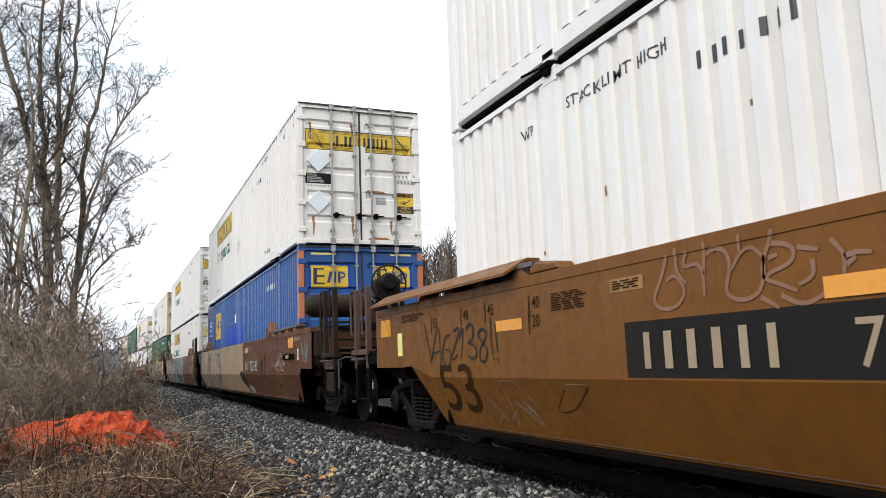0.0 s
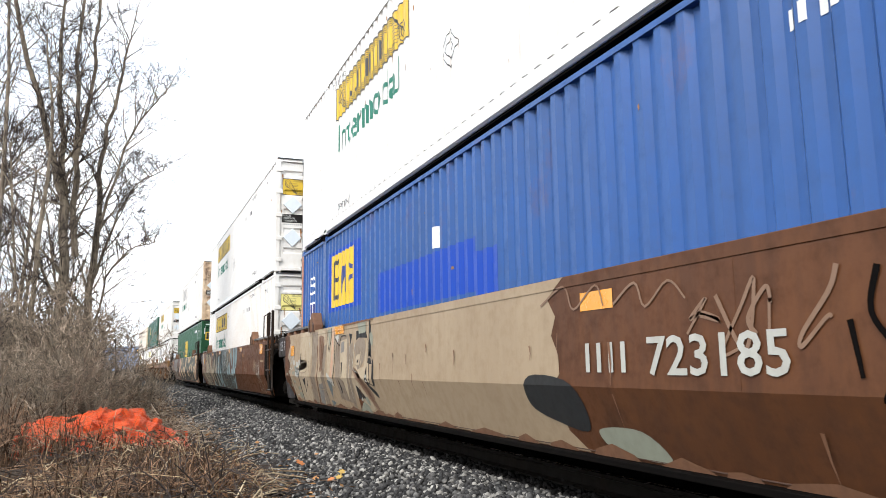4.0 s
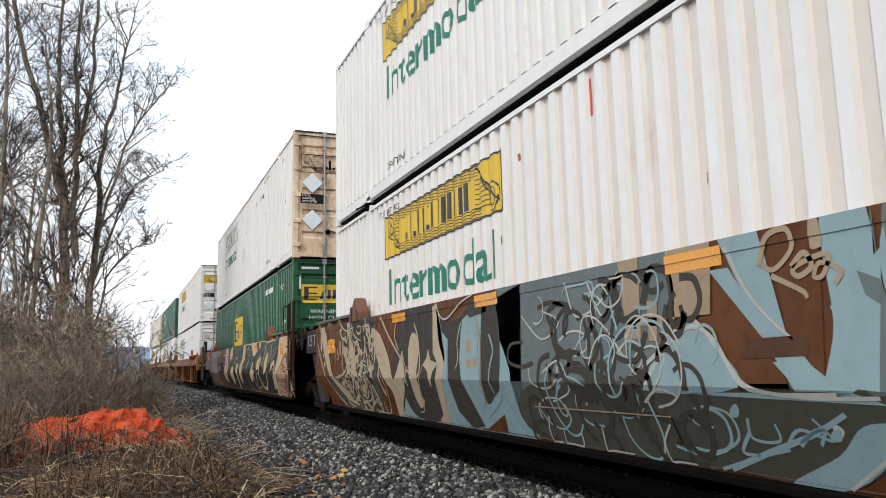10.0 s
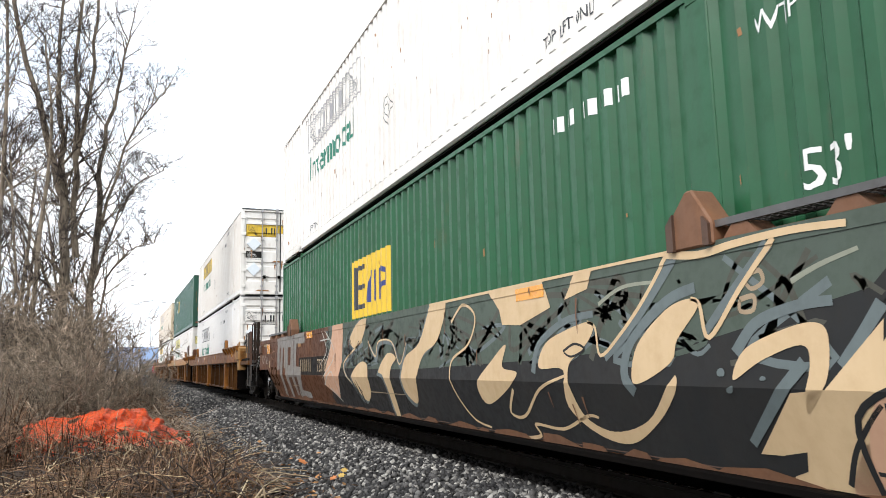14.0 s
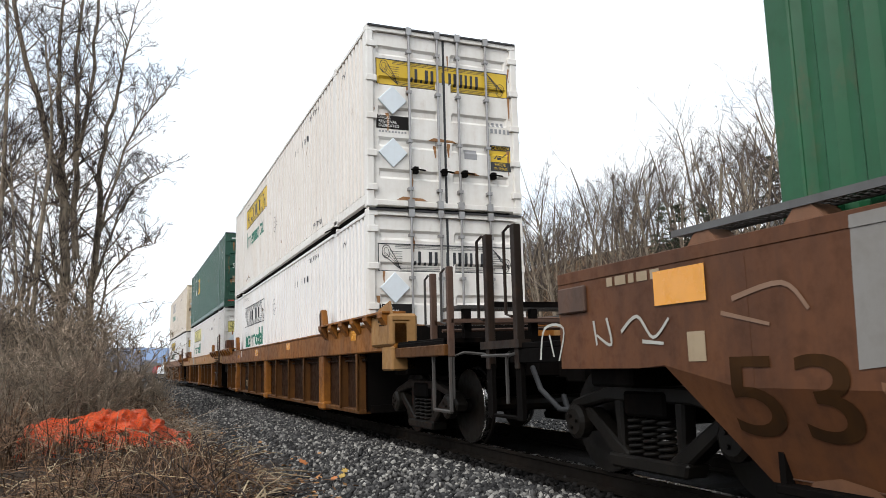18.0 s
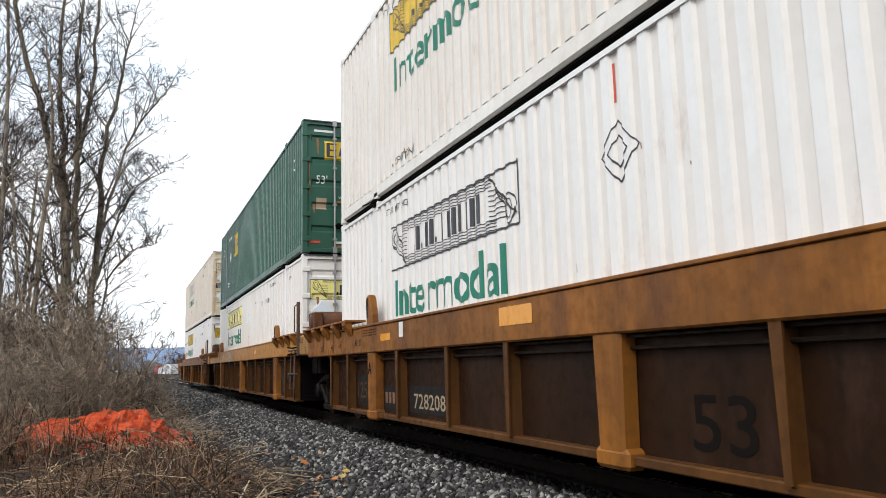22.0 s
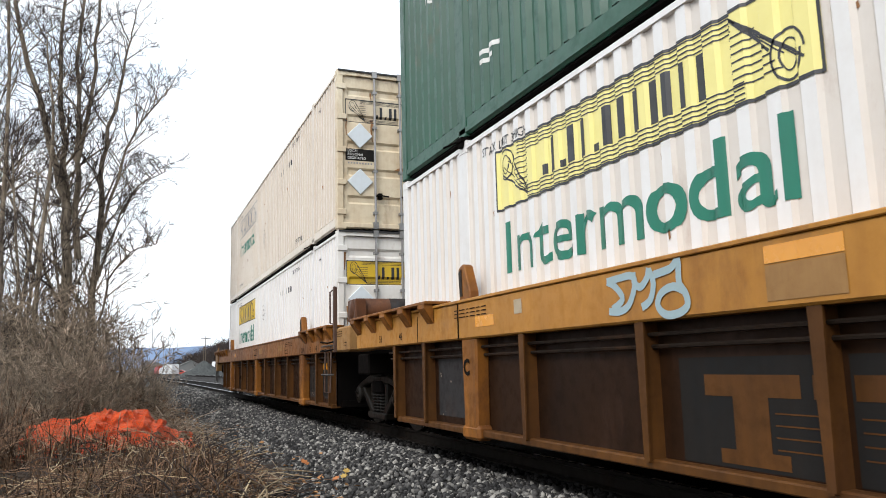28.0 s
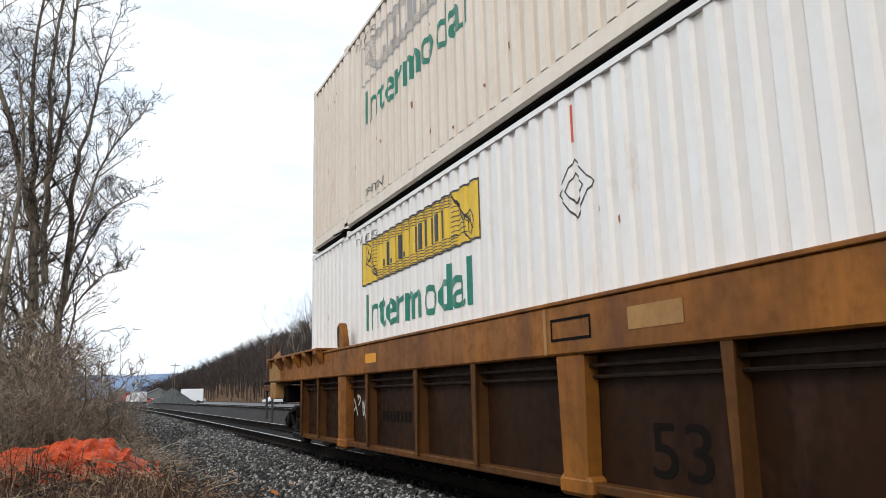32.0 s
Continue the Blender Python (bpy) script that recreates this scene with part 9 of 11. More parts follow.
# unit c: brown car with blue-grey letters, two white containers
car = smooth_car("well_car", "brown smooth-sided rail well car with blue-grey graffiti letters", M_brown, "joint", "joint")
car_mark(car, "end_panel", Flat().poly([(17 + 0.62, 0.63), (17 + 0.62, 1.462), (17 - 0.05, 1.462), (17 - 0.02, 0.27), (17 + 0.27, 0.27)]), M_soot, "black-painted end of the side", 0.003)
mural_blue(car)
for y, z, w, h in ((0.78, 1.26, 0.46, 0.24), (4.5, 1.40, 0.48, 0.11), (7.21, 1.41, 0.48, 0.11), (10.0, 1.42, 0.48, 0.11), (12.48, 1.42, 0.5, 0.10), (15.86, 1.11, 0.46, 0.22)):
    car_plate(car, y, z, w, h, M_reflect, lift=0.011)
car_text(car, "16", 15.38, 0.99, 0.22, G_tan, 0.24, lift=0.011)
car_plate(car, 3.95, 1.23, 0.28, 0.10, M_tan_box, "small stencilled sign")
car_plate(car, 0.72, 1.06, 0.52, 0.045, M_decal_cream, "small stencilled sign")
for y in (1.95, 1.35, 0.95, 0.15):
    car_plate(car, y, 1.24, 0.025, 0.17, M_decal_cream)
scrawl(car, 1.85, 0.78, 0.55, 0.36, G_bone, 12, 7, 0.013)
scrawl(car, 1.25, 0.42, 0.45, 0.75, G_white, 13, 9, 0.008)
specks(car, 0.4, 1.3, 0.3, 0.6, 40, 8)
scrawl(car, 3.59, 0.82, 0.75, 0.14, G_ash, 14, 6, 0.012)
for k in range(12):
    car_mark(car, "tag_stroke", Flat().line([(17 - 4.4 + 0.24 * k, 1.30 - 0.02 * (k % 3)), (17 - 4.37 + 0.24 * k + 0.03 * (k % 2), 1.22), (17 - 4.4 + 0.24 * k, 1.02 + 0.05 * (k % 4))], 0.030, 0.018), M_ink_worn, "faint dark spray-painted tag", 0.008)
car_mark(car, "hatch_outline", Flat().line([(17 - 2.5, .50), (17 - 1.9, .50), (17 - 1.9, .33)], 0.012), M_decal_dark)
ride(car, "c")
c = container("shipping_container", "white 53-foot container with a yellow brand panel, in the well", M_white, M_white_dirty, dust=M_dust_shade)
side_brand(c, 1.98, M_yellow, text_z=1.36, w=3.64)
side_notes(c, False, placard=False)
door_brand(c, M_lemon)
door_notes(c, caution=False)
side_mark(c, "stencil", Flat().text("WTP", 0, 2.50, 0.11, 0.8).text("OF", 0.05, 2.28, 0.1, 0.8), M_black, 1.45)
scuffing(c, 20, 304, M_stain)
door_stains(c, 404, 14)
ride(c, "c", 0, LOW)
c = container("shipping_container", "white 53-foot container with yellow brand panels, stacked on top", M_white, M_white_dirty, dust=M_dust_shade_light)
side_brand(c, 1.92, M_yellow)
side_notes(c, True)
door_brand(c, M_yellow)
door_notes(c)
scuffing(c, 26, 305, M_stain)
door_stains(c, 405, 12)
ride(c, "c", 0, UP)
locks("c")

# unit d: brown car with cream wild letters, green container below a rust-stained white one
car = smooth_car("well_car", "brown smooth-sided rail well car with cream and black graffiti", M_brown_b, "joint", "coupler")
coupler_posts(car, (19.63, 19.06), 2.10, M_grimy)
mural_swirls(car)
rust_edge(car, 16.2, -0.2, 73)
block_tags(car)
car_mark(car, "number_panel", Flat().rect(17 - 13.35, 17 - 9.6, 0.76, 1.08), M_panel_dark, "dark panel behind the car number", 0.003)
letter_bars(car, 13.19, 0.82, 0.22, (0.055, 0.06, 0.065, 0.065, 0.055, 0.055), 0.115, M_decal_cream)
car_mark(car, "lettering", Flat().text("723185", 17 - 11.75, 0.82, 0.22, 0.85), M_decal_cream, "cream car number", 0.006)
for y, z, w, h in ((0.45, 1.17, 0.36, 0.25), (4.22, 1.41, 0.47, 0.10), (12.59, 1.42, 0.5, 0.11), (17.09, 1.23, 0.46, 0.21)):
    car_plate(car, y, z, w, h, M_reflect, lift=0.012)
scrawl(car, 9.9, 0.9, 0.8, 0.4, G_black, 16, 6, 0.02)
scrawl(car, 10.2, 0.3, 1.0, 0.4, G_black, 17, 7, 0.02)
scrawl(car, 0.9, 0.36, 0.8, 0.3, G_black, 20, 5, 0.014)
small_print(car, 17.6, 1.40, 0.6, 1, M_decal_cream, 7, 0.06)
car_plate(car, 13.43, 1.29, 0.29, 0.09, M_tan_box, "small stencilled label")
car_text(car, "53", 16.54, 0.50, 0.42, M_ink_worn, 0.80)
car_plate(car, 16.82, 0.89, 0.15, 0.17, M_decal_cream, "small stencilled label")
part("hatch_frame", Shape().box(-1.525, -1.49, 17.86, 18.22, 1.25, 1.44), M_lug, car, bevel=0.01)
ride(car, "d")
c = container("shipping_container", "green steel 53-foot container with yellow emblem panels, in the well", M_green)
side_emblem(c, 10.15, 1.28, 1.95, 0.90)
side_mark(c, "lettering", Flat().text("53'", 0, 1.40, 0.22, 0.85), M_decal_white, 1.3, "white mark reading 53'")
number_row(c, 2.42, 0.13, [0.05] * 4 + [0.0] + [0.06] * 6, 0.05, M_decal_white, 3.8)
side_mark(c, "stencil", Flat().text("WTP", 0, 2.35, 0.13, 0.8), M_decal_white, 1.55)
door_emblem(c, 0.19, 1.94, 0.97, 0.40)
fl = Flat().text("WARNING", 0.38, 1.71, 0.085, 1.0, 0.72).text("HIGH CUBE", 0.36, 1.57, 0.085, 1.0, 0.80)
door_mark(c, "lettering", fl, M_decal_white, "white words reading WARNING HIGH CUBE", 0.006)
fl = Flat()
bars(fl, 1.69, 2.24, 0.14, (0.09, 0.11, 0.10, 0.10), 0.05)
fl.text("634907", 1.66, 2.02, 0.14, 0.95, 0.58)
door_mark(c, "lettering", fl, M_decal_white, "white container number", 0.006)
door_mark(c, "reflective_strip", Flat().rect(0.19, 0.58, 2.68, 2.73).rect(0.13, 0.18, 2.24, 2.60).rect(2.05, 2.42, 2.68, 2.73).rect(2.42, 2.47, 2.24, 2.60), M_decal_white, lift=0.006)
small = Flat()
for i in range(3):
    bars(small, 1.55, 1.62 - i * 0.05, 0.03, [0.06, 0.1, 0.05, 0.08], 0.03)
door_mark(c, "small_print", small, M_decal_white, lift=0.006)
scuffing(c, 30, 306, M_stain)
door_stains(c, 406, 9)
ride(c, "d", 0.09, LOW)
c = container("shipping_container", "white 53-foot container with rust-streaked doors, stacked on a green one", M_white_dirty, M_white_rust, dust=M_dust_shade_light)
side_brand(c, 1.93, None, M_decal_grey)
side_notes(c, True)
door_brand(c, None, M_decal_dark)
door_notes(c)
scuffing(c, 95, 307, M_stain)
door_stains(c, 407, 6)
ride(c, "d", 0.09, UP)
locks("d", 0.09)

# units e, f and g: amber rib-sided cars
car = ribbed_car("well_car", "amber rib-sided rail well car with sooty side panels darkened for shade", "coupler", "joint", (-3.50, -3.02), 0.06)
split_marks(car, "reflector", ((0.1, -0.2, 1.27, 1.41), (5.2, 4.8, 1.27, 1.40), (9.7, 9.1, 1.22, 1.38), (13.2, 12.8, 1.22, 1.31)), M_reflect, "amber reflector", chord_mark)
panel_mark(car, "number_panel", Flat().rect(17 - 13.8, 17 - 12.75, 0.34, 0.64).rect(17 - 12.55, 17 - 11.25, 0.34, 0.66), M_panel_dark, "dark panels behind the car number")
panel_mark(car, "lettering", Flat().text("728208", 17 - 12.38, 0.40, 0.17, 0.95, 1.0, 0.012), M_decal_cream, "worn pale car number", 0.006)
fl = Flat()
bars(fl, 17 - 13.5, 0.42, 0.14, (0.10, 0.10, 0.10, 0.12), 0.05)
panel_mark(car, "letter_bars", fl, M_rust, lift=0.006)
panel_mark(car, "lettering", Flat().text("53", 17 - 7.45, 0.37, 0.33, 1.0, 0.52), M_decal_dark, "dark mark reading 53")
part("lettering", Flat().text("A", 0, 0, 0.15, 1.0, None, 0.05).lay("lettering", lambda u, v: Vector((-1.506, 13.84 - u, 0.80 + v))), M_decal_dark, car)
panel_mark(car, "end_mark_panel", Flat().rect(17 - 14.88, 17 - 13.95, 0.38, 0.76), M_panel_dark, "dark panel with a rust-coloured capacity mark")
panel_mark(car, "lettering", Flat().text("125-T", 17 - 14.84, 0.45, 0.23, 1.0, 0.84), M_amber_mid, "rust-coloured mark reading 125-T", 0.006)
for words, y in (("45", 15.35), ("48", 15.9), ("53", 16.6)):
    chord_mark(car, "lettering", Flat().text(words, 17 - y, 1.16, 0.09, 0.9).rect(17 - y + 0.14, 17 - y + 0.165, 1.12, 1.42), M_decal_dark)
chord_mark(car, "lettering", Flat().text("40 / 20", 17 - 14.45, 1.19, 0.09, 0.9), M_decal_dark, "dark mark reading 40 / 20")
small_print_e = Flat()
for i in range(3):
    bars(small_print_e, 17 - 14.0, 1.38 - 0.035 * i, 0.014, [0.03, 0.05, 0.02, 0.04, 0.03, 0.05, 0.03, 0.04, 0.02, 0.05, 0.03], 0.02)
chord_mark(car, "small_print", small_print_e, M_ink_worn, lift=0.005)
chord_mark(car, "sign_plate", Flat().rect(17 - 12.45, 17 - 12.3, 1.24, 1.42), M_decal_white, "small white label")
part("lettering", Flat().rect(0, 0.34, 0, 0.02).rect(0, 0.30, -0.05, -0.03).rect(0.05, 0.26, -0.10, -0.08).lay("lettering", lambda u, v: Vector((-1.566, -1.42 - u, 1.50 + v))), M_decal_dark, car)
ride(car, "e")
c = container("shipping_container", "white 53-foot container with black outlined brand panels, in the well", M_white, M_white_dirty, dust=M_dust_shade_light)
side_brand(c, 1.80, None, M_black, 1.20, 13.55)
side_notes(c, False)
door_brand(c, None)
door_notes(c, caution=False)
scuffing(c, 40, 308, M_stain)
door_stains(c, 408, 8)
ride(c, "e", -0.10, LOW)
c = container("shipping_container", "white 53-foot container with stained doors and yellow panels, stacked on top", M_white_dirty, M_white_dirty, dust=M_dust_shade)
side_brand(c, 1.93, M_yellow)
side_notes(c, True)
door_brand(c, M_yellow)
door_notes(c)
side_mark(c, "rust_run", Flat().line([(0, 1.9), (0.02, 1.2), (0, 0.7)], 0.09, 0.03).line([(0.05, 0.5), (0.04, 0.1)], 0.05, 0.02), M_rust, 14.2)
scuffing(c, 60, 309, M_stain)
door_stains(c, 409, 10)
ride(c, "e", -0.10, UP)
locks("e", -0.10)

car = ribbed_car("well_car", "amber rib-sided middle rail well car with a pale blue tag", "joint", "joint", chord=M_amber_clean)
split_marks(car, "reflector", ((9.91, 9.43, 1.37, 1.46), (13.5, 13.1, 1.24, 1.34), (5.2, 4.8, 1.27, 1.40)), M_reflect, "amber reflector", chord_mark)
panel_mark(car, "brand_panel", Flat().rect(17 - 10.82, 17 - 9.70, 0.30, 0.91).rect(17 - 9.60, 17 - 8.5, 0.30, 0.91), M_panel_dark, "dark brand panel with rust-coloured blocks")
chord_mark(car, "faded_patch", Flat().rect(17 - 9.91, 17 - 9.43, 1.18, 1.36), M_tan_box, "faded patch where a label was")
blocks = [(10.60, 9.90, 0.69, 0.81), (10.38, 10.12, 0.40, 0.69), (10.5, 10.0, 0.32, 0.40), (9.82, 9.70, 0.69, 0.81), (9.58, 9.1, 0.69, 0.81)]
for i in range(4):
    blocks += [(10.08, 9.74, 0.42 + i * 0.062, 0.428 + i * 0.062), (9.56, 8.9, 0.42 + i * 0.062, 0.428 + i * 0.062)]
split_marks(car, "brand_block", blocks, M_amber_mid, "rust-coloured block of the brand mark", panel_mark, 0.006)
split_marks(car, "reflector", ((0.45, 0.1, 0.78, 0.95), (1.3, 0.75, 0.95, 1.0)), M_reflect, "amber reflector", panel_mark)
part("brake_box", Shape().box(-1.50, -1.36, 0.15, 0.55, 0.62, 0.80), M_amber_shaded, car, bevel=0.01)
part("lettering", Flat().text("C", 0, 0, 0.15, 1.0, None, 0.05).lay("lettering", lambda u, v: Vector((-1.506, 13.84 - u, 0.80 + v))), M_decal_dark, car)
for words, y in (("53", 16.55), ("48", 15.75)):
    chord_mark(car, "lettering", Flat().text(words, 17 - y, 1.20, 0.09, 0.9), M_decal_dark)
for k, pts in enumerate((((11.31, 1.43), (11.22, 1.39), (11.14, 1.30), (11.26, 1.24)), ((11.31, 1.43), (11.16, 1.44), (11.03, 1.44), (11.00, 1.38), (11.07, 1.26), (11.18, 1.22), (11.30, 1.23)), ((11.01, 1.46), (11.00, 1.39), (10.94, 1.36), (10.87, 1.41), (10.85, 1.47)), ((10.85, 1.46), (10.81, 1.37), (10.85, 1.27), (10.94, 1.23)), ((10.80, 1.42), (10.64, 1.44), (10.57, 1.48), (10.57, 1.35), (10.52, 1.28), (10.51, 1.21), (10.59, 1.17), (10.71, 1.17), (10.78, 1.23), (10.74, 1.30), (10.63, 1.33), (10.54, 1.30)))):
    chord_mark(car, "tag_stroke", Flat().line(soft_line(pts), 0.05), G_frost, "pale blue spray-painted tag", 0.006 + 0.0003 * k)
fl = Flat()
for i in range(3):
    bars(fl, 17 - 14.0, 1.42 - 0.035 * i, 0.010, [0.09, 0.14, 0.06, 0.12, 0.08, 0.11], 0.03)
chord_mark(car, "small_print", fl, M_ink_worn, lift=0.005)
chord_mark(car, "sign_plate", Flat().rect(17 - 12.70, 17 - 12.56, 1.31, 1.43), G_bone, "small pale label")
worn_panel(car, 14.86, 13.92, 0.36, 0.96, 4)
worn_panel(car, 1.95, 0.98, 0.36, 0.90, 5)
chord_mark(car, "chord_seam", Flat().rect(17 - 13.93, 17 - 13.90, 1.15, 1.49).rect(17 - 15.1, 17 - 15.08, 1.15, 1.44), M_soot)
ride(car, "f")
c = container("shipping_container", "white 53-foot container with a pale yellow brand panel, in the well", M_white, M_white_dirty, dust=M_dust_shade)
side_brand(c, 1.98, M_lemon, text_z=1.38, word=3.38)
side_notes(c, False)
door_brand(c, M_lemon)
door_notes(c, caution=False)
side_mark(c, "placard", Flat().poly(diamond(0, 2.05, 0.24)), M_pale, 8.25, "torn pale placard", 0.006)
scuffing(c, 34, 310, M_stain)
door_stains(c, 410, 7)
ride(c, "f", 0, LOW)
c = container("shipping_container", "dark green steel container with yellow emblem squares, stacked on top", M_green_dark)
side_emblem(c, 11.9, 1.55, 1.0, 0.75)
side_mark(c, "lettering", Flat().text("53'", 0, 2.0, 0.26, 0.85), M_decal_white, 15.3, "white mark reading 53'")
side_mark(c, "lettering", Flat().text("53'", 0, 2.0, 0.26, 0.85), M_decal_white, 1.2, "white mark reading 53'")
number_row(c, 2.35, 0.10, [0.05] * 4 + [0.0] + [0.05] * 6, 0.05, M_decal_white, 13.6)
side_mark(c, "number_mark", Flat().rect(0, 0.4, 0.75, 0.8).rect(0, 0.3, 0.65, 0.7), M_decal_white, 13.7)
side_mark(c, "placard", Flat().poly(diamond(0, 1.7, 0.2)), M_decal_white, 13.0)
door_emblem(c, 0.48, 2.05, 0.72, 0.42)
door_mark(c, "lettering", Flat().text("53'", 0.30, 1.52, 0.17, 0.9), M_decal_white, "white mark reading 53'", 0.006)
fl = Flat().text("WARNING", 0.78, 1.20, 0.055, 1.0, 0.42).text("HIGH", 0.88, 1.11, 0.055, 1.0, 0.22).text("CUBE", 0.87, 1.02, 0.055, 1.0, 0.24)
door_mark(c, "lettering", fl, M_decal_white, "white words reading WARNING HIGH CUBE", 0.006)
door_mark(c, "data_plate", Flat().rect(0.30, 0.52, 0.95, 1.20), M_decal_cream, lift=0.005)
door_mark(c, "caution_sign", Flat().rect(1.62, 2.02, 0.78, 1.05), M_yellow, "yellow caution sign", 0.005)
door_mark(c, "load_sign", Flat().rect(2.07, 2.44, 0.82, 1.05), M_decal_cream, "cream load sign", 0.005)
door_mark(c, "lettering", Flat().text("24,000 lbs", 2.09, 0.85, 0.06, 1.0, 0.33), M_red, lift=0.008)
fl = Flat()
for i in range(5):
    bars(fl, 1.60, 1.62 - i * 0.07, 0.04, [0.07, 0.1, 0.06, 0.09, 0.08], 0.03)
bars(fl, 1.60, 2.3, 0.12, (0.09, 0.1, 0.1, 0.1, 0.05, 0.09), 0.04)
door_mark(c, "small_print", fl, M_decal_white, lift=0.006)
door_mark(c, "reflective_strip", Flat().rect(0.15, 0.38, 0.22, 0.27).rect(0.95, 1.15, 0.22, 0.27).rect(1.62, 1.8, 0.22, 0.27).rect(2.1, 2.3, 0.22, 0.27), M_red, lift=0.006)
door_mark(c, "reflective_strip", Flat().rect(0.70, 0.92, 0.22, 0.27).rect(1.42, 1.6, 0.22, 0.27).rect(0.25, 0.7, 2.65, 2.70), M_decal_white, lift=0.006)
scuffing(c, 26, 311, M_stain)
door_stains(c, 411, 14)
ride(c, "f", 0, UP)
locks("f")

car = ribbed_car("well_car", "amber rib-sided rail well car at the end of the train", "joint", "coupler", (19.2, 18.65))
split_marks(car, "reflector", ((12.6, 12.2, 1.27, 1.38), (17.9, 17.6, 1.24, 1.40)), M_reflect, "amber reflector", chord_mark)
split_marks(car, "faded_patch", ((7.4, 6.9, 1.26, 1.40), (4.6, 4.1, 1.27, 1.39)), M_tan_box, "faded patch where a label was", chord_mark)
chord_mark(car, "sign_frame", Flat().border(17 - 8.3, 17 - 7.8, 1.24, 1.40, 0.02), M_decal_dark)
chord_mark(car, "chord_seam", Flat().rect(17 - 8.4, 17 - 8.36, 1.15, 1.49).rect(17 - 2.5, 17 - 2.48, 1.15, 1.49), M_tan_box)
for words, y in (("20/40", 2.0), ("45", 1.25), ("48", 0.75), ("53", -0.25)):
    chord_mark(car, "lettering", Flat().text(words, 17 - y, 1.18, 0.09, 0.9), M_decal_dark, "dark mark reading " + words)
fl = Flat()
for i in range(3):
    bars(fl, 17 - 3.7, 1.42 - 0.035 * i, 0.010, [0.09, 0.14, 0.06, 0.12, 0.08, 0.11], 0.03)
fl.border(17 - 3.7, 17 - 3.4, 1.20, 1.28, 0.012)
chord_mark(car, "small_print", fl, M_ink_worn, lift=0.005)
chord_mark(car, "sign_plate", Flat().rect(17 - 4.0, 17 - 3.88, 1.28, 1.40), M_tan_box, "small tan label")
panel_mark(car, "lettering", Flat().text("53", 17 - 7.45, 0.37, 0.33, 1.0, 0.52), M_decal_dark, "dark mark reading 53")
fl = Flat()
bars(fl, 17 - 12.4, 0.58, 0.12, [0.08] * 8, 0.04)
panel_mark(car, "number_mark", fl, M_decal_dark)
panel_mark(car, "number_panel", Flat().rect(17 - 1.9, 17 - 1.1, 0.45, 0.90).rect(17 - 0.85, 17 - 0.15, 0.40, 0.88), M_panel_dark)
panel_mark(car, "reflector", Flat().rect(17 - 0.85, 17 - 0.2, 0.86, 0.97), M_reflect, lift=0.006)
rng = random.Random(77)
fl = Flat()
for i in range(3):
    fl.line(wiggle(rng, 17 - 13.6 + 0.2 * i, 0.5, 0.25, 0.4, 4), 0.03)
panel_mark(car, "spray_tag", fl, G_white, lift=0.006)
worn_panel(car, 1.92, 1.0, 0.36, 0.92, 6)
worn_panel(car, 0.72, -0.15, 0.36, 0.84, 7)
ride(car, "g")
c = container("shipping_container", "white 53-foot container with a yellow brand panel, last in the train", M_white, M_white_dirty, dust=M_dust_shade_light)
side_brand(c, 1.98, M_yellow, text_z=1.38, w=3.55, word=3.18)
side_notes(c, False)
door_brand(c, M_yellow)
door_notes(c, caution=False, sign=False)
scuffing(c, 30, 312, M_stain)
door_stains(c, 412, 12)
ride(c, "g", 0, LOW)
c = container("shipping_container", "stained cream 53-foot container with grimy doors, stacked last in the train", M_cream, M_cream_door, dust=M_dust_shade_cream)
side_brand(c, 1.93, None, M_decal_grey)
side_notes(c, True)
door_brand(c, None)
door_notes(c)
scuffing(c, 60, 313, M_stain)
door_stains(c, 413, 9)
ride(c, "g", 0, UP)
locks("g")

# trucks: one under each joint, one near each coupler
WHEELS = []
for unit, y, r, base in (("a", 17.83, 0.42, 1.78), ("b", -1.62, 0.42, 1.83), ("c", -1.62, 0.46, 1.88), ("d", -1.62, 0.46, 1.88), ("d", 17.83, 0.42, 1.78), ("e", -1.66, 0.42, 1.83), ("f", -1.55, 0.46, 1.88), ("g", -1.55, 0.46, 1.88), ("g", 17.83, 0.42, 1.78)):
    tr, wheels = build_truck("rail_truck", "dark greasy two-axle freight truck on the rails", r, base, False)
    ride(tr, unit, y, 0.0, 0.0)
    WHEELS += [(w, r) for w in wheels]


# ---- plants ----
def rods_mesh(name, rods, material):
    """Many tapered rods (points, first and last radius, sides) as one mesh."""
    verts, faces = [], []
    for pts, r0, r1, n in rods:
        m = len(pts)
        base = len(verts)
        d = (pts[-1] - pts[0])
        d = d.normalized() if d.length > 1e-6 else Vector((0, 0, 1))
        u = d.orthogonal().normalized()
        w = d.cross(u)
        ring = [u * math.cos(6.2832 * k / n) + w * math.sin(6.2832 * k / n) for k in range(n)]
        for i, p in enumerate(pts):
            r = r0 + (r1 - r0) * i / (m - 1)
            verts.extend((p + q * r)[:] for q in ring)
        for i in range(m - 1):
            for k in range(n):
                a, b = base + i * n + k, base + i * n + (k + 1) % n
                faces.append((a, b, b + n, a + n))
    me = bpy.data.meshes.new(name)
    me.from_pydata(verts, [], faces)
    me.materials.append(material)
    for p in me.polygons:
        p.use_smooth = True
    return me


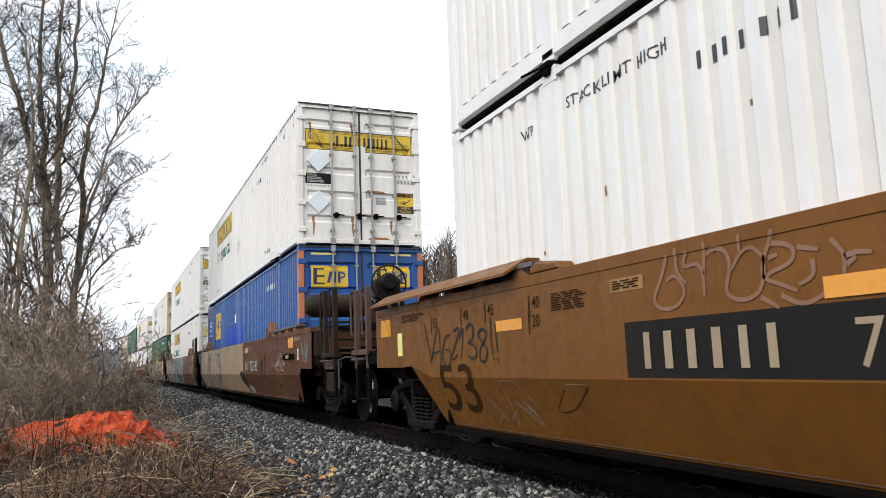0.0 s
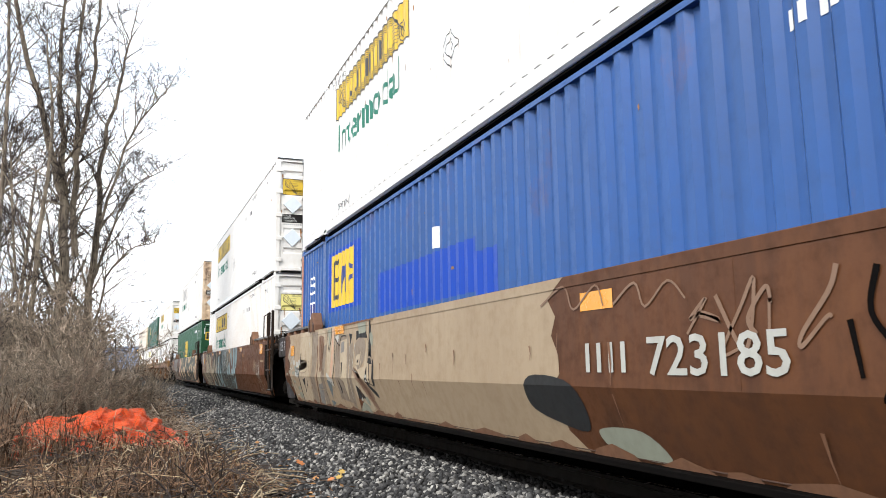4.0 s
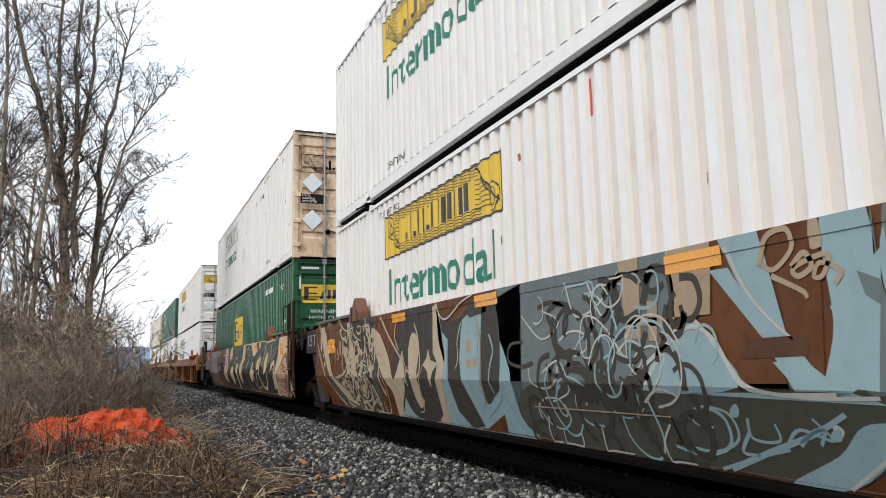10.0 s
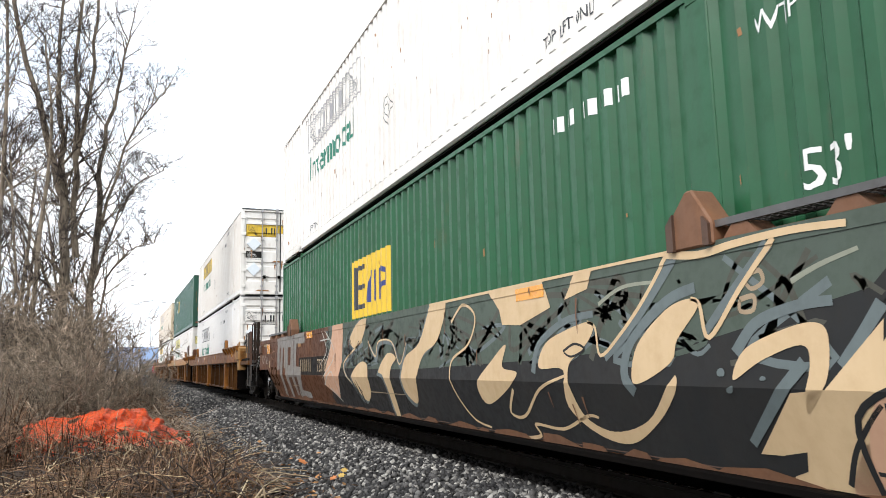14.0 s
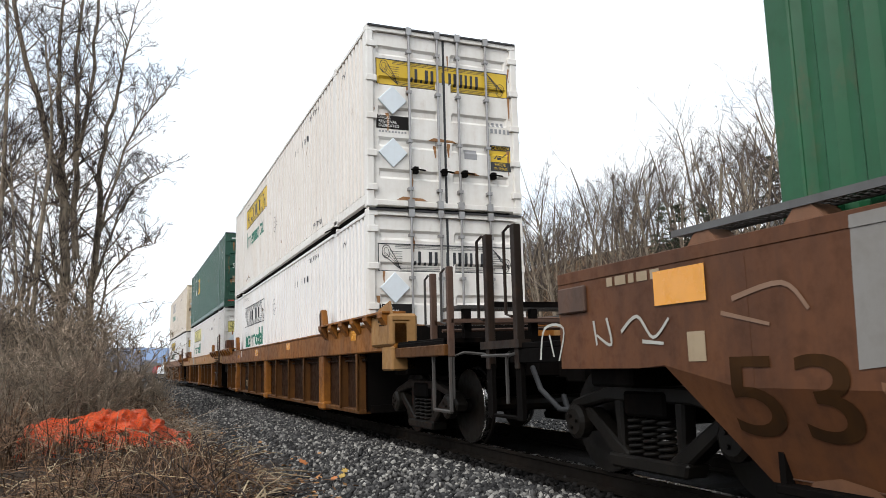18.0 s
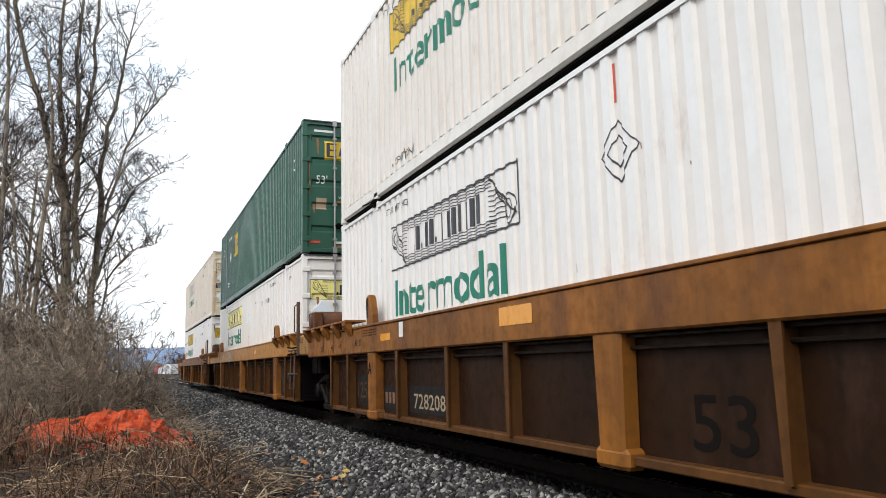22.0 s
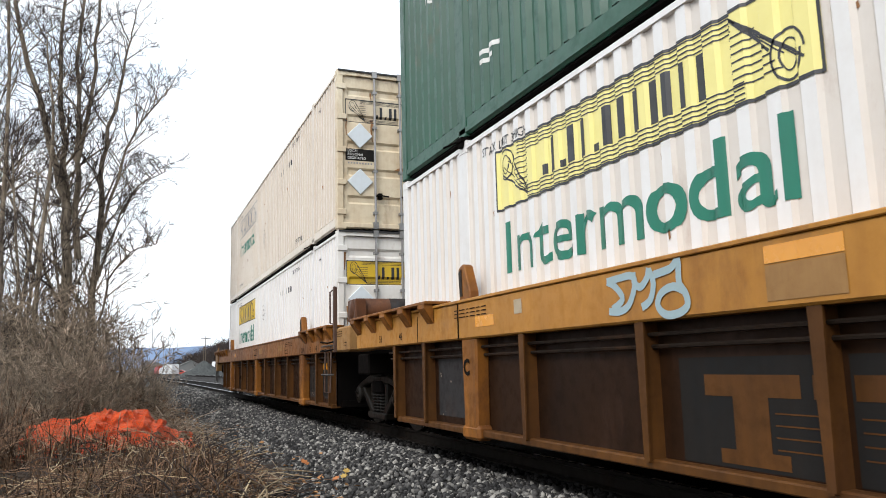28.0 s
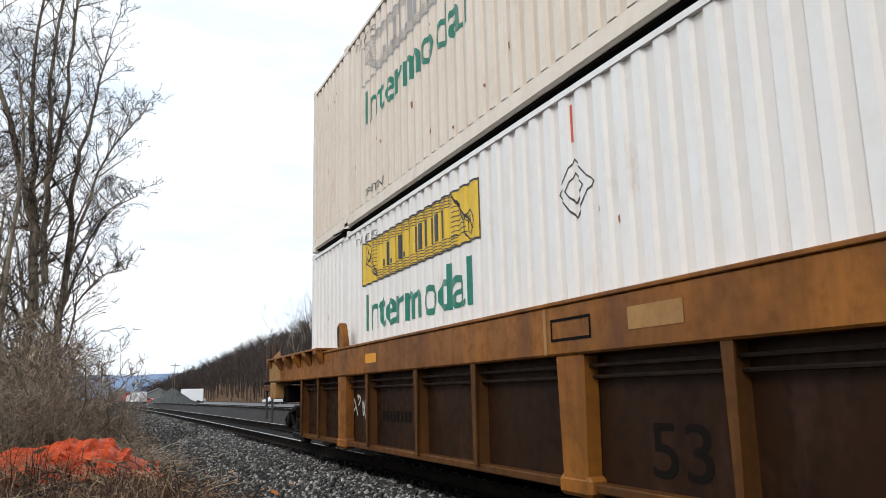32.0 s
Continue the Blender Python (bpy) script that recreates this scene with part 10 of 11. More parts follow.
def grow(rng, rods, p, d, length, r, level, last, up, fork, wild):
    """One branch and, along it, its side branches."""
    n = 6 if level == 0 else 4 if level < 3 else 3
    pts, dirs, q = [p.copy()], [d.copy()], p.copy()
    for i in range(n):
        d = (d + Vector((rng.gauss(0, wild), rng.gauss(0, wild), rng.gauss(0, wild * 0.6) + up)) ).normalized()
        q = q + d * (length / n)
        pts.append(q.copy())
        dirs.append(d.copy())
    sides = 7 if level == 0 else 5 if level == 1 else 4 if level == 2 else 3
    tip = r * (0.30 if level < last else 0.5)
    rods[0 if level < 2 else 1].append((pts, r, tip, sides))
    if level >= last:
        return
    count = fork[min(level, len(fork) - 1)]
    for k in range(count):
        t = rng.uniform(0.22 if level else 0.17, 1.0)
        i = min(n - 1, int(t * n))
        a = rng.uniform(0, 6.2832)
        o = dirs[i].orthogonal().normalized()
        o = Matrix.Rotation(a, 3, dirs[i]) @ o
        lean = rng.uniform(0.38, 0.80)
        nd = (dirs[i] * (1 - lean * 0.45) + o * lean).normalized()
        rr = (r + (tip - r) * t) * rng.uniform(0.45, 0.68)
        grow(rng, rods, pts[i].lerp(pts[i + 1], t * n - i), nd, length * (rng.uniform(0.18, 0.35) if level == 0 else rng.uniform(0.34, 0.56)), max(rr, 0.0085), level + 1, last, up, fork, wild * 1.12)


def tree_meshes(seed, stems, height, r, last, fork, wild=0.10, up=0.10, thin=0.005, spread=0.10, twig=None):
    rng = random.Random(seed)
    rods = ([], [])
    for s in range(stems):
        a = rng.uniform(0, 6.2832)
        d = Vector((math.cos(a) * spread, math.sin(a) * spread, 1)).normalized()
        o = Vector((math.cos(a), math.sin(a), 0)) * (0.0 if stems == 1 else r * 1.3)
        grow(rng, rods, o + Vector((0, 0, -0.25)), d, height * rng.uniform(0.82, 1.0), r * rng.uniform(0.75, 1.0), 0, last, up * 0.35, fork, wild * 0.6)
    return rods_mesh("trunk", rods[0], M_bark), rods_mesh("crown", rods[1], twig or M_twig)


def plant_tree(meshes, x, y, turn, label, group, size=1.0, name="bare_tree", lift=0.0):
    t = thing(name, label, "tree", group)
    t.matrix_basis = pose(x, y, ground_z(x, y) + lift, 0, 0, turn) @ Matrix.Diagonal((size, size, size, 1))
    part("trunk", meshes[0], M_bark, t)
    part("crown", meshes[1], M_twig, t)
    return t


def stem_tree(seed, stems, x, y, label, twig=None):
    """A bare tree whose stems rise through a few (along, across, height) points; limbs and twigs grow along them."""
    rng, rods = random.Random(seed), ([], [])
    for pts, r0, r1, kids, reach in stems:
        P = [Vector(p) for p in pts]
        line = []
        for i in range(len(P) - 1):
            a, b, c, d = P[max(0, i - 1)], P[i], P[i + 1], P[min(len(P) - 1, i + 2)]
            for k in range(4):
                t = k / 4
                line.append(0.5 * (2 * b + (c - a) * t + (2 * a - 5 * b + 4 * c - d) * t * t + (3 * b - a - 3 * c + d) * t ** 3) + Vector((rng.gauss(0, 0.04), rng.gauss(0, 0.04), 0)))
        line.append(P[-1])
        kids, r0 = int(kids * 1.75), r0 * 0.8
        rods[0].append((line, r0, r1, 8))
        n = len(line) - 1
        for k in range(kids):
            t = 0.10 + 0.90 * (k + rng.random()) / kids
            i = min(n - 1, int(t * n))
            p = line[i].lerp(line[i + 1], t * n - i)
            a = rng.uniform(0, 6.2832)
            d = Vector((math.cos(a), math.sin(a), rng.uniform(0.35, 1.7))).normalized()
            r = (r0 + (r1 - r0) * t) * rng.uniform(0.28, 0.5)
            grow(rng, rods, p, d, reach * rng.uniform(0.5, 1.15) * (1.05 - 0.35 * t), max(r, 0.024), 1, 4, 0.05, (0, 6, 4, 2), 0.13)
    t = thing("bare_tree", label, "tree", "bare trees beside the track")
    t.matrix_basis = pose(x, y, ground_z(x, y))
    part("trunk", rods_mesh("trunk", rods[0], M_bark), M_bark, t)
    part("crown", rods_mesh("crown", rods[1], twig or M_twig), M_twig, t)
    return t


stem_tree(11, (
    (((0.0, 0, -0.3), (-0.1, 0, 3.0), (-0.25, 0, 6.6), (-0.9, 0.2, 9.2), (-1.9, 0.4, 13.2), (-2.2, 0.4, 16.0)), 0.23, 0.03, 17, 2.6),
    (((-0.1, 0, 4.5), (-0.3, 0.1, 8.0), (-0.55, 0, 11.0), (-0.4, 0.1, 15.0)), 0.15, 0.03, 13, 2.2),
    (((0.05, 0, 5.0), (0.1, -0.2, 8.4), (0.0, -0.3, 11.2), (0.1, -0.3, 15.0)), 0.13, 0.03, 13, 2.2),
    (((0.1, -0.2, 8.0), (0.42, -0.3, 10.4), (0.58, -0.3, 13.4), (0.5, -0.4, 15.5)), 0.09, 0.025, 9, 1.9)), -1.95, 26.0, "tall bare tree with several pale brown trunks")
stem_tree(12, (
    (((0.0, 0, -0.3), (0.0, 0, 3.0), (0.08, 0, 6.6), (0.15, 0, 8.8), (0.62, 0.1, 11.4), (0.85, 0.1, 12.9)), 0.17, 0.02, 17, 2.5),
    (((0.05, 0, 5.2), (0.5, -0.3, 7.6), (1.25, -0.3, 9.6), (2.05, -0.3, 10.7)), 0.07, 0.015, 12, 1.7),
    (((0.05, 0, 4.2), (0.55, 0.3, 6.2), (1.2, 0.4, 7.6), (2.1, 0.4, 8.2)), 0.06, 0.015, 11, 1.6),
    (((0.0, 0, 2.4), (0.5, -0.2, 4.4), (1.1, -0.2, 5.3), (1.9, -0.2, 5.6)), 0.05, 0.014, 10, 1.5)), -1.30, 26.5, "tall bare tree with fine spreading twigs")
stem_tree(13, (
    (((0.0, 0, -0.3), (0.0, 0, 4.0), (-0.1, 0, 9.0), (-0.3, 0, 14.0)), 0.12, 0.03, 16, 2.3),
    (((0.7, -0.4, -0.3), (1.05, -0.4, 4.8), (1.2, -0.3, 8.6), (0.9, -0.3, 11.5)), 0.10, 0.02, 14, 2.0),
    (((0.35, -0.3, -0.3), (0.45, -0.2, 4.0), (0.1, -0.2, 8.0)), 0.07, 0.02, 10, 1.8)), -3.70, 25.2, "dark slender bare tree with crossing branches")
TALL = [tree_meshes(11, 2, 13.5, 0.17, 4, (13, 6, 4, 3), 0.17, 0.16, spread=0.04), tree_meshes(13, 1, 12.0, 0.12, 4, (13, 6, 4, 3), 0.18, 0.16, spread=0.03)]
for k, x, y, turn, size in ((0, -5.4, 33.0, 250, 1.05), (1, -7.6, 38.0, 10, 1.0), (1, -3.2, 44.0, 160, 1.0), (0, -6.5, 52.0, 90, 1.1)):
    plant_tree(TALL[k], x, y, turn, "tall bare grey-brown tree with fine twigs", "bare trees beside the track", size)
SHRUB = [tree_meshes(21 + i, 8, 3.2, 0.034, 3, (7, 5, 3), 0.22, 0.02, spread=0.42, twig=M_shrub) for i in range(3)]
rng = random.Random(6)
for i in range(34):
    y = rng.uniform(17, 60)
    edge = -0.55 - 0.012 * (y - 17)
    x = edge - abs(rng.gauss(0, 1.0)) * (1.5 + y * 0.05)
    plant_tree(SHRUB[i % 3], x, y, rng.uniform(0, 360), "tangled leafless grey-brown shrub", "shrubs beside the track", rng.uniform(0.75, 1.3), "bare_shrub", -0.05)
for i in range(12):
    plant_tree(SHRUB[i % 3], -2.9 + 0.17 * i + rng.uniform(-0.2, 0.2), 25.0 + rng.uniform(-0.8, 2.0), rng.uniform(0, 360), "tall vine-tangled shrub round the tree trunks", "shrubs beside the track", 1.5 - 0.075 * i, "bare_shrub", -0.05)
for i in range(8):
    plant_tree(SHRUB[i % 3], -2.8 + 0.33 * i + rng.uniform(-0.2, 0.2), 18.3 + rng.uniform(-0.8, 1.6), rng.uniform(0, 360), "tan leafless shrub behind the orange netting", "shrubs beside the track", rng.uniform(0.42, 0.68), "bare_shrub", -0.05)
for i, (x, y, size) in enumerate(((0.55, 27.0, 0.40), (0.95, 34.0, 0.5), (1.7, 52.0, 0.62), (0.4, 44.0, 0.6), (0.6, 26.0, 0.85))):
    plant_tree(SHRUB[i % 3], x, y, 60 * i, "small leafless shrub on the gravel's edge", "shrubs beside the track", size, "bare_shrub", -0.03)


def blades(name, label, seed, count, where, length, width, material, lean, flat=True, category="brush"):
    """Thin dry stalks or bent blades scattered over a patch; where(rng) gives x, y and a height factor."""
    rng, verts, faces = random.Random(seed), [], []
    for _ in range(count):
        x, y, k = where(rng)
        z = ground_z(x, y) - 0.03
        L = length * k * rng.uniform(0.5, 1.25)
        a = rng.uniform(0, 6.2832)
        bend = rng.uniform(0.1, 1.0) * lean
        dx, dy = math.cos(a), math.sin(a)
        w = width * rng.uniform(0.6, 1.3)
        sx, sy = -dy * w, dx * w
        b = len(verts)
        segs = 3
        kink = rng.uniform(-0.5, 0.5)
        for i in range(segs + 1):
            t = i / segs
            px, py = x + dx * L * bend * t * t + sx * kink * 12 * t, y + dy * L * bend * t * t + sy * kink * 12 * t
            pz = z + L * (t - 0.42 * bend * t * t)
            f = 1 - 0.75 * t
            verts.append((px - sx * f, py - sy * f, pz))
            verts.append((px + sx * f, py + sy * f, pz))
            if not flat:
                verts.append((px + dx * w * f, py + dy * w * f, pz + w * f))
        if flat:
            faces.extend((b + 2 * i, b + 2 * i + 1, b + 2 * i + 3, b + 2 * i + 2) for i in range(segs))
        else:
            for i in range(segs):
                for p, q in ((0, 1), (1, 2), (2, 0)):
                    faces.append((b + 3 * i + p, b + 3 * i + q, b + 3 * i + 3 + q, b + 3 * i + 3 + p))
    me = bpy.data.meshes.new(name)
    me.from_pydata(verts, [], faces)
    me.materials.append(material)
    return tagged(new(name, me), label, category, kind="stuff")


def edge_x(y):
    """Where the weeds end and the stones begin."""
    return 1.42 - 0.018 * (y - 9) + 0.16 * noise.noise((0, y * 0.7, 3))


def low_cap(x, y):
    """Plants stay low before the netting, which was thrown over the cleared strip."""
    if y > 16.8 or x < -1.9:
        return 9.0
    return max(0.16, (0.98 - 0.058 * y) * 1.95) if y < 15 else 0.15


def weeds(rng):
    y = 7.0 + 35 * rng.random() ** 1.7
    x = edge_x(y) - abs(rng.gauss(0, 1.0)) * 1.5
    k = min(1.5, 0.30 + 0.5 * max(0.0, edge_x(y) - x))
    return x, y, (k if rng.random() < 0.10 else min(k, low_cap(x, y)))


def mound(rng):
    """The heap of cut brush before the netting."""
    y = rng.uniform(8.4, 14.4)
    x = edge_x(y) - 0.42 - abs(rng.gauss(0, 0.9))
    return x, y, min(0.65 + 0.4 * rng.random(), low_cap(x, y))


def tall_weeds(rng):
    y = rng.uniform(10, 30)
    x = (-0.6 if y > 17 else -1.75) - 0.03 * (y - 10) - abs(rng.gauss(0, 1.0)) * 1.2
    return x, y, 1.0


def far_weeds(rng):
    y = 30 + 90 * rng.random() ** 1.3
    return edge_x(y) - 0.3 - abs(rng.gauss(0, 1.0)) * 2.5, y, 1.0


blades("dry_grass", "pale dry grass and weeds along the stones", 1, 1500, weeds, 0.42, 0.006, M_grass, 1.3, category="grass")
blades("dead_brush", "tangled dead brown brush and stalks", 2, 4200, weeds, 0.62, 0.0085, M_brush, 1.9, False)
blades("cut_brush", "heap of cut brown brush and vines", 3, 4200, mound, 0.80, 0.011, M_brush, 1.9, False)
blades("cut_stalk", "pale cut stalks and sticks on the brush heap", 9, 160, mound, 1.0, 0.012, M_grass, 2.0, False)
blades("tall_weeds", "tall dead weed stalks", 4, 1500, tall_weeds, 1.35, 0.010, M_brush, 1.1, False)
blades("far_weeds", "dead weeds along the track, farther off", 5, 4500, far_weeds, 0.9, 0.012, M_brush, 0.9)


def leaf_litter():
    rng, verts, faces = random.Random(14), [], []
    for _ in range(3200):
        y = 8 + 30 * rng.random() ** 1.5
        x = edge_x(y) + (rng.gauss(0.22, 0.30) if rng.random() < 0.26 else -abs(rng.gauss(0, 1.2)))
        z = ground_z(x, y) + rng.uniform(0.0, 0.05) + (0.10 * rng.random() if x < edge_x(y) else 0.03)
        s, a, t = rng.uniform(0.025, 0.06), rng.uniform(0, 6.28), rng.uniform(-0.6, 0.6)
        c, d = math.cos(a) * s, math.sin(a) * s
        b = len(verts)
        verts += [(x - c, y - d, z), (x - d * 0.6, y + c * 0.6, z + t * s), (x + c, y + d, z + 0.3 * t * s), (x + d * 0.6, y - c * 0.6, z + abs(t) * s)]
        faces.append((b, b + 1, b + 2, b + 3))
    me = bpy.data.meshes.new("fallen_leaves")
    me.from_pydata(verts, [], faces)
    me.materials.append(M_leaf)
    return tagged(new("fallen_leaves", me), "brown fallen leaves among the weeds", "leaves", kind="stuff")


leaf_litter()


def net_weeds(rng):
    y = rng.uniform(13.6, 15.4)
    x = 1.1 - 3.4 * rng.random() ** 0.6
    return x, y, (0.5 + 0.7 * rng.random()) * (1.0 if x > -0.6 else 1.35)


blades("net_weeds", "dead stalks poking up before the netting", 12, 700, net_weeds, 0.75, 0.011, M_brush, 1.2, False)


def brambles(name, label, seed, count, where, length, r, material):
    """Arching woody canes with short side twigs."""
    rng, rods = random.Random(seed), []
    for _ in range(count):
        x, y = where(rng)
        p = Vector((x, y, ground_z(x, y) + rng.uniform(-0.05, 0.12)))
        a, L = rng.uniform(0, 6.2832), length * rng.uniform(0.4, 1.2)
        d = Vector((math.cos(a), math.sin(a) * 0.6, rng.uniform(0.1, 0.9)))
        pts = [p]
        for i in range(5):
            d = d + Vector((rng.gauss(0, 0.28), rng.gauss(0, 0.2), rng.gauss(-0.24, 0.2)))
            q = pts[-1] + d.normalized() * (L / 5)
            q.z = max(q.z, ground_z(q.x, q.y) + 0.02)
            pts.append(q)
        rr = r * rng.uniform(0.5, 1.3)
        rods.append((pts, rr, rr * 0.5, 4))
        for _k in range(3):
            i = rng.randrange(1, 5)
            e = pts[i] + Vector((rng.gauss(0, 0.5), rng.gauss(0, 0.4), rng.uniform(0.0, 0.5))) * L * 0.30
            rods.append(([pts[i], pts[i].lerp(e, 0.5) + Vector((0, 0, 0.02)), e], rr * 0.5, rr * 0.3, 3))
    return tagged(new(name, rods_mesh(name, rods, material)), label, "brush", kind="stuff")


def heap_place(rng):
    y = 6.9 + 7.5 * rng.random()
    return edge_x(y) - 0.15 - abs(rng.gauss(0, 1.0)), y


def net_place(rng):
    y = rng.uniform(13.9, 16.4)
    return 0.95 - 3.6 * rng.random() ** 0.75, y


def bank_place(rng):
    y = 16.5 + 22 * rng.random() ** 1.4
    return edge_x(y) - 0.1 - abs(rng.gauss(0, 1.3)), y


brambles("bramble", "tangled dark brown bramble canes in the brush heap", 61, 1700, heap_place, 0.85, 0.0105, M_twig)
brambles("bramble", "pale dry canes and sticks lying over the brush", 62, 430, heap_place, 0.95, 0.012, M_straw)
brambles("bramble", "dry canes lying across the orange netting", 63, 150, net_place, 0.9, 0.012, M_shrub)
brambles("bramble", "tangled tan canes on the bank behind the netting", 64, 1500, bank_place, 1.2, 0.011, M_shrub)


def curled_leaves():
    """Withered leaves hanging in the brush."""
    rng, verts, faces = random.Random(65), [], []
    for _ in range(5200):
        x, y = heap_place(rng) if rng.random() < 0.6 else bank_place(rng)
        z = ground_z(x, y) + rng.uniform(0.02, 0.42) * (1.0 if y < 15 else 1.9)
        s = rng.uniform(0.012, 0.032)
        u = Vector((rng.gauss(0, 1), rng.gauss(0, 1), rng.gauss(0, 1))).normalized() * s
        w = u.orthogonal().normalized() * s * 0.6
        m, up = Vector((x, y, z)), Vector((0, 0, s * 0.5))
        b = len(verts)
        verts += [(m - u)[:], (m + w + up)[:], (m + u)[:], (m - w + up)[:]]
        faces += [(b, b + 1, b + 2), (b, b + 2, b + 3)]
    me = bpy.data.meshes.new("withered_leaves")
    me.from_pydata(verts, [], faces)
    me.materials.append(M_wither)
    return tagged(new("withered_leaves", me), "withered brown leaves caught in the brush", "leaves", kind="stuff")


curled_leaves()


def big_leaf(x, y, z, size, turn, material, label):
    s = Shape()
    out = [(0, -0.5), (0.22, -0.3), (0.42, -0.12), (0.25, 0.05), (0.38, 0.3), (0.12, 0.28), (0, 0.55), (-0.14, 0.26), (-0.36, 0.32), (-0.24, 0.04), (-0.44, -0.1), (-0.2, -0.28)]
    s.slab([(a * size, b * size) for a, b in out], "z", 0.0, 0.004)
    ob = part("fallen_leaf", s, material)
    ob.matrix_basis = pose(x, y, z, 24, 12, turn)
    return tagged(ob, label, "leaf", "leaves on the stones")


M_leaf_orange = paint("orange_leaf", (0.42, 0.14, 0.035), (0.25, 0.09, 0.03), 0.5, rough=0.7)
M_leaf_yellow = paint("yellow_leaf", (0.42, 0.28, 0.06), (0.25, 0.14, 0.05), 0.5, rough=0.7)
big_leaf(1.98, 9.6, -0.24, 0.15, 20, M_leaf_orange, "bright orange fallen leaf on grey stones")
for x, y, m in ((2.25, 8.75, M_leaf_yellow), (2.32, 8.9, M_leaf_yellow), (2.18, 8.85, M_leaf_orange), (1.75, 14.2, M_leaf_yellow), (1.68, 14.0, M_leaf_yellow)):
    big_leaf(x, y, ground_z(x, y) + 0.07, 0.10, x * 300, m, "withered yellow-brown leaf on grey stones")


def netting():
    """Crumpled plastic fence netting thrown over the brush, in two folds."""
    root = thing("safety_netting", "crumpled bright orange plastic safety netting lying on brush", "netting")
    for fold, (y_top, y_low, z_top, z_low, x0, x1) in enumerate(((16.4, 14.7, 0.10, -0.52, -1.80, 1.10), (16.9, 15.6, 0.16, -0.20, -0.85, 0.62))):
        nu, nv = (110, 26)
        verts, faces = [], []

        def surf(u, v):
            x = x0 + (x1 - x0) * u
            fall = 1 - 0.80 * smooth_step(0.62, 1.0, u) - 0.30 * smooth_step(0.22, 0.0, u)
            pleat = 0.07 * math.sin(u * 34 + 3.0 * noise.noise((u * 5, v * 2, fold)) + 2.0 * v) * (0.4 + v)
            z = z_low + (z_top - z_low) * (1 - v) * fall + 0.13 * noise.noise((u * 6, v * 3, fold * 5)) + 0.05 * noise.noise((u * 24, v * 10, fold))
            y = y_top + (y_low - y_top) * v + 0.18 * noise.noise((u * 6, v * 5, 9 + fold)) + 0.3 * (u - 0.5) - pleat * 1.6
            return Vector((x + 0.05 * noise.noise((u * 9, v * 9, 2)), y, z + pleat * 0.5))
        for j in range(nv):
            for i in range(nu):
                if noise.noise((i * 0.10, j * 0.2, 20 + fold)) > 0.42:
                    continue
                c = [surf((i + a) / nu, (j + b) / nv) for a, b in ((0, 0), (1, 0), (1, 1), (0, 1))]
                m = (c[0] + c[1] + c[2] + c[3]) / 4
                b0 = len(verts)
                verts.extend(q[:] for q in c)
                verts.extend((m + (q - m) * 0.50)[:] for q in c)
                faces.extend((b0 + k, b0 + (k + 1) % 4, b0 + 4 + (k + 1) % 4, b0 + 4 + k) for k in range(4))
        me = bpy.data.meshes.new("net_fold")
        me.from_pydata(verts, [], faces)
        me.materials.append(M_net)
        part("net_fold", me, M_net, root)
    return root


netting()


# ---- ballast ----
def stones(name, label, seed, count, where, size, material=None):
    rng = np.random.default_rng(seed)
    g = (1 + 5 ** 0.5) / 2
    ico = np.array([(-1, g, 0), (1, g, 0), (-1, -g, 0), (1, -g, 0), (0, -1, g), (0, 1, g), (0, -1, -g), (0, 1, -g), (g, 0, -1), (g, 0, 1), (-g, 0, -1), (-g, 0, 1)]) / 1.9
    tri = np.array([(0, 11, 5), (0, 5, 1), (0, 1, 7), (0, 7, 10), (0, 10, 11), (1, 5, 9), (5, 11, 4), (11, 10, 2), (10, 7, 6), (7, 1, 8), (3, 9, 4), (3, 4, 2), (3, 2, 6), (3, 6, 8), (3, 8, 9), (4, 9, 5), (2, 4, 11), (6, 2, 10), (8, 6, 7), (9, 8, 1)])
    at = np.array([where(rng) for _ in range(count)])
    z = np.array([ground_z(x, y) for x, y in at])
    V = ico[None] * rng.uniform(0.62, 1.25, (count, 12, 1))
    V = V * rng.uniform(0.6, 1.25, (count, 1, 3))
    q = rng.normal(size=(count, 3, 3))
    R = np.linalg.qr(q)[0]
    V = np.einsum("nij,nkj->nki", R, V) * (size * rng.uniform(0.55, 1.35, (count, 1, 1)))
    V += np.concatenate([at, (z + size * rng.uniform(-0.1, 0.55, count))[:, None]], 1)[:, None, :]
    F = (tri[None] + (np.arange(count) * 12)[:, None, None]).reshape(-1, 3)
    me = bpy.data.meshes.new(name)
    me.vertices.add(count * 12)
    me.vertices.foreach_set("co", V.reshape(-1))
    me.loops.add(F.size)
    me.loops.foreach_set("vertex_index", F.reshape(-1))
    me.polygons.add(len(F))
    me.polygons.foreach_set("loop_start", np.arange(0, F.size, 3))
    me.update(calc_edges=True)
    me.materials.append(material or M_ballast)
    return tagged(new(name, me), label, "gravel", kind="stuff")


def near_bed(rng):
    y = 4.6 + 19 * rng.random() ** 1.12
    return edge_x(y) - 0.15 + (3.55 - edge_x(y)) * rng.random() ** 0.9, y


def mid_bed(rng):
    y = 22 + 34 * rng.random() ** 1.2
    return 0.9 + 2.65 * rng.random(), y


def inner_bed(rng):
    return rng.uniform(6.2, 10.5), rng.uniform(3.0, 18.0)


def oily_bed(rng):
    return rng.uniform(3.35, 4.4), 4 + 30 * rng.random() ** 1.3


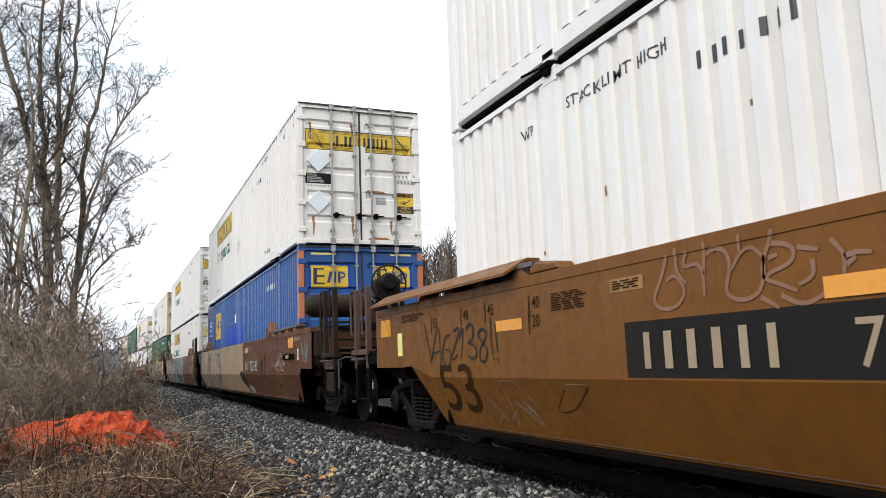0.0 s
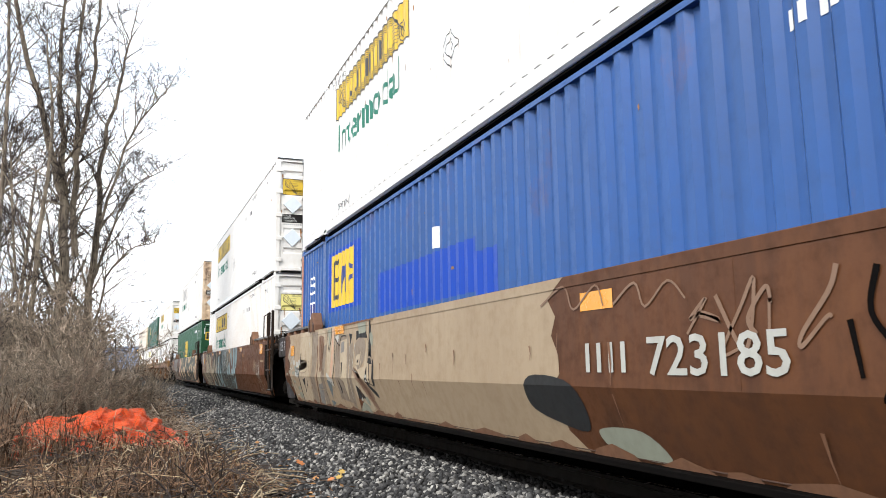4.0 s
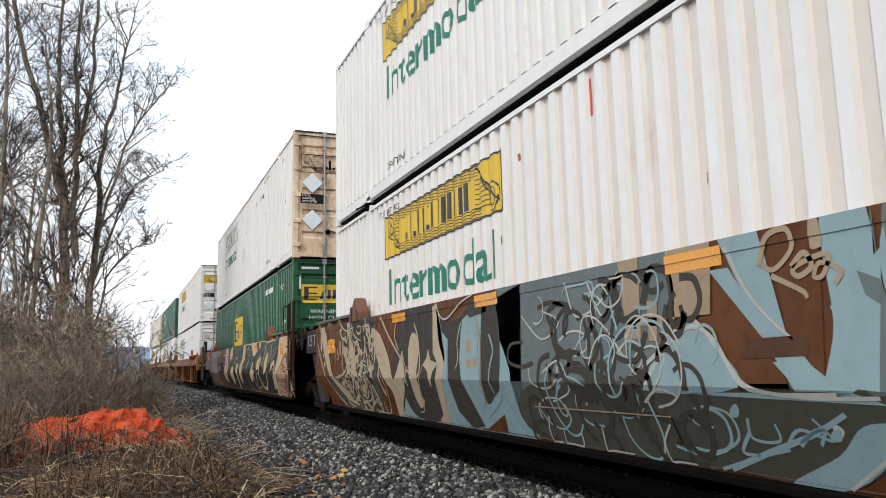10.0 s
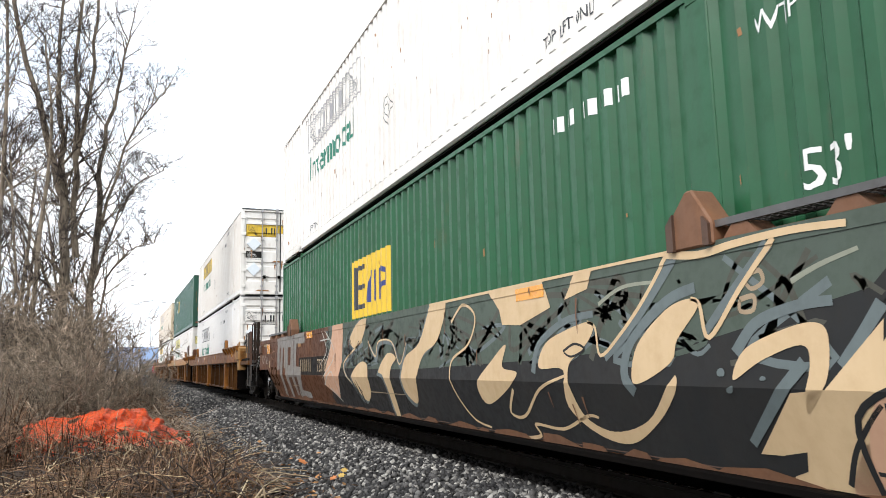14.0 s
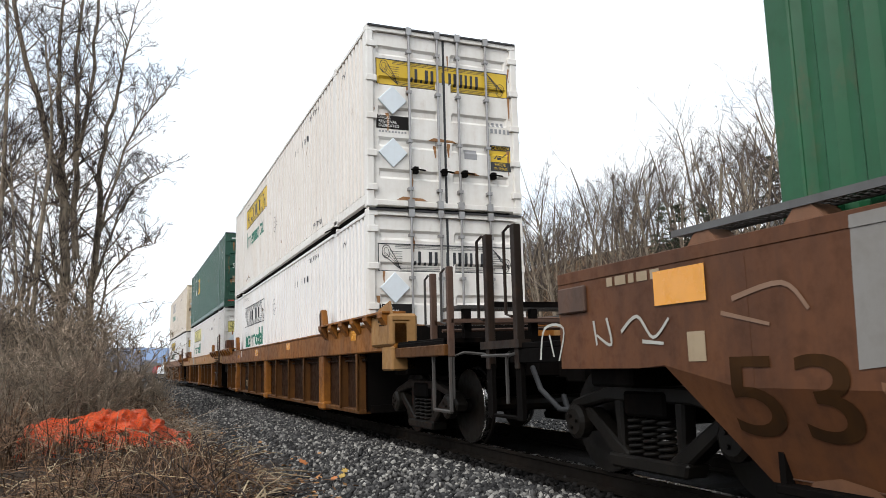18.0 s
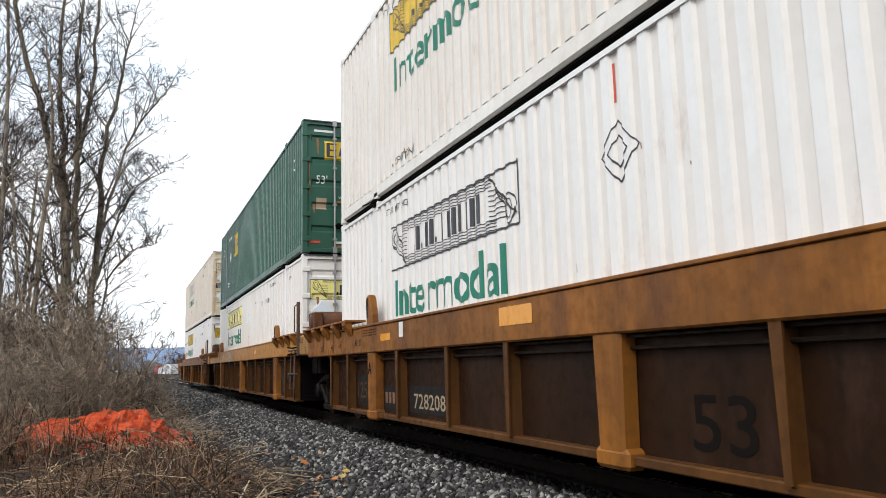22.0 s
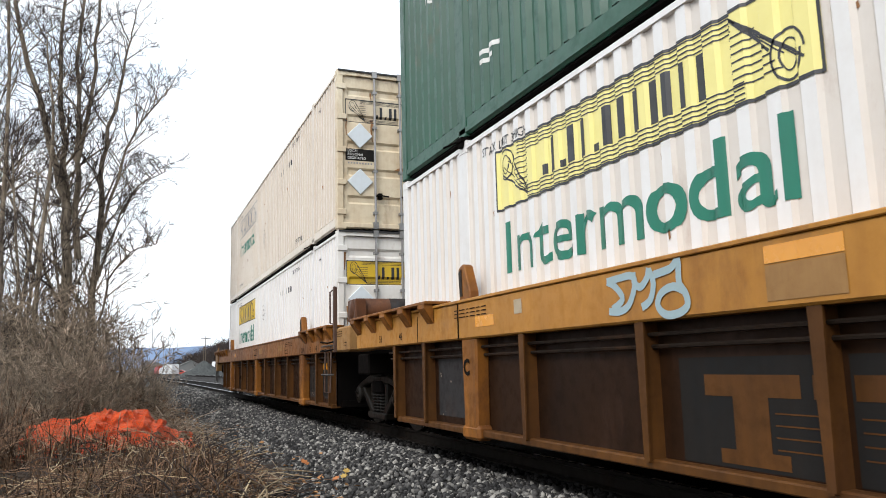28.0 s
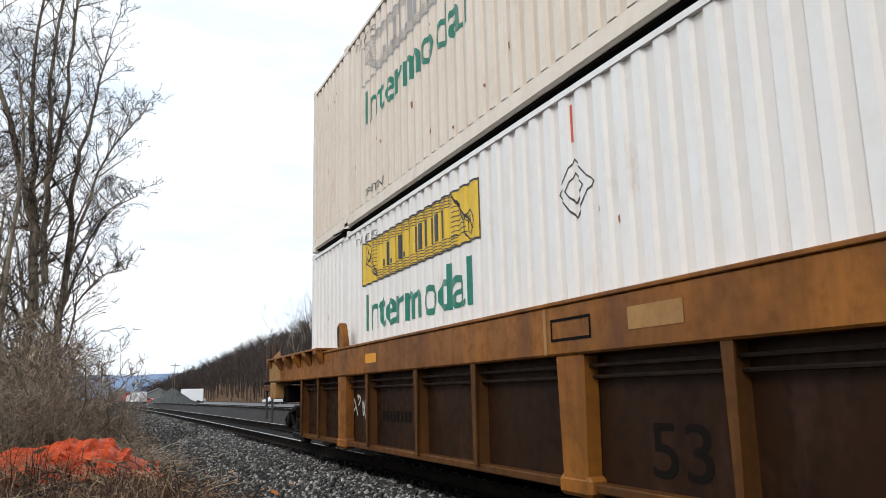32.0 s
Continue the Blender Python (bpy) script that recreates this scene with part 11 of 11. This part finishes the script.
stones("ballast", "crushed grey railway stone beside the rail", 1, 21000, near_bed, 0.029)
stones("ballast", "crushed grey railway stone along the track", 2, 9500, mid_bed, 0.038)
stones("ballast", "crushed grey railway stone beyond the rails", 3, 4500, inner_bed, 0.036)
stones("oily_ballast", "near-black railway stone coloured as train shade", 4, 5000, oily_bed, 0.034, M_stone_shaded)


def debris(x, y, turn, L, label):
    s = Shape().slab([(-L / 2, -0.05), (L / 2 - 0.1, -0.06), (L / 2, 0.01), (L / 2 - 0.15, 0.06), (-L / 2 + 0.08, 0.05)], "z", 0.0, 0.06)
    ob = part("broken_timber", s, M_tie, bevel=0.008)
    ob.matrix_basis = pose(x, y, ground_z(x, y) + 0.02, 4, 3, turn)
    return tagged(ob, label, "timber", "timber scraps")


debris(1.72, 9.3, 20, 0.55, "dark broken piece of tie wood on the stones")
debris(0.85, 22.0, 40, 0.9, "dark rotten tie scrap among weeds")
debris(0.75, 25.0, -20, 1.2, "dark rotten tie scrap among weeds")
debris(1.05, 17.6, 60, 0.6, "dark rotten tie scrap among weeds")


# ---- the wooded hill and the distance ----
WOOD = [tree_meshes(41 + i, 1, h, 0.16, 3, (11, 6, 4), 0.10, 0.10) for i, h in enumerate((12.0, 14.0, 10.5, 13.0))]
rng = random.Random(31)
for i in range(210):
    if i < 165:
        x, y = rng.uniform(30, 72), rng.uniform(8, 100)
        if y > x * 1.9:
            x = rng.uniform(34, 70)
    else:
        x, y = rng.uniform(34, 66), rng.uniform(95, 190)
    plant_tree(WOOD[i % 4], x, y, rng.uniform(0, 360), "bare hillside tree with dense fine branches", "trees on the hill", rng.uniform(0.9, 1.42))


def far_woods():
    rng, rods = random.Random(8), []
    for i in range(1300):
        y = 150 + 620 * rng.random() ** 1.4
        x = rng.uniform(30, 95)
        h = rng.uniform(8, 13)
        b = Vector((x, y, ground_z(x, y) - 0.2))
        top = b + Vector((rng.gauss(0, 0.5), rng.gauss(0, 0.5), h))
        rods.append(([b, b.lerp(top, 0.5), top], 0.17, 0.03, 4))
        for k in range(24):
            p = b.lerp(top, rng.uniform(0.25, 0.97))
            a = rng.uniform(0, 6.28)
            q = p + Vector((math.cos(a), math.sin(a), rng.uniform(0.4, 1.6))) * rng.uniform(0.8, 2.6)
            rods.append(([p, q], 0.09, 0.04, 3))
    return tagged(new("far_woods", rods_mesh("far_woods", rods, M_twig)), "brown leafless woods on the far hill", "woods", kind="stuff")


far_woods()


def hill_brush():
    """Saplings and undergrowth on the near slope."""
    rng, rods = random.Random(18), []
    for i in range(1500):
        x, y = 27 + 40 * rng.random() ** 1.2, rng.uniform(4, 125)
        h = rng.uniform(1.2, 5.0)
        b = Vector((x, y, ground_z(x, y) - 0.2))
        top = b + Vector((rng.gauss(0, 0.5), rng.gauss(0, 0.5), h))
        rods.append(([b, b.lerp(top, 0.5), top], 0.035, 0.012, 3))
        for k in range(10):
            p = b.lerp(top, rng.uniform(0.15, 0.97))
            a = rng.uniform(0, 6.28)
            rods.append(([p, p + Vector((math.cos(a), math.sin(a), rng.uniform(0.4, 1.6))) * rng.uniform(0.3, 1.0)], 0.016, 0.008, 3))
    return tagged(new("hill_undergrowth", rods_mesh("hill_undergrowth", rods, M_twig)), "leafless saplings and undergrowth on the hill", "undergrowth", kind="stuff")


hill_brush()


def conifer(seed, h):
    rng, rods, verts, faces = random.Random(seed), [], [], []
    rods.append(([Vector((0, 0, -0.2)), Vector((0, 0, h * 0.5)), Vector((0.1, 0, h))], 0.17, 0.02, 6))
    for i in range(90):
        t = rng.uniform(0.12, 0.98)
        a = rng.uniform(0, 6.28)
        L = (1 - t) * h * 0.26 + 0.3
        p = Vector((0, 0, t * h))
        q = p + Vector((math.cos(a) * L, math.sin(a) * L, -0.15 * L + 0.1))
        rods.append(([p, q], 0.035, 0.012, 3))
        for k in range(26):
            m = p.lerp(q, rng.uniform(0.2, 1.0))
            d = Vector((rng.gauss(0, 1), rng.gauss(0, 1), rng.gauss(-0.2, 0.5))).normalized() * rng.uniform(0.2, 0.42)
            w = d.orthogonal().normalized() * 0.07
            b = len(verts)
            verts.extend(((m - w)[:], (m + w)[:], (m + d)[:]))
            faces.append((b, b + 1, b + 2))
    me = bpy.data.meshes.new("needles")
    me.from_pydata(verts, [], faces)
    me.materials.append(M_evergreen)
    return rods_mesh("trunk", rods, M_bark), me


PINE = [conifer(3, 11.0), conifer(4, 9.0)]
for i, (x, y) in enumerate(((42, 53), (46, 52), (39, 47), (60, 58), (52, 210), (58, 245))):
    t = thing("conifer", "dark green conifer among bare trees", "tree", "conifers on the hill")
    t.matrix_basis = pose(x, y, ground_z(x, y), 0, 0, i * 70)
    part("trunk", PINE[i % 2][0], M_bark, t)
    part("needles", PINE[i % 2][1], M_evergreen, t)


def house(x, y, turn, w, d, h, label):
    hs = thing("house", label, "house")
    hs.matrix_basis = pose(x, y, ground_z(x, y) - 0.3, 0, 0, turn)
    part("wall", Shape().slab([(-w / 2, 0), (w / 2, 0), (w / 2, h), (0, h + d * 0.32), (-w / 2, h)], "y", -d / 2, d / 2), M_siding, hs)
    for s in (-1, 1):
        rf = Shape().slab([(0, h + d * 0.32 + 0.06), (s * (w / 2 + 0.35), h - 0.2), (s * (w / 2 + 0.35), h - 0.05), (0, h + d * 0.32 + 0.22)], "y", -d / 2 - 0.3, d / 2 + 0.3)
        part("roof", rf, M_roof, hs)
    for k in (-0.3, 0.0, 0.3):
        for z in (0.9, 3.4):
            if z + 1.2 < h:
                wd = part("window", Shape().box(-w / 2 - 0.04, -w / 2 + 0.02, k * d - 0.5, k * d + 0.5, z, z + 1.2), M_decal_grey, hs, "white window frame")
                part("pane", Shape().box(-w / 2 - 0.06, -w / 2 - 0.03, k * d - 0.42, k * d + 0.42, z + 0.08, z + 1.12), M_glass, wd)
                wd = part("window", Shape().box(k * w - 0.5, k * w + 0.5, -d / 2 - 0.04, -d / 2 + 0.02, z, z + 1.2), M_decal_white, hs, "white window frame")
                part("pane", Shape().box(k * w - 0.42, k * w + 0.42, -d / 2 - 0.06, -d / 2 - 0.03, z + 0.08, z + 1.12), M_glass, wd)
    return hs


house(53.0, 47.5, 18, 4.2, 5.0, 2.5, "small grey house among trees on the hill")
house(30.0, 470.0, 5, 14.0, 9.0, 4.0, "low pale building in the far yard")
house(14.0, 620.0, 8, 20.0, 10.0, 5.0, "low pale building in the far yard")


def stone_mound():
    verts, faces, n, m = [(0, 0, 3.3)], [], 30, 10
    for j in range(1, m + 1):
        for i in range(n):
            a, r = 2 * math.pi * i / n, j / m
            k = 1 + 0.16 * noise.noise((math.cos(a) * 2, math.sin(a) * 2, 1))
            verts.append((math.cos(a) * r * 5.4 * k, math.sin(a) * r * 4.0 * k, 3.3 * max(-0.12, (1 - r ** 0.9)) * (1 + 0.2 * noise.noise((math.cos(a) * r * 4, math.sin(a) * r * 4, 5)))))
    faces += [(0, 1 + i, 1 + (i + 1) % n) for i in range(n)]
    faces += [(1 + (j - 1) * n + i, 1 + j * n + i, 1 + j * n + (i + 1) % n, 1 + (j - 1) * n + (i + 1) % n) for j in range(1, m) for i in range(n)]
    me = bpy.data.meshes.new("stone_mound")
    me.from_pydata(verts, [], faces)
    me.materials.append(M_stone_pile)
    ob = tagged(new("stone_mound", me), "large heap of dark grey gravel in the yard", "gravel heap")
    ob.location = (12.0, 150.0, -0.7)
    return ob


stone_mound()
lot = Shape().slab([(11, 95), (30, 92), (34, 260), (10, 300)], "z", -0.70, -0.585)
tagged(part("yard_pavement", lot, M_asphalt), "wet grey asphalt yard beyond the tracks", "pavement", kind="structure")


def vehicle(x, y, turn, paint_m, label, truck=False):
    v = thing("parked_truck" if truck else "parked_car", label, "vehicle", "vehicles in the yard")
    v.matrix_basis = pose(x, y, -0.585, 0, 0, turn)
    if truck:
        part("body", Shape().slab([(-3.2, 0.5), (3.2, 0.5), (3.2, 1.2), (2.9, 2.3), (1.5, 2.4), (1.4, 3.2), (-3.2, 3.2)], "x", -1.15, 1.15), paint_m, v, bevel=0.08)
        wheels, w = ((-2.2, 0.45), (2.3, 0.45)), 1.16
        part("windscreen", Shape().slab([(3.16, 1.35), (2.92, 2.25), (2.95, 2.27), (3.2, 1.36)], "x", -1.0, 1.0), M_glass, v)
    else:
        part("body", Shape().slab([(-2.2, 0.35), (2.2, 0.35), (2.25, 0.75), (1.3, 0.95), (0.7, 1.42), (-1.2, 1.45), (-1.9, 1.0), (-2.25, 0.9)], "x", -0.88, 0.88), paint_m, v, bevel=0.06)
        wheels, w = ((-1.35, 0.33), (1.35, 0.33)), 0.89
        part("side_window", Shape().slab([(1.0, 0.98), (0.6, 1.36), (-1.1, 1.38), (-1.6, 1.0)], "x", -0.885, 0.885), M_glass, v)
    for yy, r in wheels:
        for s in (-1, 1):
            a, b = sorted((s * w, s * (w - 0.22)))
            part("wheel", Shape().lathe([(a, r * 0.6), (a + 0.02, r), (b - 0.02, r), (b, r * 0.6)], (0, yy, r), "x", 14), M_gasket, v)
    return v


for x, y, turn, m, truck, label in ((17.5, 178, 80, M_carwhite, True, "white box truck parked by the gravel heap"), (21.5, 200, 60, M_carwhite, False, "white car parked in the yard"), (26.5, 128, 95, M_carwhite, False, "white car parked under the hill"), (29.0, 134, 95, M_carwhite, False, "white car parked under the hill"), (9.0, 230, 30, M_carwhite, True, "white truck standing far down the yard"), (7.5, 260, 10, M_carred, True, "red truck standing far down the yard"), (12.5, 245, 70, M_carred, False, "red car far down the yard")):
    vehicle(x, y, turn, m, label, truck)


def mast(x, y, h, lit):
    p = thing("signal_mast" if lit else "utility_pole", "slim steel signal mast beside the track" if lit else "weathered wooden utility pole", "signal" if lit else "pole", "poles along the track")
    p.matrix_basis = pose(x, y, ground_z(x, y) - 0.1)
    part("pole", Shape().tube([(0, 0, 0), (0, 0, h)], 0.11 if not lit else 0.07, 8, 0.08 if not lit else 0.06), M_wood if not lit else M_decal_white, p)
    if lit:
        part("signal_head", Shape().box(-0.25, 0.25, -0.15, 0.15, h - 0.9, h), M_soot, p, bevel=0.03)
        part("signal_lens", Shape().lathe([(-0.02, 0.09), (0.02, 0.09)], (0, -0.16, h - 0.3), "y", 12), M_lampglow, p, "lit amber signal lens")
    else:
        part("cross_arm", Shape().box(-1.1, 1.1, -0.06, 0.06, h - 0.7, h - 0.55), M_wood, p)
        for k in (-0.9, -0.4, 0.4, 0.9):
            part("insulator", Shape().lathe([(0, 0.03), (0.05, 0.05), (0.12, 0.02)], (k, 0, h - 0.55), "z", 8), M_decal_grey, p)


mast(1.2, 170, 5.5, True)
mast(7.2, 205, 5.0, True)
mast(15.5, 190, 9.5, False)
mast(19.0, 240, 8.5, False)
mast(3.0, 330, 8.0, False)


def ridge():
    """The far hills, their distance haze painted as a blue colour."""
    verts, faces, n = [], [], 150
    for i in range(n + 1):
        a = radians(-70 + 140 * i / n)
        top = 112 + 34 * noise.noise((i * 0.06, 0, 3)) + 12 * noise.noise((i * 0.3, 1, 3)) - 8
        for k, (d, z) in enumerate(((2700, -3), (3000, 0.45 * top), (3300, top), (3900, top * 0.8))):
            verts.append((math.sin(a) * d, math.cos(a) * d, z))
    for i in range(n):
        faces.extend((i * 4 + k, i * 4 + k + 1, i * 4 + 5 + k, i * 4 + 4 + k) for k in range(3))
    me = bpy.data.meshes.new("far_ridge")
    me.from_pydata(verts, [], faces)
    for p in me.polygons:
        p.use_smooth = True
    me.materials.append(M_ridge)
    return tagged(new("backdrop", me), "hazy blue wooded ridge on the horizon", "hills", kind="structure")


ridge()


# ---- what moves: the train and its wheels ----
def motions():
    times = [i * 0.5 for i in range(65)]
    for ob, y, z, span, *shift in MOVING:
        rows = []
        for t in times:
            mid = y + span + train_s(t)
            m = on_track(mid, z)
            rows.append((t, m @ pose(shift[0] if shift else 0.0, -span, 0)))
        walk(ob, rows)
    fine = [i * 4 / 30 for i in range(241)]
    for w, r in WHEELS:
        x, y, z = w.location
        rows = []
        for t in fine:
            turn = math.degrees((train_s(t) - train_s(0)) / r)
            rows.append((t, pose(x, y, z, 0, 0, 0) @ Matrix.Rotation(radians(-turn), 4, "X")))
        walk(w, rows)


motions()
